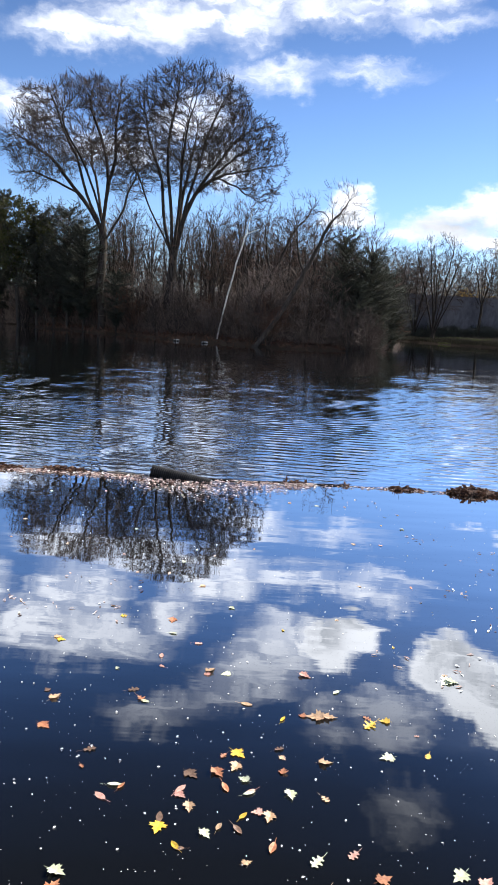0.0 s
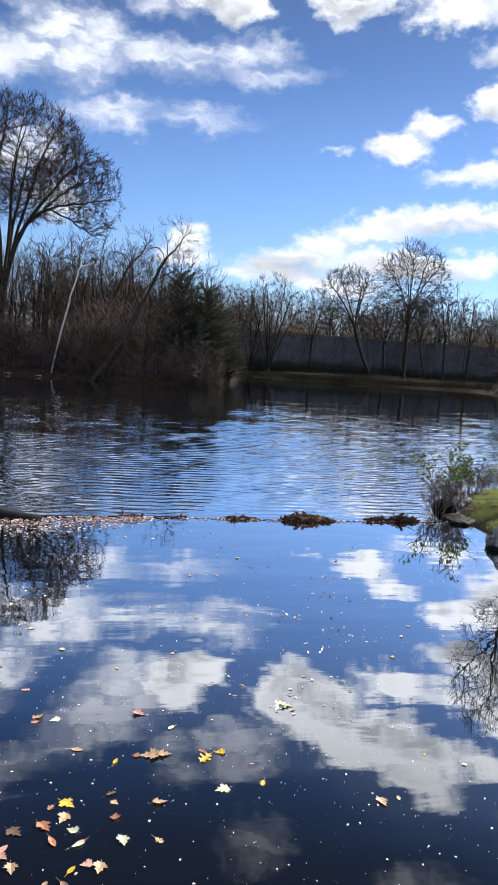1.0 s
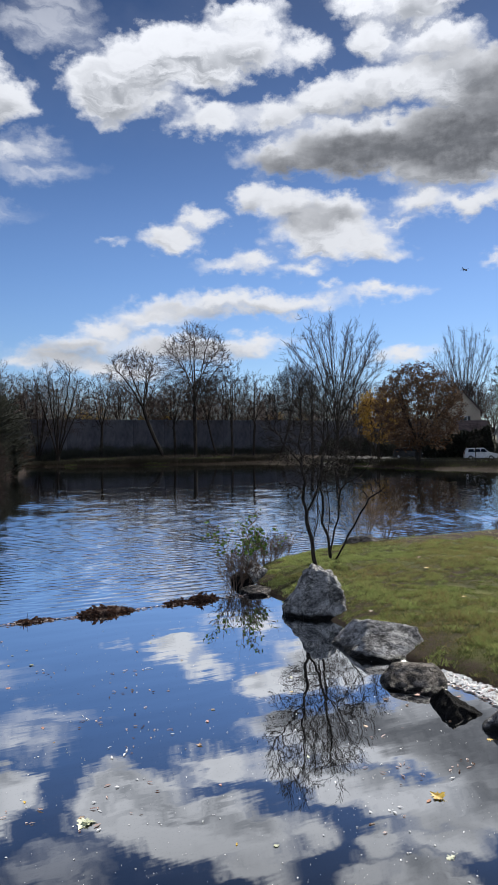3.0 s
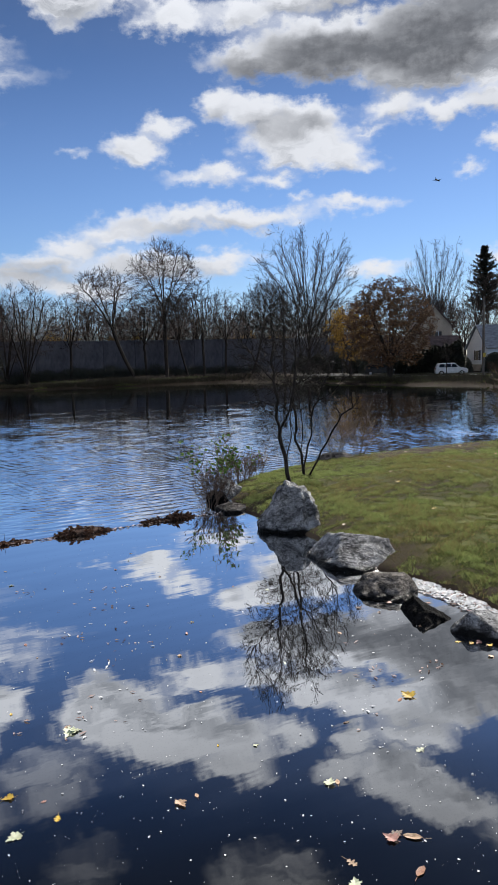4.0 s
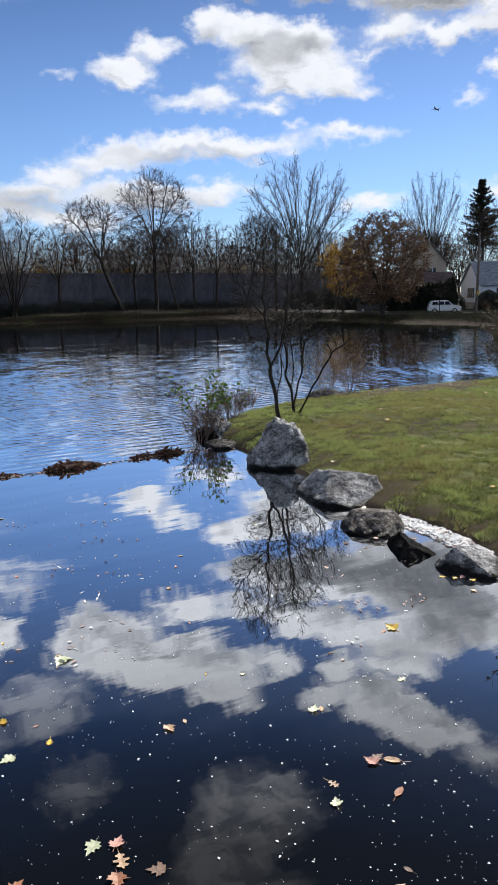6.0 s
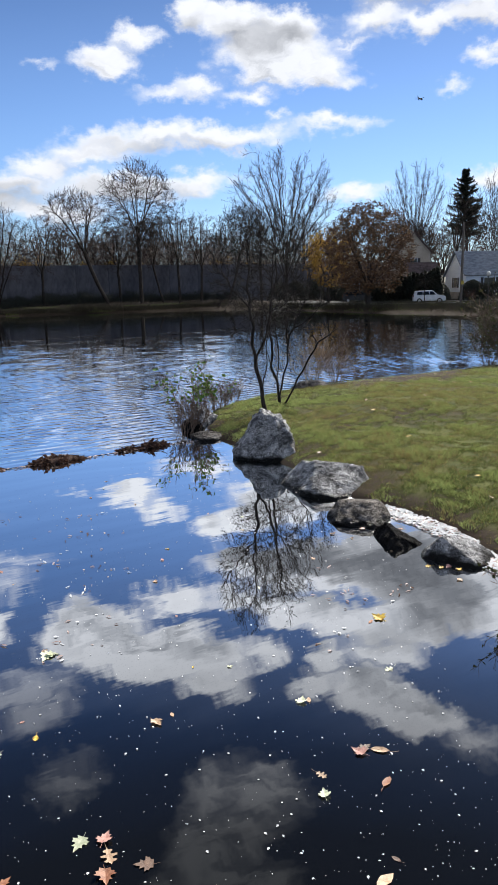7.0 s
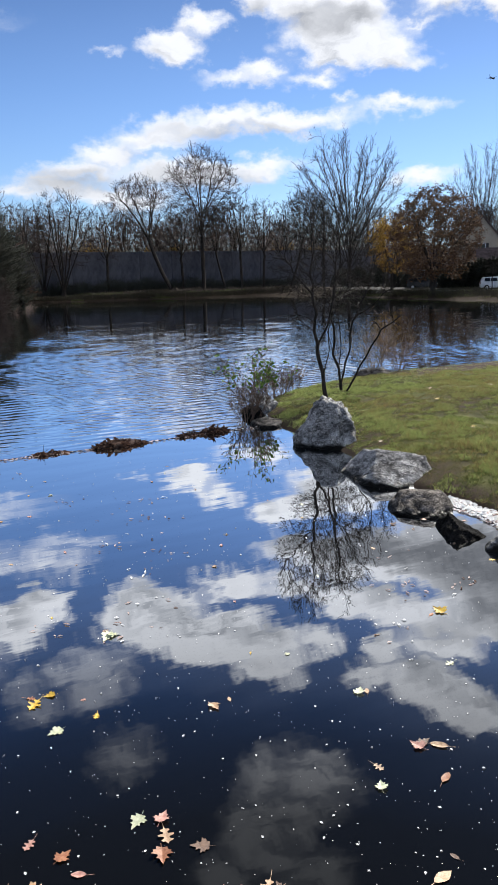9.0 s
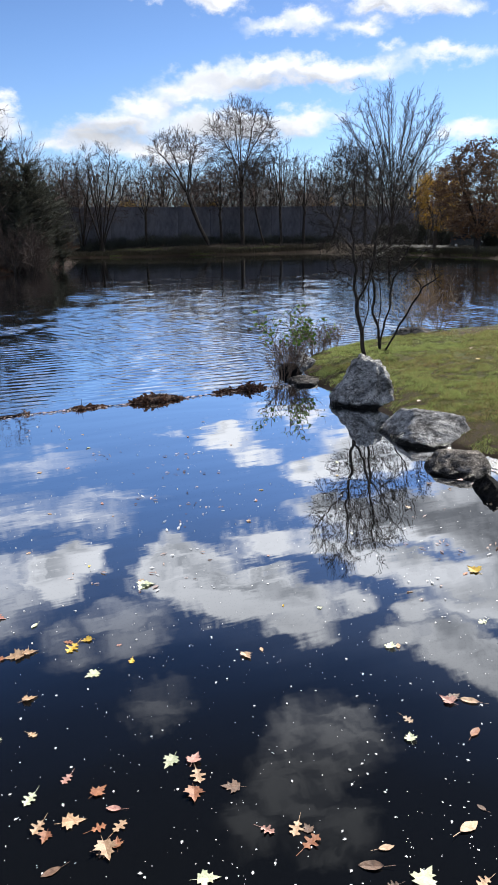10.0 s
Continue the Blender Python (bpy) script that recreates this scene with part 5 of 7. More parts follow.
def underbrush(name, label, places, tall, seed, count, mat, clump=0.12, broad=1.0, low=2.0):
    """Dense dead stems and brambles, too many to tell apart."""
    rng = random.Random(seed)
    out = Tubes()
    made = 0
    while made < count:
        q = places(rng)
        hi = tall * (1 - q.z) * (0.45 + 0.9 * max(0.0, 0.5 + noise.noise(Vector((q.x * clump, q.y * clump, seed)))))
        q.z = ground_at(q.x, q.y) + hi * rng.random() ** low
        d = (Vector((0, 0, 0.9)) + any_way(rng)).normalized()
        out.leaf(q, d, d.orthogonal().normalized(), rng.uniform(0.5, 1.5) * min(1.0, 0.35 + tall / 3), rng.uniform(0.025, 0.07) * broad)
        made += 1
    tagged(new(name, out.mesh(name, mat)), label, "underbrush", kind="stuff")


def wooded_bank(rng):
    az = rng.uniform(-27, 10.4)
    base = np.interp(az, [-27, -19, -10, 0, 8, 10.4], [95, 84, 70, 62, 63.5, 74])
    return at(az, base + 1.0 + 16 * rng.random() ** 1.3, min(0.92, max(0.0, (az - 5.0) / 4.8)))


def behind_wall(rng):
    return Vector((rng.uniform(-8, 95), rng.uniform(108, 138), 0))


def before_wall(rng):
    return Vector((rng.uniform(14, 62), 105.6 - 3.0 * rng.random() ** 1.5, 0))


def far_shore(rng):
    while True:
        q = Vector((rng.uniform(14, 60), rng.uniform(90, 104), 0))
        if ground_at(q.x, q.y) > 0.05:
            return q


underbrush("underbrush", "dense brown brambles and dead stems under the bank trees", wooded_bank, 5.8, 2, 90000, THICKET)
underbrush("far_underbrush", "grey-brown brush of the woods behind the wall", behind_wall, 9.0, 6, 90000, THICKET, 0.12, 1.6, 0.8)
# Dark-leaved strip added where the wall's foot lies in shade.
underbrush("hedge_brush", "low dark brush standing in for shade at the wall foot", before_wall, 1.3, 9, 26000, NEEDLES, 0.4)
underbrush("shore_brush", "thin low brush and dead leaves on the far shore", far_shore, 0.3, 10, 5000, THICKET, 0.4)

# ---- the grass point: stones, small tree, shrubs ----
def rock(name, place, half, seed, facets, mat, label, turn=0.0, rough=0.05):
    """A stone: an ellipsoid cut by flat facets (normal and distance), then roughened."""
    bm = bmesh.new()
    bmesh.ops.create_icosphere(bm, subdivisions=5, radius=1)
    off = Vector((seed * 3.7, seed * 1.3, seed * 2.1))
    cuts = [(Vector(n).normalized(), d) for n, d in facets]
    for v in bm.verts:
        p = Vector((v.co.x * half[0], v.co.y * half[1], v.co.z * half[2]))
        for n, d in cuts:
            over = p.dot(n) - d
            if over > 0:
                p -= n * over * 0.97
        p += v.co * (abs(noise.noise(Vector((p.x * 7, p.y * 7, p.z * 4)) + off)) * rough * -0.9 + noise.noise(p * 14 + off) * rough * 0.35 + noise.noise(p * 2.2 + off) * rough + noise.noise(p * 6 + off) * rough * 0.45 + abs(noise.noise(p * 4.3 + off)) * rough * 0.9 + abs(noise.noise(Vector((p.x * 11, p.y * 11, p.z * 17)) + off)) * rough * 0.5 - rough * 0.35)
        v.co = p
    me = bpy.data.meshes.new(name)
    bm.to_mesh(me)
    bm.free()
    me.materials.append(mat)
    me.shade_smooth()
    ob = new(name, me)
    ob.matrix_world = Matrix.Translation(place) @ pose(0, 0, 0, 0, 0, turn)
    return tagged(ob, label, "rock", "boulders along the shore")


def leaning_slab(corners, thick, seed, mat, label):
    """A broken flat stone: four top corners, an even thickness, chipped edges."""
    top = [Vector(c) for c in corners]
    mid = sum(top, Vector()) / 4
    down = (top[1] - top[0]).cross(top[2] - top[0]).normalized()
    down = down if down.z < 0 else -down
    bm = bmesh.new()
    v = [bm.verts.new(c - mid) for c in top] + [bm.verts.new((c - mid) * 0.93 + down * thick) for c in top]
    for f in ((0, 1, 2, 3), (7, 6, 5, 4), (0, 4, 5, 1), (1, 5, 6, 2), (2, 6, 7, 3), (3, 7, 4, 0)):
        bm.faces.new([v[i] for i in f])
    bmesh.ops.bevel(bm, geom=bm.edges[:], offset=0.025, segments=2, affect="EDGES")
    bmesh.ops.subdivide_edges(bm, edges=bm.edges[:], cuts=4, use_grid_fill=True)
    off = Vector((seed * 3.7, 0, 0))
    for w in bm.verts:
        w.co += Vector((noise.noise(w.co * 7 + off), noise.noise(w.co * 7 + off * 2), noise.noise(w.co * 9 + off * 3))) * 0.03
    ob = part("slab_stone", bm, mat, None)
    ob.location = mid
    return tagged(ob, label, "rock", "boulders along the shore")


def stones():
    rock("boulder", (6.99, 10.72, -0.05), (0.58, 0.54, 1.1), 1, [((-0.3, -0.9, -0.3), 0.4), ((-0.84, -0.15, 0.52), 0.55), ((0.93, -0.1, 0.36), 0.53), ((0.1, 0.2, 1), 0.87), ((-0.2, -0.88, 0.42), 0.47),
         ((0.62, -0.7, 0.34), 0.52), ((-0.75, 0.3, 0.6), 0.68), ((0.5, 0.1, 0.85), 0.74), ((-0.45, -0.2, 0.87), 0.77)], ROCK, "upright grey granite boulder at the water's edge", -33, 0.085)
    rock("boulder", (6.5, 8.36, -0.1), (0.82, 0.66, 0.72), 2, [((-0.5, -0.75, -0.42), 0.42), ((0.12, -0.42, 0.9), 0.36), ((-0.62, -0.3, 0.72), 0.42), ((0.6, -0.55, 0.58), 0.47), ((0.1, 0.3, 1), 0.5),
         ((0.9, 0.1, 0.4), 0.68), ((-0.3, -0.95, -0.05), 0.5)], ROCK, "broad grey granite boulder sloping into the water", -38, 0.026)
    rock("boulder", (5.98, 7.0, -0.06), (0.42, 0.4, 0.4), 3, [((-0.4, -0.8, -0.42), 0.28), ((-0.1, -0.5, 0.86), 0.24), ((-0.7, -0.3, 0.6), 0.34), ((0.6, -0.4, 0.7), 0.32), ((0, 0.2, 1), 0.3)],
         ROCK_DARK, "low brown-grey boulder half in the water", -40, 0.026)
    rock("boulder", (5.76, 6.1, -0.07), (0.4, 0.27, 0.3), 4, [((-0.5, -0.65, 0.5), 0.16), ((0.3, 0.3, 0.9), 0.2), ((0.75, -0.3, 0.58), 0.26)], ROCK_BLACK, "small dark wet boulder in the water", -75, 0.035)
    rock("boulder", (5.98, 5.3, -0.08), (0.42, 0.34, 0.34), 5, [((-0.3, -0.75, 0.6), 0.24), ((0.35, -0.1, 0.93), 0.22), ((-0.4, -0.8, -0.4), 0.28), ((0.2, -0.3, 0.93), 0.3), ((-0.65, -0.3, 0.7), 0.34), ((0.6, -0.5, 0.62), 0.37), ((-0.2, 0.4, 0.9), 0.33)],
         ROCK, "rounded grey boulder at the grass edge", -48, 0.026)
    rock("slab_stone", (6.9, 12.85, -0.05), (0.36, 0.5, 0.22), 6, [((0, 0, 1), 0.12), ((-0.8, -0.4, 0.4), 0.3), ((0.1, -0.95, 0.2), 0.42)], ROCK_DARK, "flat stone slab at the pond edge", -28, 0.022)
    leaning_slab([(7.1, 13.86, 0.52), (7.45, 13.98, 0.44), (7.62, 13.56, 0.28), (7.22, 13.42, 0.12)], 0.11, 7, ROCK, "tilted grey slab over a hollow at the corner")
    # Black stone fills the hollow; its colour stands for the shade there.
    rock("slab_stone", (7.12, 13.85, -0.02), (0.26, 0.4, 0.28), 9, [((0, 0, 1), 0.2)], ROCK_BLACK, "black stone standing in for shade under the tilted slab", -20, 0.03)
    rock("boulder", (12.4, 16.75, 0.08), (0.6, 0.35, 0.26), 8, [((0, -0.3, 0.95), 0.28), ((-0.7, 0, 0.7), 0.4)], ROCK_DARK, "low grey boulder behind the small tree", -35, 0.04)


def small_tree():
    g = "young bare trees on the grass point"

    def young(seed, lines, shapes, count, root):
        return grow(seed, lines, shapes, count, 0.085, 0.1, 0.6, 1.2, 0.06, 0.9, 0.0024, 1.9, root, 2, 0.19, 0.2, 0.002, 0.45, 0.045, BARK_DARK, BARK_DARK)

    p = at(33.15, 15.6)
    p.z = ground_at(p.x, p.y)
    one = young(91, [arc((0, 0, -0.1), (-0.13, 0, 0.6), (-0.02, 0, 0), 8), arc((-0.13, 0, 0.6), (-0.36, 0.05, 2.3), (-0.06, 0, 0.05), 18), arc((-0.1, 0, 0.45), (0.12, 0.1, 2.4), (-0.02, 0, 0.0), 20),
                     arc((-0.19, 0, 1.3), (0.55, -0.2, 3.0), (-0.1, 0, 0.15), 18), arc((-0.36, 0, 2.3), (-1.0, 0.2, 3.1), (0, 0, 0), 10), arc((-0.36, 0, 2.3), (-0.2, 0.3, 3.7), (-0.1, 0, 0), 12),
                     arc((0.1, 0, 2.3), (0.2, -0.3, 3.8), (0, 0, 0), 14)],
                [(-0.2, 0, 3.0, 1.1, 1.0, 1.5)], 1500, 0.044)
    plant("small_bare_tree", one, p, "young dark bare tree beside the grey boulder", "tree", g)
    p = at(34.1, 17.3)
    p.z = ground_at(p.x, p.y)
    two = young(94, [arc((0, 0, -0.1), (0, 0, 0.12), (0, 0, 0), 3), arc((-0.02, 0, 0.1), (-0.2, 0, 1.3), (-0.05, 0, 0.1), 14), arc((-0.2, 0, 1.3), (-0.1, 0.1, 2.9), (-0.08, 0, 0), 16),
                     arc((0.02, 0, 0.1), (0.3, 0.05, 1.45), (-0.02, 0, -0.15), 15), arc((0.3, 0.05, 1.45), (0.95, 0.1, 2.5), (-0.1, 0, 0.05), 14), arc((0.5, 0, 1.75), (1.3, -0.2, 2.35), (-0.05, 0, 0.0), 10),
                     arc((-0.08, 0, 0.5), (-0.55, 0.1, 2.1), (0, 0, -0.1), 18), arc((0.0, 0, 0.2), (0.1, 0.2, 2.4), (-0.14, 0, 0), 24)],
                [(0.1, 0, 3.0, 1.35, 1.1, 1.5)], 1500, 0.04)
    plant("small_bare_tree", two, p, "young many-stemmed dark bare tree on the grass", "tree", g)
    low = grow(17, [arc((0.05, 0, -0.1), (0.7, -0.2, 1.05), (0.02, 0, -0.12), 14), arc((0.7, -0.2, 1.05), (1.5, -0.3, 1.7), (-0.05, 0, 0.1), 11)],
               [(1.1, -0.2, 1.6, 0.5, 0.4, 0.4)], 60, 0.09, 0.13, 0.7, 0.7, 0.06, 0.7, 0.004, 2.2, 0.024, 2, 0.17, 0.25, 0.002, 0.4, 0.04, BARK_DARK, BARK_DARK)
    plant("small_bare_tree", low, p + Vector((0.02, 0.02, 0)), "dark bare stem leaning low over the grass", "tree", g)


def near_shrubs():
    sh = [(6, 0.2, 30, 0.55), (4, 0.2, 34, 0.55)]

    def leafy(seed, n, tall, size, mat, count, lo, stem=DRY_STEM):
        rng = random.Random(seed)
        wood, leaves = (Tubes(), Tubes()), Tubes()
        spec = dict(kids=sh, wobble=0.1, lift=0.04, twig=0.003, thin=0.6, leaf=None)
        for _ in range(n):
            t = rng.uniform(0, 6.28)
            foot = Vector((math.cos(t), math.sin(t), 0)) * rng.uniform(0, 0.22)
            d = Vector((math.cos(t) * rng.uniform(0.1, 0.75), math.sin(t) * rng.uniform(0.1, 0.75), 1)).normalized()
            branch_out(rng, wood, None, foot, d, tall * rng.uniform(0.55, 1.0), 0.008, 0, spec)
        tips = [v for v in wood[0].v + wood[1].v if v.z > tall * lo]
        for _ in range(count if tips else 0):
            q = tips[rng.randrange(len(tips))]
            a = (any_way(rng) + Vector((0, 0, 0.4))).normalized()
            leaves.leaf(q, a, a.orthogonal().normalized(), size * rng.uniform(0.6, 1.2), size * 0.75)
        stems = Tubes()
        stems.v, stems.f = wood[0].v + wood[1].v, wood[0].f + [tuple(i + len(wood[0].v) for i in f) for f in wood[1].f]
        return [("branchwork", stems.mesh("branchwork", stem)), ("leaves", leaves.mesh("leaves", mat))]

    def put(name, me, x, y, label, turn=0, scale=1.0, group="shrubs on the grass point"):
        plant(name, me, Vector((x, y, max(ground_at(x, y), 0.0) - 0.02)), label, "shrub", group, scale, turn)

    dry = leafy(3, 13, 0.75, 0.03, BROWN_LEAF, 220, 0.4)
    put("leafy_shrub", leafy(1, 9, 1.3, 0.1, GREEN, 260, 0.5), 7.2, 13.9, "shrub with a few fresh green leaves on bare stems")
    put("dry_shrub", dry, 6.95, 13.55, "tangle of dry reddish-brown stems at the corner stone", 40, 0.9)
    put("dry_shrub", dry, 6.7, 13.4, "tangle of dry reddish-brown stems at the corner stone", 250, 0.75)
    put("dry_shrub", dry, 7.5, 14.75, "tangle of dry reddish-brown stems at the corner stone", 170, 0.75)
    put("leafy_shrub", leafy(5, 5, 1.0, 0.09, GREEN, 60, 0.5), 8.2, 15.1, "small green-leaved shrub at the water's edge")
    for i, (x, y) in enumerate(((8.5, 15.3), (8.9, 15.7), (9.4, 16.0))):
        put("dry_shrub", dry, x, y, "low dry brown weeds with seed heads", 70 * i, 0.8)
    pale = leafy(7, 20, 1.3, 0.045, OCHRE, 110, 0.45, PALE_STEM)
    put("pale_twig_shrub", pale, 12.9, 17.3, "pale twiggy shrub with a few yellow leaves", 0, 1.05)
    put("pale_twig_shrub", pale, 13.6, 17.2, "pale twiggy shrub with a few yellow leaves", 100, 0.9)
    big = leafy(9, 22, 1.9, 0.09, OLIVE, 900, 0.2)
    put("olive_shrub", big, 20.6, 17.4, "broad shrub with dull olive leaves on the shore", 0, 1.05)
    put("olive_shrub", big, 22.0, 17.6, "broad shrub with dull olive leaves on the shore", 120, 1.2)
    for i, x in enumerate((14.6, 15.5, 16.6, 17.4, 18.3, 19.2)):
        put("dry_shrub", dry, x, 17.35, "low dry brown weeds on the shoreline", 60 * i, 0.45)
    put("leafy_shrub", leafy(11, 6, 0.7, 0.06, OLIVE, 90, 0.3), 5.55, 4.05, "small dark shrub overhanging the water", 0, 0.9)


def grass():
    rng = np.random.default_rng(4)
    n = 1500000
    xy = np.column_stack([rng.uniform(6.2, 25, n), rng.uniform(3.2, 17.6, n)])
    far = np.hypot(xy[:, 0], xy[:, 1])
    keep = rng.random(n) < np.clip(1.3 - far / 24, 0.22, 0.9)
    xy = xy[keep]
    d = shore_distance(xy)
    # Worn patches of a metre or so, and hand-sized tufts.
    worn = patches(xy, 1.4, 1) + 0.55 * patches(xy, 0.45, 2) + rng.normal(0, 0.12, len(xy))
    front = np.clip((12.5 - xy[:, 1]) / 7, 0, 1)
    beach = np.clip((xy[:, 1] - 11.9 - 0.2 * xy[:, 0] - 0.45 * patches(xy, 1.2, 7)) / 0.7, 0, 1) * np.clip((xy[:, 0] - 11.8) / 1.2, 0, 1)
    open_soil = np.clip((worn - 0.85 + 0.35 * front) * 1.5, 0, 0.6)
    keep = (d > 0.04) & (rng.random(len(xy)) < (1 - open_soil) * (1 - 0.9 * beach)) & (rng.random(len(xy)) < np.clip(0.15 + d / 0.5, 0, 1))
    xy, worn, front, d = xy[keep], worn[keep], front[keep], d[keep]
    z = ground_height(xy)
    dry = rng.random(len(xy)) < np.clip(0.2 + 0.45 * worn + 0.3 * front, 0.05, 0.85)
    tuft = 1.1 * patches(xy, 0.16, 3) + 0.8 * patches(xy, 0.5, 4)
    # Darker blades grow likelier where tufts are low and towards the near end.
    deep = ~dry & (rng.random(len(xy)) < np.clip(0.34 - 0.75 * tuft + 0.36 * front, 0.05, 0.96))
    for name, sel, mat, label in (("grass", ~dry & ~deep, GRASS, "short bright green lawn grass on the bank"), ("deep_grass", deep, GRASS_DEEP, "darker lawn blades, more between tufts and at the near end"),
                                  ("dry_grass", dry, GRASS_DRY, "dry yellowed blades in the lawn")):
        p = np.column_stack([xy[sel], z[sel] - 0.004])
        n = len(p)
        t, tall = rng.uniform(0, 6.28, n), rng.uniform(0.015, 0.042, n) * np.clip(1.05 + 0.95 * tuft[sel], 0.4, 2.4)
        lean = rng.uniform(0, 6.28, n)
        w = rng.uniform(0.004, 0.0085, n)
        side = np.column_stack([np.cos(t) * w, np.sin(t) * w, 0 * t])
        tip = p + np.column_stack([np.cos(lean) * tall * 0.8, np.sin(lean) * tall * 0.8, tall])
        v = np.stack([p - side, p + side, tip], 1).reshape(-1, 3)
        me = bpy.data.meshes.new(name)
        me.vertices.add(len(v)), me.loops.add(len(v)), me.polygons.add(n)
        me.vertices.foreach_set("co", v.ravel()), me.loops.foreach_set("vertex_index", np.arange(len(v)))
        me.polygons.foreach_set("loop_start", np.arange(0, len(v), 3))
        me.update(calc_edges=True)
        me.materials.append(mat)
        tagged(new(name, me), label, "grass", kind="stuff")


stones()
small_tree()
near_shrubs()
grass()


# ---- the floating line, pipe and debris ----
def line_y(x):
    return 12.58 + 0.015 * x + 0.04 * math.sin(x * 1.3)


def floating_line():
    bm_v = Tubes()
    pts = [Vector((x * 0.3, line_y(x * 0.3), 0.008 + 0.008 * math.sin(x * 1.9))) for x in range(-24, 26)]
    bm_v.tube(pts, [0.016 if -1.2 < p.x < 1.4 else 0.006 for p in pts], 6)
    hose = new("floating_hose", bm_v.mesh("floating_hose", PLASTIC_BLACK, True))
    tagged(hose, "thin black hose floating across the pond", "hose")

    pipe = thing("drain_pipe", (-1.95, line_y(-1.9), 0.1), "black corrugated plastic drain pipe sinking into the water", "pipe", turn=-6)
    body, inner = Tubes(), Tubes()
    way = Vector((1, -0.06, -0.155)).normalized()
    pts, rad = [], []
    for i in range(120):
        pts.append(way * (i * 0.009)), rad.append((0.118, 0.118, 0.106, 0.106)[i % 4])
    body.tube(pts, rad, 20)
    inner.tube([way * (i * 0.2) for i in range(6)], [0.098] * 6, 20)
    part("pipe_wall", body.mesh("pipe_wall", PLASTIC_BLACK), None, pipe)
    part("pipe_lining", inner.mesh("pipe_lining", PLASTIC_BLACK), None, pipe)
    rim = Tubes()
    rim.tube([Vector((0, 0, 0)), way * 0.02], [0.119, 0.119], 20)
    rim.tube([way * 0.001, way * 0.0011], [0.118, 0.097], 20)
    part("pipe_rim", rim.mesh("pipe_rim", PLASTIC_BLACK), None, pipe)

    rng = random.Random(12)
    log = Tubes()
    limb(rng, log, Vector((-2.75, line_y(-2.75) - 0.02, 0.015)), Vector((1, -0.03, 0)), 0.72, 0.035, 0.022, 6, 8, 0.04, 0)
    tagged(new("floating_log", log.mesh("floating_log", WOOD_POLE, True)), "pale barkless log floating at the debris line", "log")


def debris_clump(x, y, half, high, count, seed, label):
    """A low heap of wet twigs and leaves."""
    rng = random.Random(seed)
    ob = thing("debris_clump", (x, y, 0), label, "debris", "debris along the floating line")
    sticks, bits = Tubes(), Tubes()
    for _ in range(count):
        r, t = math.sqrt(rng.random()), rng.uniform(0, 6.28)
        px, py = math.cos(t) * r * half, math.sin(t) * r * half * 0.35
        top = high * (1 - r * r) * (0.75 + 0.5 * noise.noise(Vector((px * 4, py * 4, seed))))
        p = Vector((px, py, rng.uniform(0, max(top, 0.01))))
        d = Vector((rng.uniform(-1, 1), rng.uniform(-0.6, 0.6), rng.uniform(-0.25, 0.3))).normalized()
        if rng.random() < 0.2:
            limb(rng, sticks, p, d, rng.uniform(0.05, 0.17), rng.uniform(0.003, 0.007), 0.002, 2, 3, 0.15, 0)
        else:
            bits.leaf(p, d, any_way(rng).cross(d).normalized(), rng.uniform(0.05, 0.12), rng.uniform(0.03, 0.065))
    bm = bmesh.new()
    bmesh.ops.create_icosphere(bm, subdivisions=3, radius=1)
    for v in bm.verts:
        c = v.co
        v.co = Vector((c.x * half * 0.92, c.y * half * 0.32, c.z * high * 0.6 * (1 + 0.4 * noise.noise(c * 3 + Vector((seed, 0, 0)))) - 0.01))
    part("mulch", bm, MULCH, ob, smooth=True)
    part("twig_tangle", sticks.mesh("twig_tangle", BARK_DARK), None, ob)
    part("wet_leaves", bits.mesh("wet_leaves", BROWN_LEAF), None, ob)


MULCH = material("wet_leaf_mulch", (0.025, 0.016, 0.013), (0.11, 0.065, 0.05), 14, 0.8, 1.0, 0.02, 5)
floating_line()
for x, half, high, count, seed, label in ((3.75, 0.5, 0.17, 800, 1, "dark heap of wet twigs and leaves on the floating line"), (5.68, 0.32, 0.14, 450, 2, "small dark heap of wet twigs on the floating line"),
                                          (5.15, 0.24, 0.07, 200, 3, "low mat of wet twigs on the floating line"), (2.5, 0.3, 0.06, 160, 4, "low mat of wet twigs on the floating line"),
                                          (1.45, 0.1, 0.05, 40, 5, "few wet twigs caught on the floating line"), (-3.5, 0.4, 0.09, 300, 6, "low mat of brown leaves on the floating line"),
                                          (-4.6, 0.4, 0.07, 250, 7, "low mat of brown leaves on the floating line"), (0.6, 0.22, 0.04, 90, 8, "few wet leaves caught on the floating line")):
    debris_clump(x, line_y(x) + 0.02, half, high, count, seed, label)


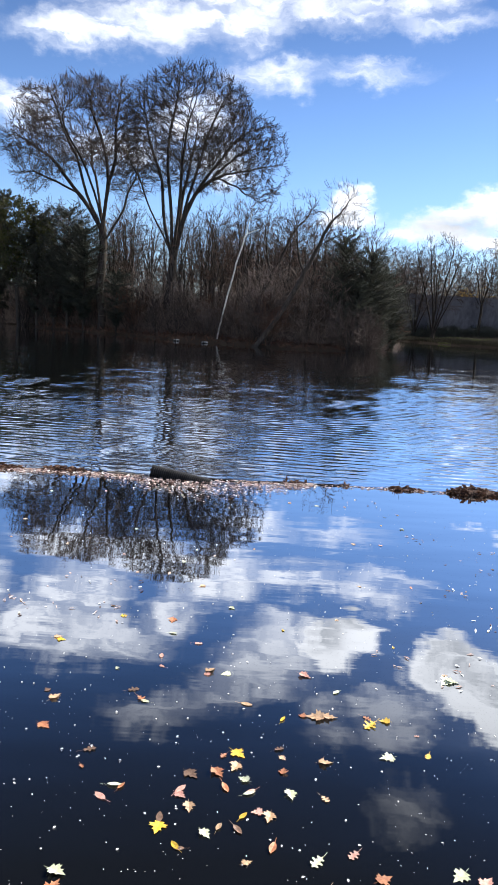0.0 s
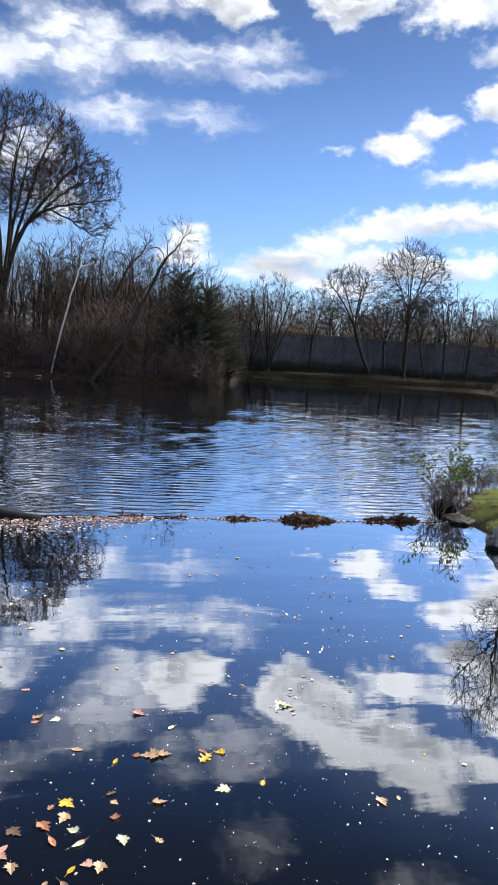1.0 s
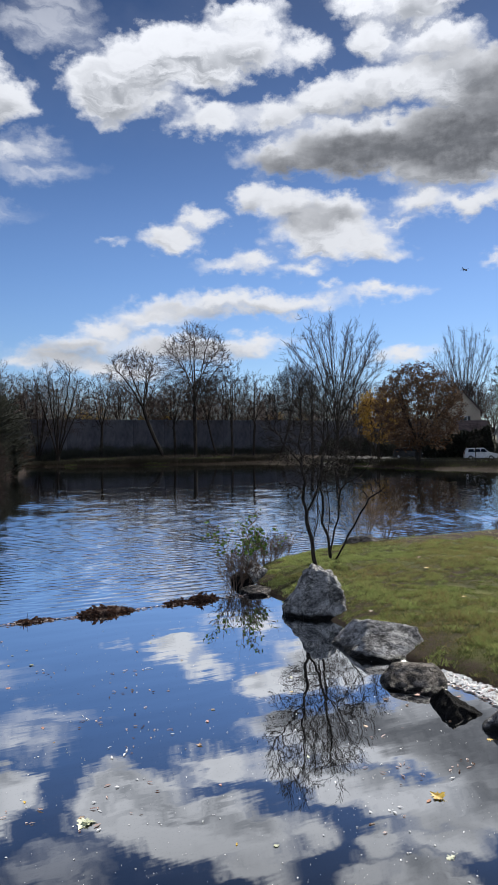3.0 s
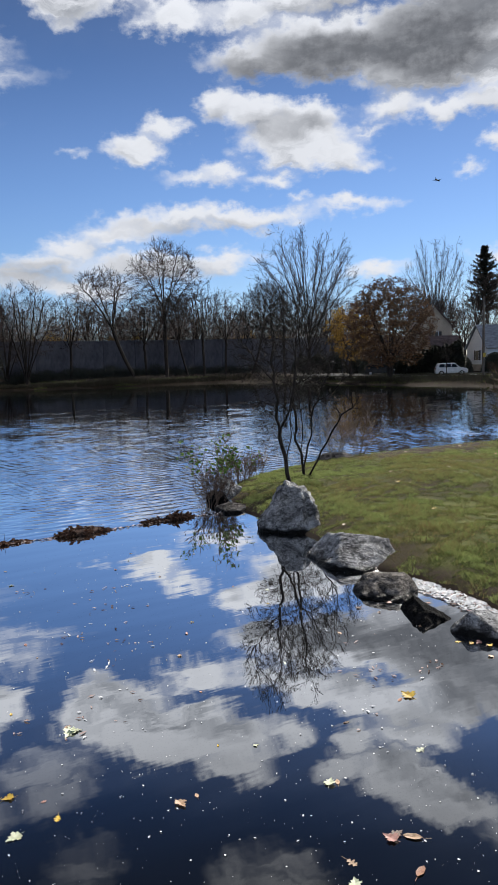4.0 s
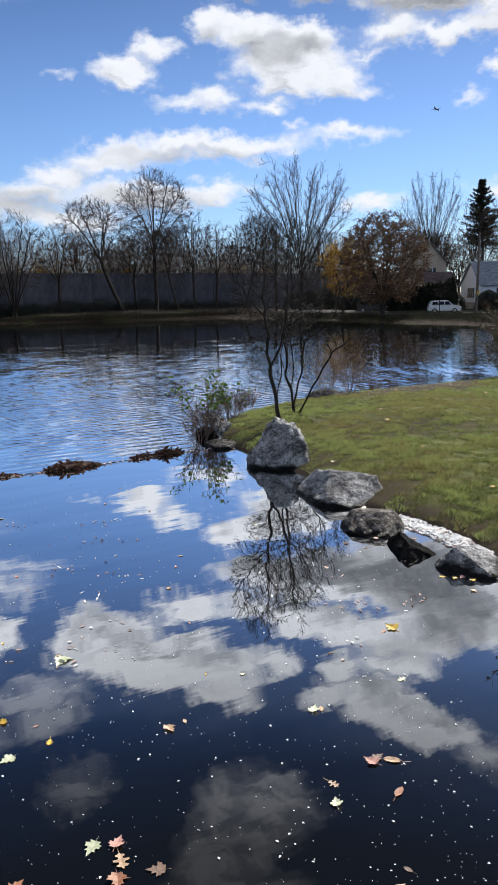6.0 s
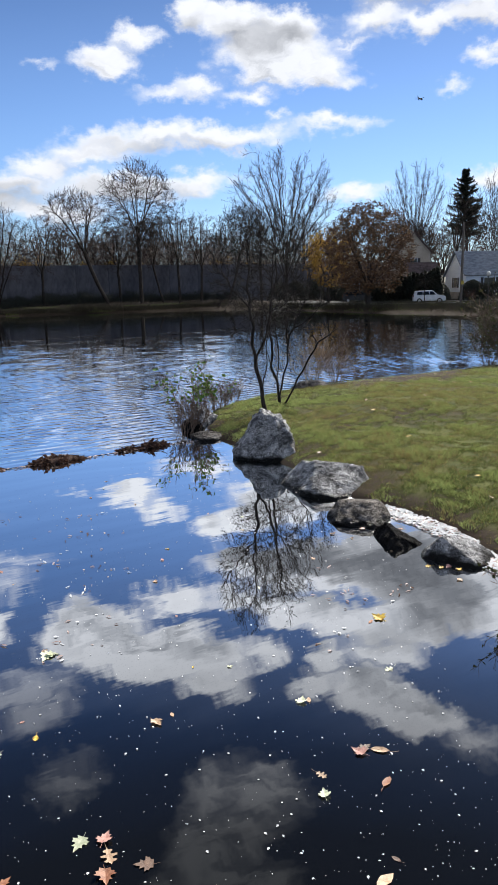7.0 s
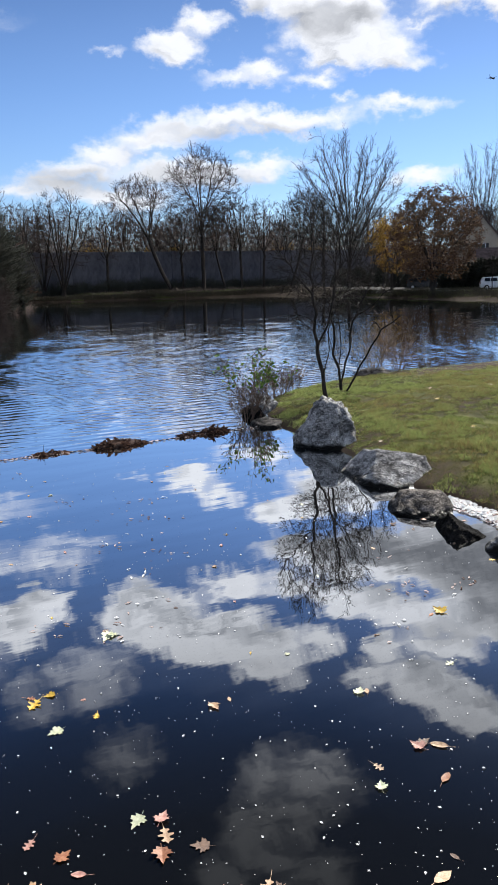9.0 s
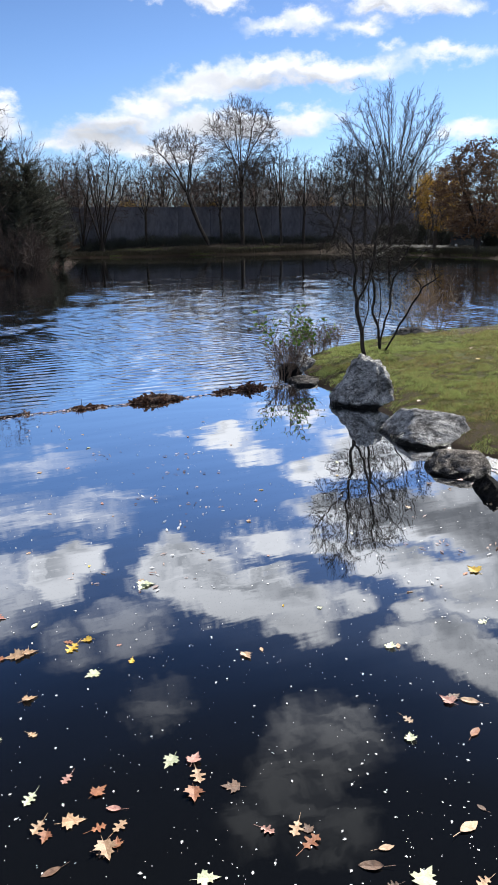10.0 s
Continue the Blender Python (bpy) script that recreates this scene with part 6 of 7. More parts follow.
def leaf_mat():
    """Brown leaf scraps and foam gathered against the line."""
    rng = random.Random(31)
    bits, pale, glint_scum = Tubes(), Tubes(), Tubes()
    for n in range(3800):
        x = rng.uniform(-6.5, 0.9) if n % 9 else rng.uniform(0.5, 7)
        spread = 0.46 * math.exp(-((x + 0.95) / 1.25) ** 2) + (0.12 if x < 0.8 else 0.04)
        y = line_y(x) - abs(rng.gauss(0, spread)) - 0.02
        t = rng.uniform(0, 6.28)
        d = Vector((math.cos(t), math.sin(t), rng.uniform(-0.05, 0.2)))
        out = pale if rng.random() < 0.6 else glint_scum if rng.random() < 0.35 else bits
        out.leaf(Vector((x, y, 0.004 + rng.random() * 0.012)), d, Vector((-d.y, d.x, 0)), rng.uniform(0.025, 0.075), rng.uniform(0.015, 0.045))
    # Loose scraps in the shallows; the white ones add to the painted glint.
    for _ in range(5200):
        x, y = rng.uniform(5.75, 6.7), rng.uniform(4.6, 7.5)
        if -0.28 < ground_at(x, y) < 0.02:
            t = rng.uniform(0, 6.28)
            d = Vector((math.cos(t), math.sin(t), rng.uniform(0, 0.2)))
            (glint_scum if rng.random() < 0.7 else pale if rng.random() < 0.7 else bits).leaf(Vector((x, y, 0.004 + rng.random() * 0.01)), d, Vector((-d.y, d.x, 0)), rng.uniform(0.02, 0.075), rng.uniform(0.015, 0.05))
    # White plates stand in for the sky's glint on the shallows, mixed with foam.
    gx, gy = np.meshgrid(np.arange(5.7, 6.75, 0.035), np.arange(4.5, 7.5, 0.035))
    for x, y in zip(gx.ravel(), gy.ravel()):
        x, y = x + rng.uniform(-0.012, 0.012), y + rng.uniform(-0.012, 0.012)
        if -0.22 < ground_at(x, y) < 0.03 and noise.noise(Vector((x * 5, y * 5, 3))) > -0.28 and rng.random() < 0.9:
            t = rng.uniform(0, 6.28)
            d = Vector((math.cos(t), math.sin(t), rng.uniform(-0.03, 0.03)))
            glint_scum.leaf(Vector((x, y, 0.007 + rng.random() * 0.005)) - d * 0.03, d, Vector((-d.y, d.x, 0)), rng.uniform(0.06, 0.11), rng.uniform(0.05, 0.09))
    # Small drifts of pale leaf shreds on the still water.
    for cx, cy in ((2.1, 9.7), (2.55, 8.55), (2.65, 7.95), (2.2, 7.75), (2.5, 7.25), (2.75, 7.2), (2.2, 6.8), (3.1, 9.25), (3.0, 8.4), (1.0, 6.05), (1.6, 5.7), (2.0, 6.05), (1.7, 11.5),
                   (-2.5, 6.9), (-2.2, 6.6), (-1.55, 6.7), (-1.4, 7.3), (-2.1, 7.55), (4.6, 5.9), (4.3, 5.2), (3.6, 4.6), (4.9, 5.0)):
        for _ in range(rng.randrange(5, 13)):
            t = rng.uniform(0, 6.28)
            d = Vector((math.cos(t), math.sin(t), rng.uniform(0, 0.15)))
            q = Vector((cx + rng.gauss(0, 0.16), cy + rng.gauss(0, 0.12), 0.004))
            out = rng.choice((pale, pale, glint_scum, bits))
            out.leaf(q, d, Vector((-d.y, d.x, 0)), rng.uniform(0.02, 0.085), rng.uniform(0.008, 0.03))
    tagged(new("leaf_scraps", bits.mesh("leaf_scraps", BROWN_LEAF)), "brown leaf scraps drifted against the floating line", "leaves", kind="stuff")
    tagged(new("foam_scum", glint_scum.mesh("foam_scum", FOAM)), "white plates for the sky glint on the shallows, with foam scraps", "foam", kind="stuff")
    tagged(new("pale_scraps", pale.mesh("pale_scraps", PALE_SCRAP)), "pale tan scraps and foam against the floating line", "debris", kind="stuff")


PALE_SCRAP = foliage("pale_scraps", (0.38, 0.26, 0.23), (0.68, 0.54, 0.5), 0.1)
leaf_mat()


# ---- leaves and specks on the still water ----
def leaf_outline(kind):
    """Half outlines of a maple, an oak and an oval leaf, along y from stem to tip."""
    if kind == "maple":
        half = [(0.0, 0.0), (0.16, -0.06), (0.3, -0.1), (0.26, 0.06), (0.52, 0.14), (0.42, 0.24), (0.5, 0.36), (0.27, 0.36), (0.22, 0.46), (0.3, 0.62), (0.16, 0.6), (0.1, 0.78), (0, 1.0)]
    elif kind == "oak":
        half = [(0.0, 0.0), (0.05, 0.12), (0.2, 0.16), (0.22, 0.24), (0.09, 0.3), (0.12, 0.4), (0.34, 0.44), (0.36, 0.54), (0.13, 0.58), (0.12, 0.68), (0.26, 0.78), (0.2, 0.86), (0.09, 0.86), (0, 1.0)]
    else:
        half = [(0.0, 0.0), (0.12, 0.14), (0.2, 0.34), (0.22, 0.54), (0.15, 0.78), (0, 1.0)]
    return half


def leaf_mesh(kind, seed, mat, curl):
    rng = random.Random(seed)
    half = leaf_outline(kind)
    v, f = [], []
    for x, y in half:
        j = 1 + rng.uniform(-0.12, 0.12)
        for s in (-1, 0, 1):
            xx = x * s * j
            v.append((xx, y - 0.4, curl * (abs(xx) * 0.55 + (y - 0.5) ** 2 * 0.4) * (1 + 0.4 * s) + 0.02))
    for i in range(len(half) - 1):
        a = i * 3
        f += [(a, a + 1, a + 4, a + 3), (a + 1, a + 2, a + 5, a + 4)]
    k = len(v)
    v += [(-0.012, -0.4, 0.02), (0.012, -0.4, 0.02), (0.05, -0.85, 0.05), (0.03, -0.85, 0.05)]
    f.append((k, k + 1, k + 2, k + 3))
    return mesh_of("leaf", v, f, mat)


def leaf_material(name, dark, light):
    return material(name, dark, light, 3, 0.55, 0.3, 0.02, 6, 0.25)


def floating_leaves():
    tones = [leaf_material("leaf_tan", (0.32, 0.19, 0.1), (0.62, 0.42, 0.27)), leaf_material("leaf_rust", (0.22, 0.07, 0.03), (0.45, 0.2, 0.1)), leaf_material("leaf_brown", (0.08, 0.045, 0.03), (0.2, 0.12, 0.08)),
             leaf_material("leaf_yellow", (0.5, 0.27, 0.02), (0.8, 0.55, 0.06)), leaf_material("leaf_pale_green", (0.38, 0.42, 0.26), (0.66, 0.68, 0.5)), leaf_material("leaf_pink", (0.4, 0.17, 0.13), (0.62, 0.36, 0.3))]
    words = ["tan", "rust-red", "dark brown", "bright yellow", "pale green", "pinkish"]
    kinds = ["oak", "maple", "maple", "oval"]
    meshes = {(k, t, c): leaf_mesh(k, i * 7 + t + c, tones[t], (0.15, 0.45)[c]) for i, k in enumerate(("oak", "maple", "oval")) for t in range(6) for c in range(2)}
    near_start = [(-1.60, 5.08, 0), (-1.57, 4.69, 1), (-1.20, 4.44, 2), (-1.01, 3.97, 5), (-0.96, 4.09, 4), (-1.04, 5.25, 2), (-0.91, 5.09, 4), (-0.89, 5.84, 5), (-0.18, 4.49, 3), (-0.20, 4.34, 0),
                  (-0.31, 4.27, 1), (-0.14, 4.22, 4), (-0.11, 4.08, 4), (-0.14, 3.87, 3), (0.02, 3.87, 0), (0.16, 4.09, 4), (0.12, 4.33, 1), (0.09, 4.57, 2), (-0.51, 3.59, 3), (-0.63, 3.73, 3), (-0.63, 3.81, 2),
                  (-0.35, 3.70, 4), (0.04, 3.63, 1), (0.37, 4.08, 0), (0.41, 4.45, 0), (0.13, 4.95, 3), (0.29, 5.03, 1), (0.49, 5.02, 0), (0.90, 5.01, 3), (0.58, 5.40, 4), (1.58, 5.69, 4)]
    further = [(0.84, 4.55, 4), (-0.53, 4.03, 5), (-0.48, 4.24, 2), (-0.17, 3.76, 2), (-0.45, 5.64, 0), (-0.32, 5.59, 4), (0.34, 5.64, 5), (0.64, 3.44, 1), (0.29, 3.54, 4), (-1.11, 3.35, 4),
               (-0.60, 6.12, 5), (-0.85, 6.30, 4), (-1.35, 6.61, 3), (-1.81, 6.04, 3)]
    near_end = [(0.50, 3.61, 5), (0.30, 3.32, 0), (0.47, 3.28, 0), (0.57, 3.18, 1), (0.58, 3.02, 0), (0.67, 3.14, 0), (0.32, 3.01, 2), (1.17, 3.33, 0), (1.10, 3.19, 1), (1.06, 3.49, 4), (1.50, 2.76, 0),
                (1.51, 2.64, 1), (1.35, 2.81, 5), (2.28, 2.39, 0), (1.83, 2.46, 0), (1.72, 2.39, 2), (1.91, 2.24, 4), (2.14, 2.10, 0), (2.99, 3.20, 0), (2.86, 3.28, 5), (2.80, 2.95, 1), (2.43, 3.08, 4),
                (3.74, 3.95, 4), (1.90, 4.30, 0), (0.79, 4.95, 3), (2.90, 3.97, 4), (1.52, 5.67, 4), (4.27, 4.69, 3), (0.38, 5.01, 0), (0.98, 2.66, 4)]
    rng = random.Random(5)
    spots = [(x, y, t, rng.uniform(0.07, 0.105)) for x, y, t in near_start + further] + [(x, y, t, rng.uniform(0.085, 0.135)) for x, y, t in near_end]
    # Companions drifting beside them, and a scatter of small ones.
    spots += [(x + rng.gauss(0, 0.12), y + rng.gauss(0, 0.1), rng.choice((0, 0, 1, 2, 5)), rng.uniform(0.05, 0.1)) for x, y, t, _ in spots[::2]]
    for _ in range(60):
        spots.append((rng.uniform(-3.5, 5), rng.uniform(4.5, 11.5), rng.choice((0, 0, 4, 4, 2, 5, 3)), rng.uniform(0.03, 0.075)))
    for _ in range(34):
        spots.append((rng.uniform(5.3, 6.5), rng.uniform(3.6, 7.1), rng.choice((0, 5, 2, 3)), rng.uniform(0.04, 0.08)))
    for x, y, t, size in spots:
        if ground_at(x, y) > -0.02:
            continue
        k = kinds[rng.randrange(4)]
        ob = new("floating_leaf", meshes[k, t, rng.randrange(2)])
        ob.matrix_world = Matrix.Translation((x, y, 0.002)) @ pose(0, 0, 0, rng.uniform(-4, 4), rng.uniform(-4, 4), rng.uniform(0, 360)) @ Matrix.Diagonal((size, size, size, 1))
        tagged(ob, f"{words[t]} fallen {k} leaf floating on the water", "leaf", "leaves floating on the pond")
    # Leaves lying on the lawn.
    for _ in range(70):
        x, y = rng.uniform(6.8, 20), rng.uniform(4, 16.5)
        z = ground_at(x, y)
        if z < 0.1:
            continue
        t = rng.choice((0, 0, 1, 2, 3))
        ob = new("fallen_leaf", meshes[rng.choice(("oak", "maple")), t, 1])
        s = rng.uniform(0.06, 0.11)
        ob.matrix_world = Matrix.Translation((x, y, z + 0.03)) @ pose(0, 0, 0, rng.uniform(-20, 20), rng.uniform(-20, 20), rng.uniform(0, 360)) @ Matrix.Diagonal((s, s, s, 1))
        tagged(ob, f"{words[t]} fallen leaf lying on the lawn", "leaf", "leaves on the lawn")


def specks():
    """Foam and seed fluff, each a tiny raised flake."""
    rng = random.Random(77)
    out = Tubes()
    for n in range(3000):
        y = 2.0 + 9.5 * rng.random() ** 1.5
        x = rng.uniform(-1, 1) * (1.5 + y * 0.42) + y * 0.28
        if n % 9 == 0:
            x, y = x + rng.gauss(0, 0.1), y + rng.gauss(0, 0.1)
        if ground_at(x, y) > -0.03:
            continue
        t = rng.uniform(0, 6.28)
        d = Vector((math.cos(t), math.sin(t), 0.15)).normalized()
        s = rng.choice((0.003, 0.004, 0.005, 0.006, 0.008, 0.014)) * rng.uniform(0.7, 1.2)
        out.leaf(Vector((x, y, 0.002)), d, Vector((-d.y, d.x, 0)), s * 1.5, s)
    for _ in range(900):
        x, y = rng.uniform(-6, 5.5), rng.uniform(-5, 2.4)
        t = rng.uniform(0, 6.28)
        d = Vector((math.cos(t), math.sin(t), 0.15)).normalized()
        s = rng.uniform(0.004, 0.012)
        out.leaf(Vector((x, y, 0.002)), d, Vector((-d.y, d.x, 0)), s * 1.5, s)
    tagged(new("foam_specks", out.mesh("foam_specks", FOAM)), "white foam specks and seed fluff scattered on still water", "specks", kind="stuff")


floating_leaves()
specks()

# ---- across the pond: houses, cars, poles ----
def gable_house(place, turn, length, depth, eaves, ridge, wall_mat, roof_mat, label, openings_front, openings_end, chimney=None, dormers=()):
    """A gabled house; local x runs along the ridge, -y is the long front, the gable end faces -x."""
    ob = thing("house", place, label, "house", turn=turn)
    bm = bmesh.new()
    h, l = depth / 2, length
    v = [bm.verts.new(c) for c in ((0, -h, -0.6), (0, h, -0.6), (0, h, eaves), (0, 0, ridge - 0.05), (0, -h, eaves), (l, -h, -0.6), (l, h, -0.6), (l, h, eaves), (l, 0, ridge - 0.05), (l, -h, eaves))]
    for f in ((0, 1, 2, 3, 4), (5, 9, 8, 7, 6), (0, 4, 9, 5), (1, 6, 7, 2), (0, 5, 6, 1)):
        bm.faces.new([v[i] for i in f])
    wall = part("wall", bm, wall_mat, ob)
    part("foundation", boxes((-0.06, l + 0.06, -h - 0.06, h + 0.06, -0.7, 0.25)), PAVING, ob)
    slope = math.atan2(ridge - eaves, h)
    for s, n in ((-1, "front"), (1, "back")):
        bm = bmesh.new()
        run = h / math.cos(slope) + 0.35
        box(bm, -0.3, l + 0.3, 0, run, 0, 0.14)
        m = Matrix.Translation((0, 0, ridge)) @ Matrix.Rotation(-slope if s > 0 else slope + math.pi, 4, "X")
        if s < 0:
            m = Matrix.Translation((0, 0, ridge)) @ Matrix.Diagonal((1, -1, 1, 1)) @ Matrix.Rotation(-slope, 4, "X")
        bm.transform(m)
        part("roof", bm, roof_mat, ob)
    for x, z, w, t in openings_front:
        win = part("window", boxes((x - w / 2 - 0.09, x + w / 2 + 0.09, -h - 0.06, -h + 0.02, z - 0.09, z + t + 0.09)), WHITE_PAINT, ob)
        part("pane", boxes((x - w / 2, x + w / 2, -h - 0.075, -h - 0.05, z, z + t)), GLASS_DARK, win)
        for s in (-1, 1):
            part("shutter", boxes((x + s * (w / 2 + 0.3) - 0.18, x + s * (w / 2 + 0.3) + 0.18, -h - 0.07, -h + 0.01, z - 0.05, z + t + 0.05)), METAL_DARK, ob)
    for y, z, w, t in openings_end:
        win = part("window", boxes((-0.06, 0.02, y - w / 2 - 0.09, y + w / 2 + 0.09, z - 0.09, z + t + 0.09)), WHITE_PAINT, ob)
        part("pane", boxes((-0.075, -0.05, y - w / 2, y + w / 2, z, z + t)), GLASS_DARK, win)
        for s in (-1, 1):
            part("shutter", boxes((-0.07, 0.01, y + s * (w / 2 + 0.3) - 0.2, y + s * (w / 2 + 0.3) + 0.2, z - 0.05, z + t + 0.05)), METAL_DARK, ob)
    for x in dormers:
        d = part("dormer", boxes((x - 0.9, x + 0.9, -h + 0.9, -0.3, eaves + 0.3, eaves + 2.0)), wall_mat, ob)
        part("dormer_roof", boxes((x - 1.1, x + 1.1, -h + 0.7, -0.2, eaves + 2.0, eaves + 2.16)), roof_mat, d)
        part("pane", boxes((x - 0.4, x + 0.4, -h + 0.88, -h + 0.92, eaves + 0.75, eaves + 1.75)), GLASS_DARK, d)
    if chimney:
        c = part("chimney", boxes((chimney - 0.45, chimney + 0.45, -0.3, 0.5, ridge - 0.8, ridge + 1.2)), BRICK_RED, ob)
        part("chimney_cap", boxes((chimney - 0.5, chimney + 0.5, -0.35, 0.55, ridge + 1.2, ridge + 1.32)), PAVING, c)
    return ob


def car(place, turn, paint, label, glass=GLASS_DARK):
    """A boxy sport utility car along x, nose at +x."""
    ob = thing("car", place, label, "car", "parked cars", turn)
    bm = bmesh.new()
    prof = [(-2.3, 0.35), (-2.32, 0.95), (-2.2, 1.1), (-1.95, 1.68), (0.45, 1.74), (1.15, 1.12), (2.15, 1.0), (2.32, 0.75), (2.3, 0.35)]
    rings = []
    for y, inset in ((-0.92, 0.0), (0.92, 0.0)):
        rings.append([bm.verts.new((x, y * (0.84 if z > 1.2 else 1.0), z)) for x, z in prof])
    n = len(prof)
    bm.faces.new(rings[0]), bm.faces.new(rings[1][::-1])
    for i in range(n):
        j = (i + 1) % n
        bm.faces.new((rings[0][i], rings[1][i], rings[1][j], rings[0][j]))
    bmesh.ops.bevel(bm, geom=bm.edges[:], offset=0.05, segments=2, affect="EDGES")
    part("body", bm, paint, ob)
    for s in (-1, 1):
        for x0, x1 in ((-1.75, -1.0), (-0.9, -0.1), (0.0, 0.72)):
            bm = bmesh.new()
            q = [bm.verts.new(c) for c in ((x0 - 0.06, s * 0.91, 1.16), (x1 + (0.16 if x1 > 0.5 else 0), s * 0.91, 1.16), (x1 - (0.22 if x1 > 0.5 else 0), s * 0.815, 1.6), (x0 + 0.04, s * 0.815, 1.6))]
            bm.faces.new(q)
            bmesh.ops.solidify(bm, geom=bm.faces[:], thickness=0.03)
            part("side_window", bm, glass, ob)
        for x in (-1.45, 1.42):
            bm = bmesh.new()
            bmesh.ops.create_cone(bm, cap_ends=True, segments=20, radius1=0.36, radius2=0.36, depth=0.24)
            bmesh.ops.bevel(bm, geom=bm.edges[:], offset=0.03, segments=2, affect="EDGES")
            bm.transform(Matrix.Translation((x, s * 0.84, 0.36)) @ Matrix.Rotation(math.pi / 2, 4, "X"))
            wheel = part("wheel", bm, RUBBER, ob)
            bm = bmesh.new()
            bmesh.ops.create_cone(bm, cap_ends=True, segments=16, radius1=0.22, radius2=0.2, depth=0.06)
            bm.transform(Matrix.Translation((x, s * 0.96, 0.36)) @ Matrix.Rotation(math.pi / 2, 4, "X"))
            part("rim", bm, CAR_SILVER, wheel)
        part("headlight", boxes((2.22, 2.34, s * 0.7 - 0.17, s * 0.7 + 0.17, 0.72, 0.88)), LAMP_WHITE, ob)
        part("tail_light", boxes((-2.34, -2.26, s * 0.8 - 0.09, s * 0.8 + 0.09, 0.85, 1.15)), BRICK_RED, ob)
    part("windscreen", windscreen(), glass, ob)
    ob.scale = (0.88, 0.88, 0.95)
    return ob


def windscreen():
    bm = bmesh.new()
    q = [bm.verts.new(c) for c in ((1.14, -0.78, 1.17), (1.14, 0.78, 1.17), (0.5, 0.68, 1.7), (0.5, -0.68, 1.7))]
    bm.faces.new(q)
    bmesh.ops.solidify(bm, geom=bm.faces[:], thickness=-0.03)
    return bm


def street_lamp(place, tall):
    ob = thing("street_lamp", place, "black post lamp with white globe beside the road", "street lamp", "post lamps")
    t = Tubes()
    t.tube([Vector((0, 0, z)) for z in (-0.3, 0.3, 0.32, 1.0, tall - 0.3)], [0.12, 0.11, 0.07, 0.05, 0.045], 10)
    part("post", t.mesh("post", METAL_DARK, True), None, ob)
    bm = bmesh.new()
    bmesh.ops.create_uvsphere(bm, u_segments=16, v_segments=10, radius=0.24)
    bmesh.ops.scale(bm, vec=(1, 1, 1.15), verts=bm.verts)
    bmesh.ops.translate(bm, vec=(0, 0, tall), verts=bm.verts)
    part("globe", bm, LAMP_WHITE, ob, "white glass globe", True)
    bm = bmesh.new()
    bmesh.ops.create_cone(bm, cap_ends=True, segments=12, radius1=0.16, radius2=0.09, depth=0.14)
    bmesh.ops.translate(bm, vec=(0, 0, tall - 0.27), verts=bm.verts)
    part("collar", bm, METAL_DARK, ob)


def ground_place(az, far, lift=0.0):
    p = at(az, far)
    p.z = ground_at(p.x, p.y) + lift
    return p


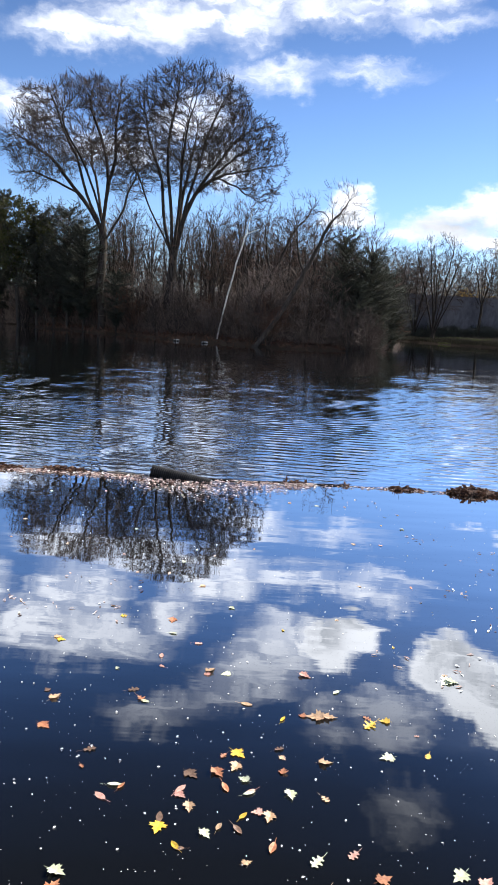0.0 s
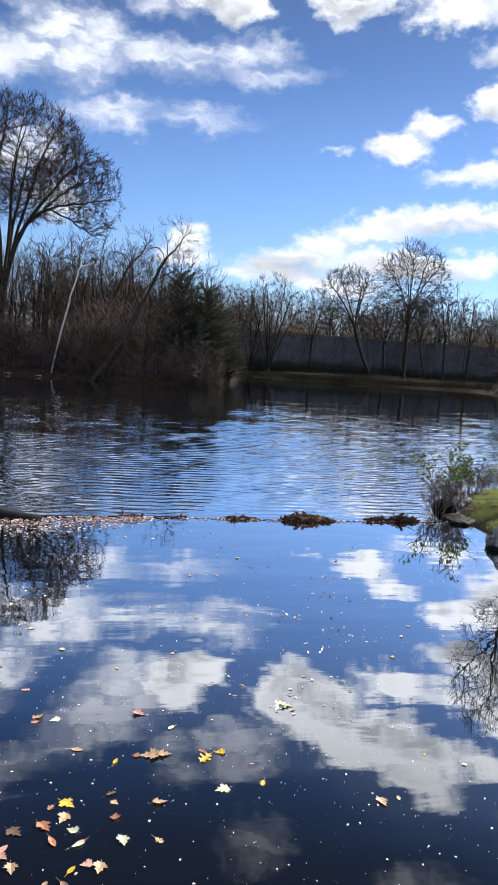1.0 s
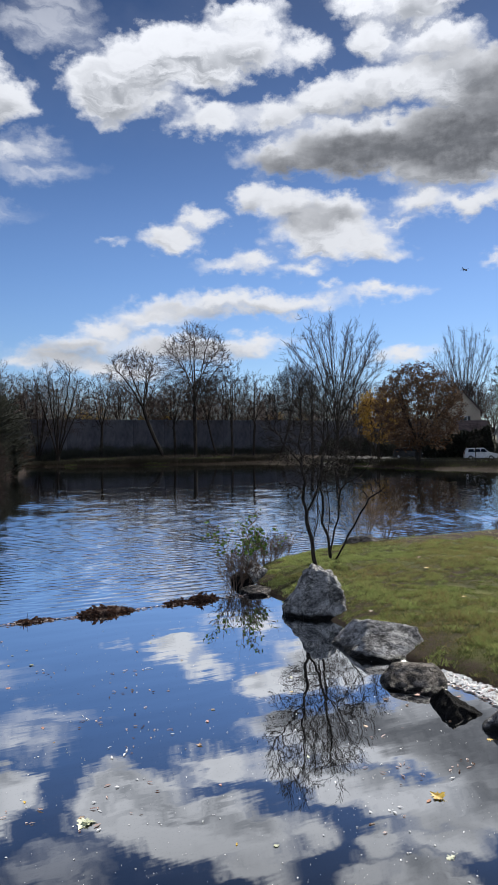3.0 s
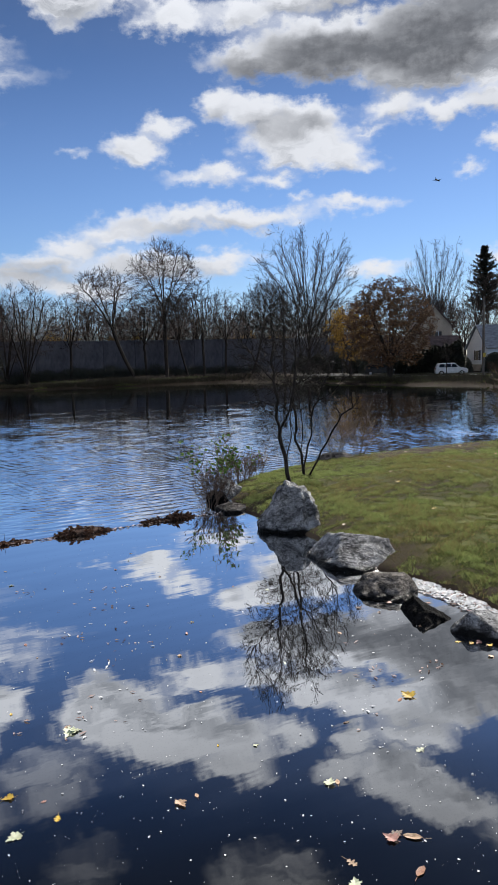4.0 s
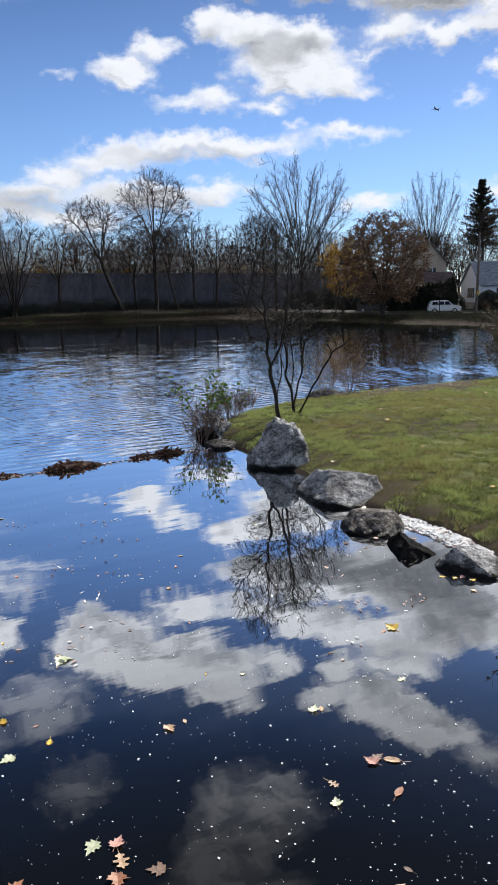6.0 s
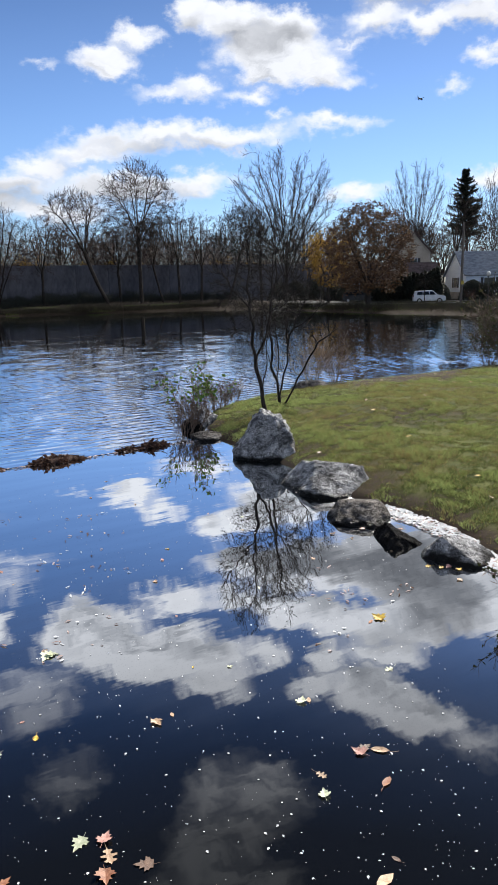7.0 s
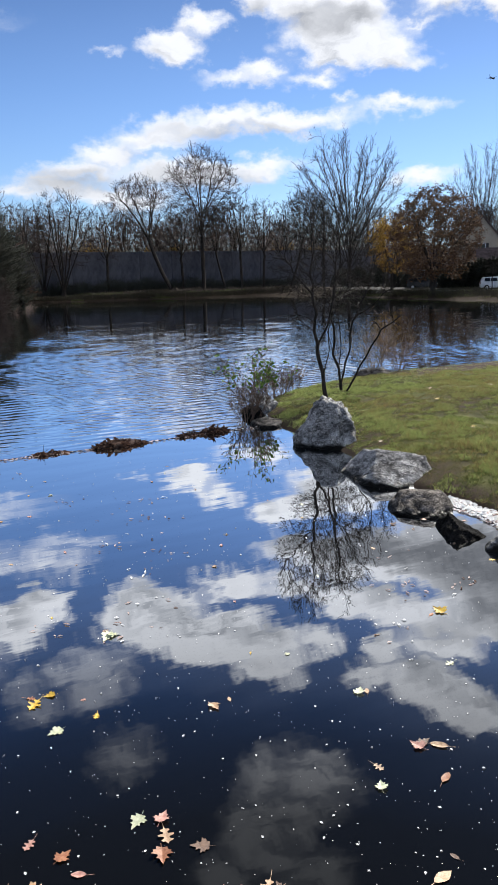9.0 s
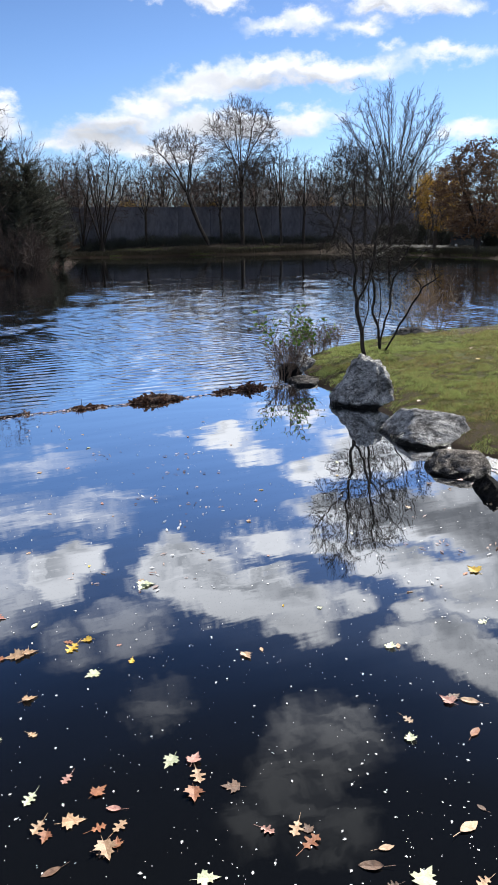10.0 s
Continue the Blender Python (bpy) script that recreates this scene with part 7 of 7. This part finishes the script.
def far_side():
    p = at(47.05, 113)
    p.z = 1.2
    gable_house(p, -25, 13, 7.6, 2.7, 5.9, WHITE_PAINT, ROOF_GREY, "white cape house with grey roof and dark shutters",
                [(3.5, 0.9, 1.6, 1.3), (6.0, 0.9, 1.0, 1.3), (8.2, 0.9, 1.0, 1.3)], [(-0.2, 0.9, 1.3, 1.35)], 7.5, (8.5,))
    p = at(44.05, 109.5)
    p.z = 1.0
    gable_house(p, 55, 10, 4.6, 6.1, 8.8, CREAM_PAINT, ROOF_BROWN, "tan stucco house with steep brown roof", [(2, 1, 1, 1.4), (6, 1, 1, 1.4)], [(0, 4.2, 0.8, 1.1)], None)
    p = at(43.4, 105.4)
    p.z = 1.0
    gable_house(p, -14, 4.6, 2.6, 2.8, 4.6, CREAM_PAINT, ROOF_BROWN, "low brown-roofed wing between the houses", [(3, 0.8, 1.2, 1.0)], [], None)
    p = at(38.0, 118)
    p.z = 0.9
    gable_house(p, -30, 9, 7, 2.4, 5.2, CREAM_PAINT, ROOF_BROWN, "small house hidden behind bare branches", [(3, 0.8, 1.2, 1.2)], [(0, 0.9, 1, 1.2)], None)

    car(ground_place(45.2, 99), -38, CAR_SILVER, "silver sport utility car parked by the road")
    car(ground_place(39.9, 106), -38, CAR_DARK, "dark car parked in the shade of the maple")
    street_lamp(ground_place(37.1, 108), 3.3)
    street_lamp(ground_place(49.4, 92), 3.5)

    pole = thing("utility_pole", ground_place(47.5, 92), "weathered wooden utility pole near the white house", "utility pole")
    t = Tubes()
    t.tube([Vector((0.012 * z, 0, z)) for z in (-0.5, 3, 6, 9.4)], [0.17, 0.16, 0.14, 0.12], 10)
    part("post", t.mesh("post", WOOD_POLE, True), None, pole)
    part("sign", boxes((-0.22, 0.22, -0.2, -0.17, 2.3, 2.75), bevel=0.01), YELLOW_SIGN, pole, "small yellow plate")

    # Clipped hedges and dark shrubs before the houses.
    rng = random.Random(41)
    wood, leaf = Tubes(), Tubes()
    for _ in range(2600):
        d = any_way(rng)
        d.z = abs(d.z)
        q = Vector((d.x * 1.3, d.y * 1.1, d.z * 2.0)) * rng.uniform(0.75, 1.0)
        a = (d + any_way(rng) * 0.7).normalized()
        leaf.leaf(q, a, a.orthogonal().normalized(), 0.22, 0.14)
    for _ in range(14):
        limb(rng, wood, Vector((0, 0, -0.1)), (any_way(rng) + Vector((0, 0, 1.2))).normalized(), 1.8, 0.04, 0.01, 4, 4, 0.1, 0.02)
    bush = [("branchwork", wood.mesh("branchwork", BARK)), ("leaves", leaf.mesh("leaves", NEEDLES))]
    for az, far, s in ((41.0, 108, 1.3), (42.0, 110, 1.4), (42.9, 109, 1.3), (43.6, 112, 1.3), (42.5, 105.5, 1.4), (46.0, 106, 1.2), (48.3, 106, 1.3), (49.0, 106, 1.1), (50.0, 107, 1.2), (39.0, 110, 1.1), (38.2, 112, 1.2), (36.6, 112, 1.4), (35.2, 114, 1.4), (34, 115, 1.3)):
        plant("evergreen_shrub", bush, ground_place(az, far, 0.1), "dark clipped evergreen shrub before the houses", "shrub", "evergreen shrubs by the houses", s, rng.uniform(0, 360))
    column = conifer_meshes(8, 5.0, 1.0, droop=-0.1, density=0.4, broad=0.3, start=0.02)
    for k in range(13):
        az = 42.3 + k * 0.29
        plant("arborvitae_tree", column, ground_place(az, 103.4 + rng.uniform(-0.5, 0.5)), "dark columnar evergreen in the hedge before the houses", "tree", "hedge of columnar evergreens", rng.uniform(0.62, 0.75) + 0.26 * (k / 12) ** 2, rng.uniform(0, 360))
    plant("round_shrub", bare_shrubs[1], ground_place(48.25, 91), "round bare reddish shrub by the lamp post", "shrub", "", 0.62, 30)
    plant("small_bare_tree", slim_trees[0], ground_place(44.9, 90), "small bare street tree beside the silver car", "tree", "", 0.4, 30)


YELLOW_SIGN = material("yellow_plate", (0.5, 0.36, 0.03), (0.65, 0.48, 0.05), 4, 0.5, 0)
far_side()


def road_strip():
    """The street and its pale footpath behind the far lawn, laid on the ground."""
    for name, lo, hi, mat, lift, label in (("road", 100.5, 106.5, ASPHALT, 0.05, "grey asphalt street behind the far lawn"), ("pavement", 94.2, 95.8, PAVING, 0.06, "pale concrete footpath across the far lawn")):
        v, f = [], []
        for i in range(40):
            az = 33.5 + i * 0.6
            for r in (lo, hi):
                p = at(az, r)
                v.append((p.x, p.y, ground_at(p.x, p.y) + lift))
            if i:
                f.append((2 * i - 2, 2 * i - 1, 2 * i + 1, 2 * i))
        ob = new(name, mesh_of(name, v, f, mat))
        m = ob.modifiers.new("thick", "SOLIDIFY")
        m.thickness = 0.12
        tagged(ob, label, name, kind="structure")


road_strip()


RANK = foliage("rank_dead_grass", (0.02, 0.021, 0.012), (0.075, 0.064, 0.036), 0.2)


def reeds():
    """Dry reeds and rank grass along the far shore."""
    rng = random.Random(19)
    out = Tubes()
    pts = [Vector((x, y, 0)) for x, y in SHORE[18:34]]
    for a, b in zip(pts, pts[1:]):
        n = int((b - a).length * (70 if b.x > 32 else 25))
        nrm = Vector((b.y - a.y, a.x - b.x, 0)).normalized()
        for _ in range(n):
            q = a.lerp(b, rng.random()) + nrm * rng.uniform(-0.2, 2.6)
            dens = noise.noise(q * 0.15)
            if dens < -0.15 and rng.random() < 0.7:
                continue
            q.z = max(ground_at(q.x, q.y), -0.05)
            tall = rng.uniform(0.3, 0.85) * (1.3 + dens)
            d = (Vector((0, 0, 1)) + any_way(rng) * 0.35).normalized()
            out.leaf(q, d, d.orthogonal().normalized(), tall, 0.08)
    tagged(new("reeds", out.mesh("reeds", RANK)), "dry brown reeds along the far shore", "reeds", kind="stuff")


reeds()


def far_lawn():
    """Rough turf between the far shore and the street, with taller dead grass towards the water."""
    rng = random.Random(29)
    turf, dead = Tubes(), Tubes()
    for _ in range(95000):
        az = rng.uniform(9, 56)
        far = rng.uniform(66, 101) if az > 30 else rng.uniform(92, 105) / math.cos(radians(az))
        q = at(az, far)
        q.z = ground_at(q.x, q.y)
        if q.z < 0.03:
            continue
        edge = q.z < 0.32 + 0.12 * noise.noise(q * 0.3)
        wild = noise.noise(q * 0.22) + 0.5 * noise.noise(q * 0.9)
        d = (Vector((0, 0, 1)) + any_way(rng) * 0.5).normalized()
        # Left of 30 degrees, dark dead blades are added to darken the shaded bank.
        if wild > (-0.15 if edge else 0.42 if az > 30 else -0.25):
            dead.leaf(q, d, d.orthogonal().normalized(), rng.uniform(0.2, 0.6) * (1.2 if edge else 0.6), 0.07)
        else:
            turf.leaf(q, d, d.orthogonal().normalized(), rng.uniform(0.12, 0.26), 0.11)
    tagged(new("far_turf", turf.mesh("far_turf", GRASS_DEEP)), "dull green lawn across the pond", "grass", kind="stuff")
    tagged(new("rank_grass", dead.mesh("rank_grass", RANK)), "tall dead brown grass, also darkening the shaded left of the far shore", "grass", kind="stuff")


far_lawn()


def litter():
    """Leaf litter and dead stems on the wooded bank."""
    rng = random.Random(23)
    out = Tubes()
    pts = [Vector((x, y, 0)) for x, y in SHORE[31:42]]
    for a, b in zip(pts, pts[1:]):
        nrm = Vector((b.y - a.y, a.x - b.x, 0)).normalized()
        for _ in range(int((b - a).length * 60)):
            q = a.lerp(b, rng.random()) + nrm * rng.uniform(0, 5)
            q.z = max(ground_at(q.x, q.y), 0.0)
            d = (Vector((0, 0, 0.7)) + any_way(rng)).normalized()
            out.leaf(q, d, d.orthogonal().normalized(), rng.uniform(0.15, 0.6), 0.08)
    tagged(new("leaf_litter", out.mesh("leaf_litter", BROWN_LEAF)), "brown leaf litter and dead stems under the trees", "leaf litter", kind="stuff")


litter()


def shore_stones():
    rng = random.Random(29)
    for az, far in ((-6.6, 63.9), (-4.4, 62.6)):
        p = at(az, far, 0.05)
        rock("shore_stone", p, (rng.uniform(0.2, 0.45), 0.2, 0.16), rng.randrange(50), [((0, 0, 1), 0.1)], ROCK, "small pale stone at the wooded shore", rng.uniform(0, 90), 0.04)


shore_stones()


# ---- an airliner far off in the sky ----
def airliner():
    p = at(44.2, 2500)
    p.z = rise(2500, 12.55)
    ob = thing("airplane", p, "small distant airliner climbing in the sky", "airplane", turn=20)
    t = Tubes()
    t.tube([Vector((x, 0, 0)) for x in (-18, -16, -10, 10, 15, 18)], [0.3, 1.0, 1.9, 1.9, 1.5, 0.2], 12)
    part("fuselage", t.mesh("fuselage", PLANE_METAL, True), None, ob)
    for s in (-1, 1):
        bm = bmesh.new()
        v = [bm.verts.new(c) for c in ((3.5, s * 1.5, -0.6), (-3, s * 1.5, -0.6), (-6.5, s * 17, 0.8), (-5, s * 17, 0.8))]
        bm.faces.new(v)
        bmesh.ops.solidify(bm, geom=bm.faces[:], thickness=0.5)
        part("wing", bm, PLANE_METAL, ob)
        bm = bmesh.new()
        v = [bm.verts.new(c) for c in ((-13, s * 0.5, 0.8), (-16.5, s * 0.5, 0.8), (-17.5, s * 6, 1.2), (-16, s * 6, 1.2))]
        bm.faces.new(v)
        bmesh.ops.solidify(bm, geom=bm.faces[:], thickness=0.3)
        part("tailplane", bm, PLANE_METAL, ob)
        t = Tubes()
        t.tube([Vector((x, s * 5.5, -1.7)) for x in (-1.5, 0, 2.4)], [0.6, 1.0, 0.9], 10)
        part("engine", t.mesh("engine", PLANE_METAL), None, ob)
    bm = bmesh.new()
    v = [bm.verts.new(c) for c in ((-11.5, 0, 1.2), (-16.5, 0, 1.2), (-18, 0, 7), (-16, 0, 7))]
    bm.faces.new(v)
    bmesh.ops.solidify(bm, geom=bm.faces[:], thickness=0.4)
    part("fin", bm, PLANE_METAL, ob)


airliner()
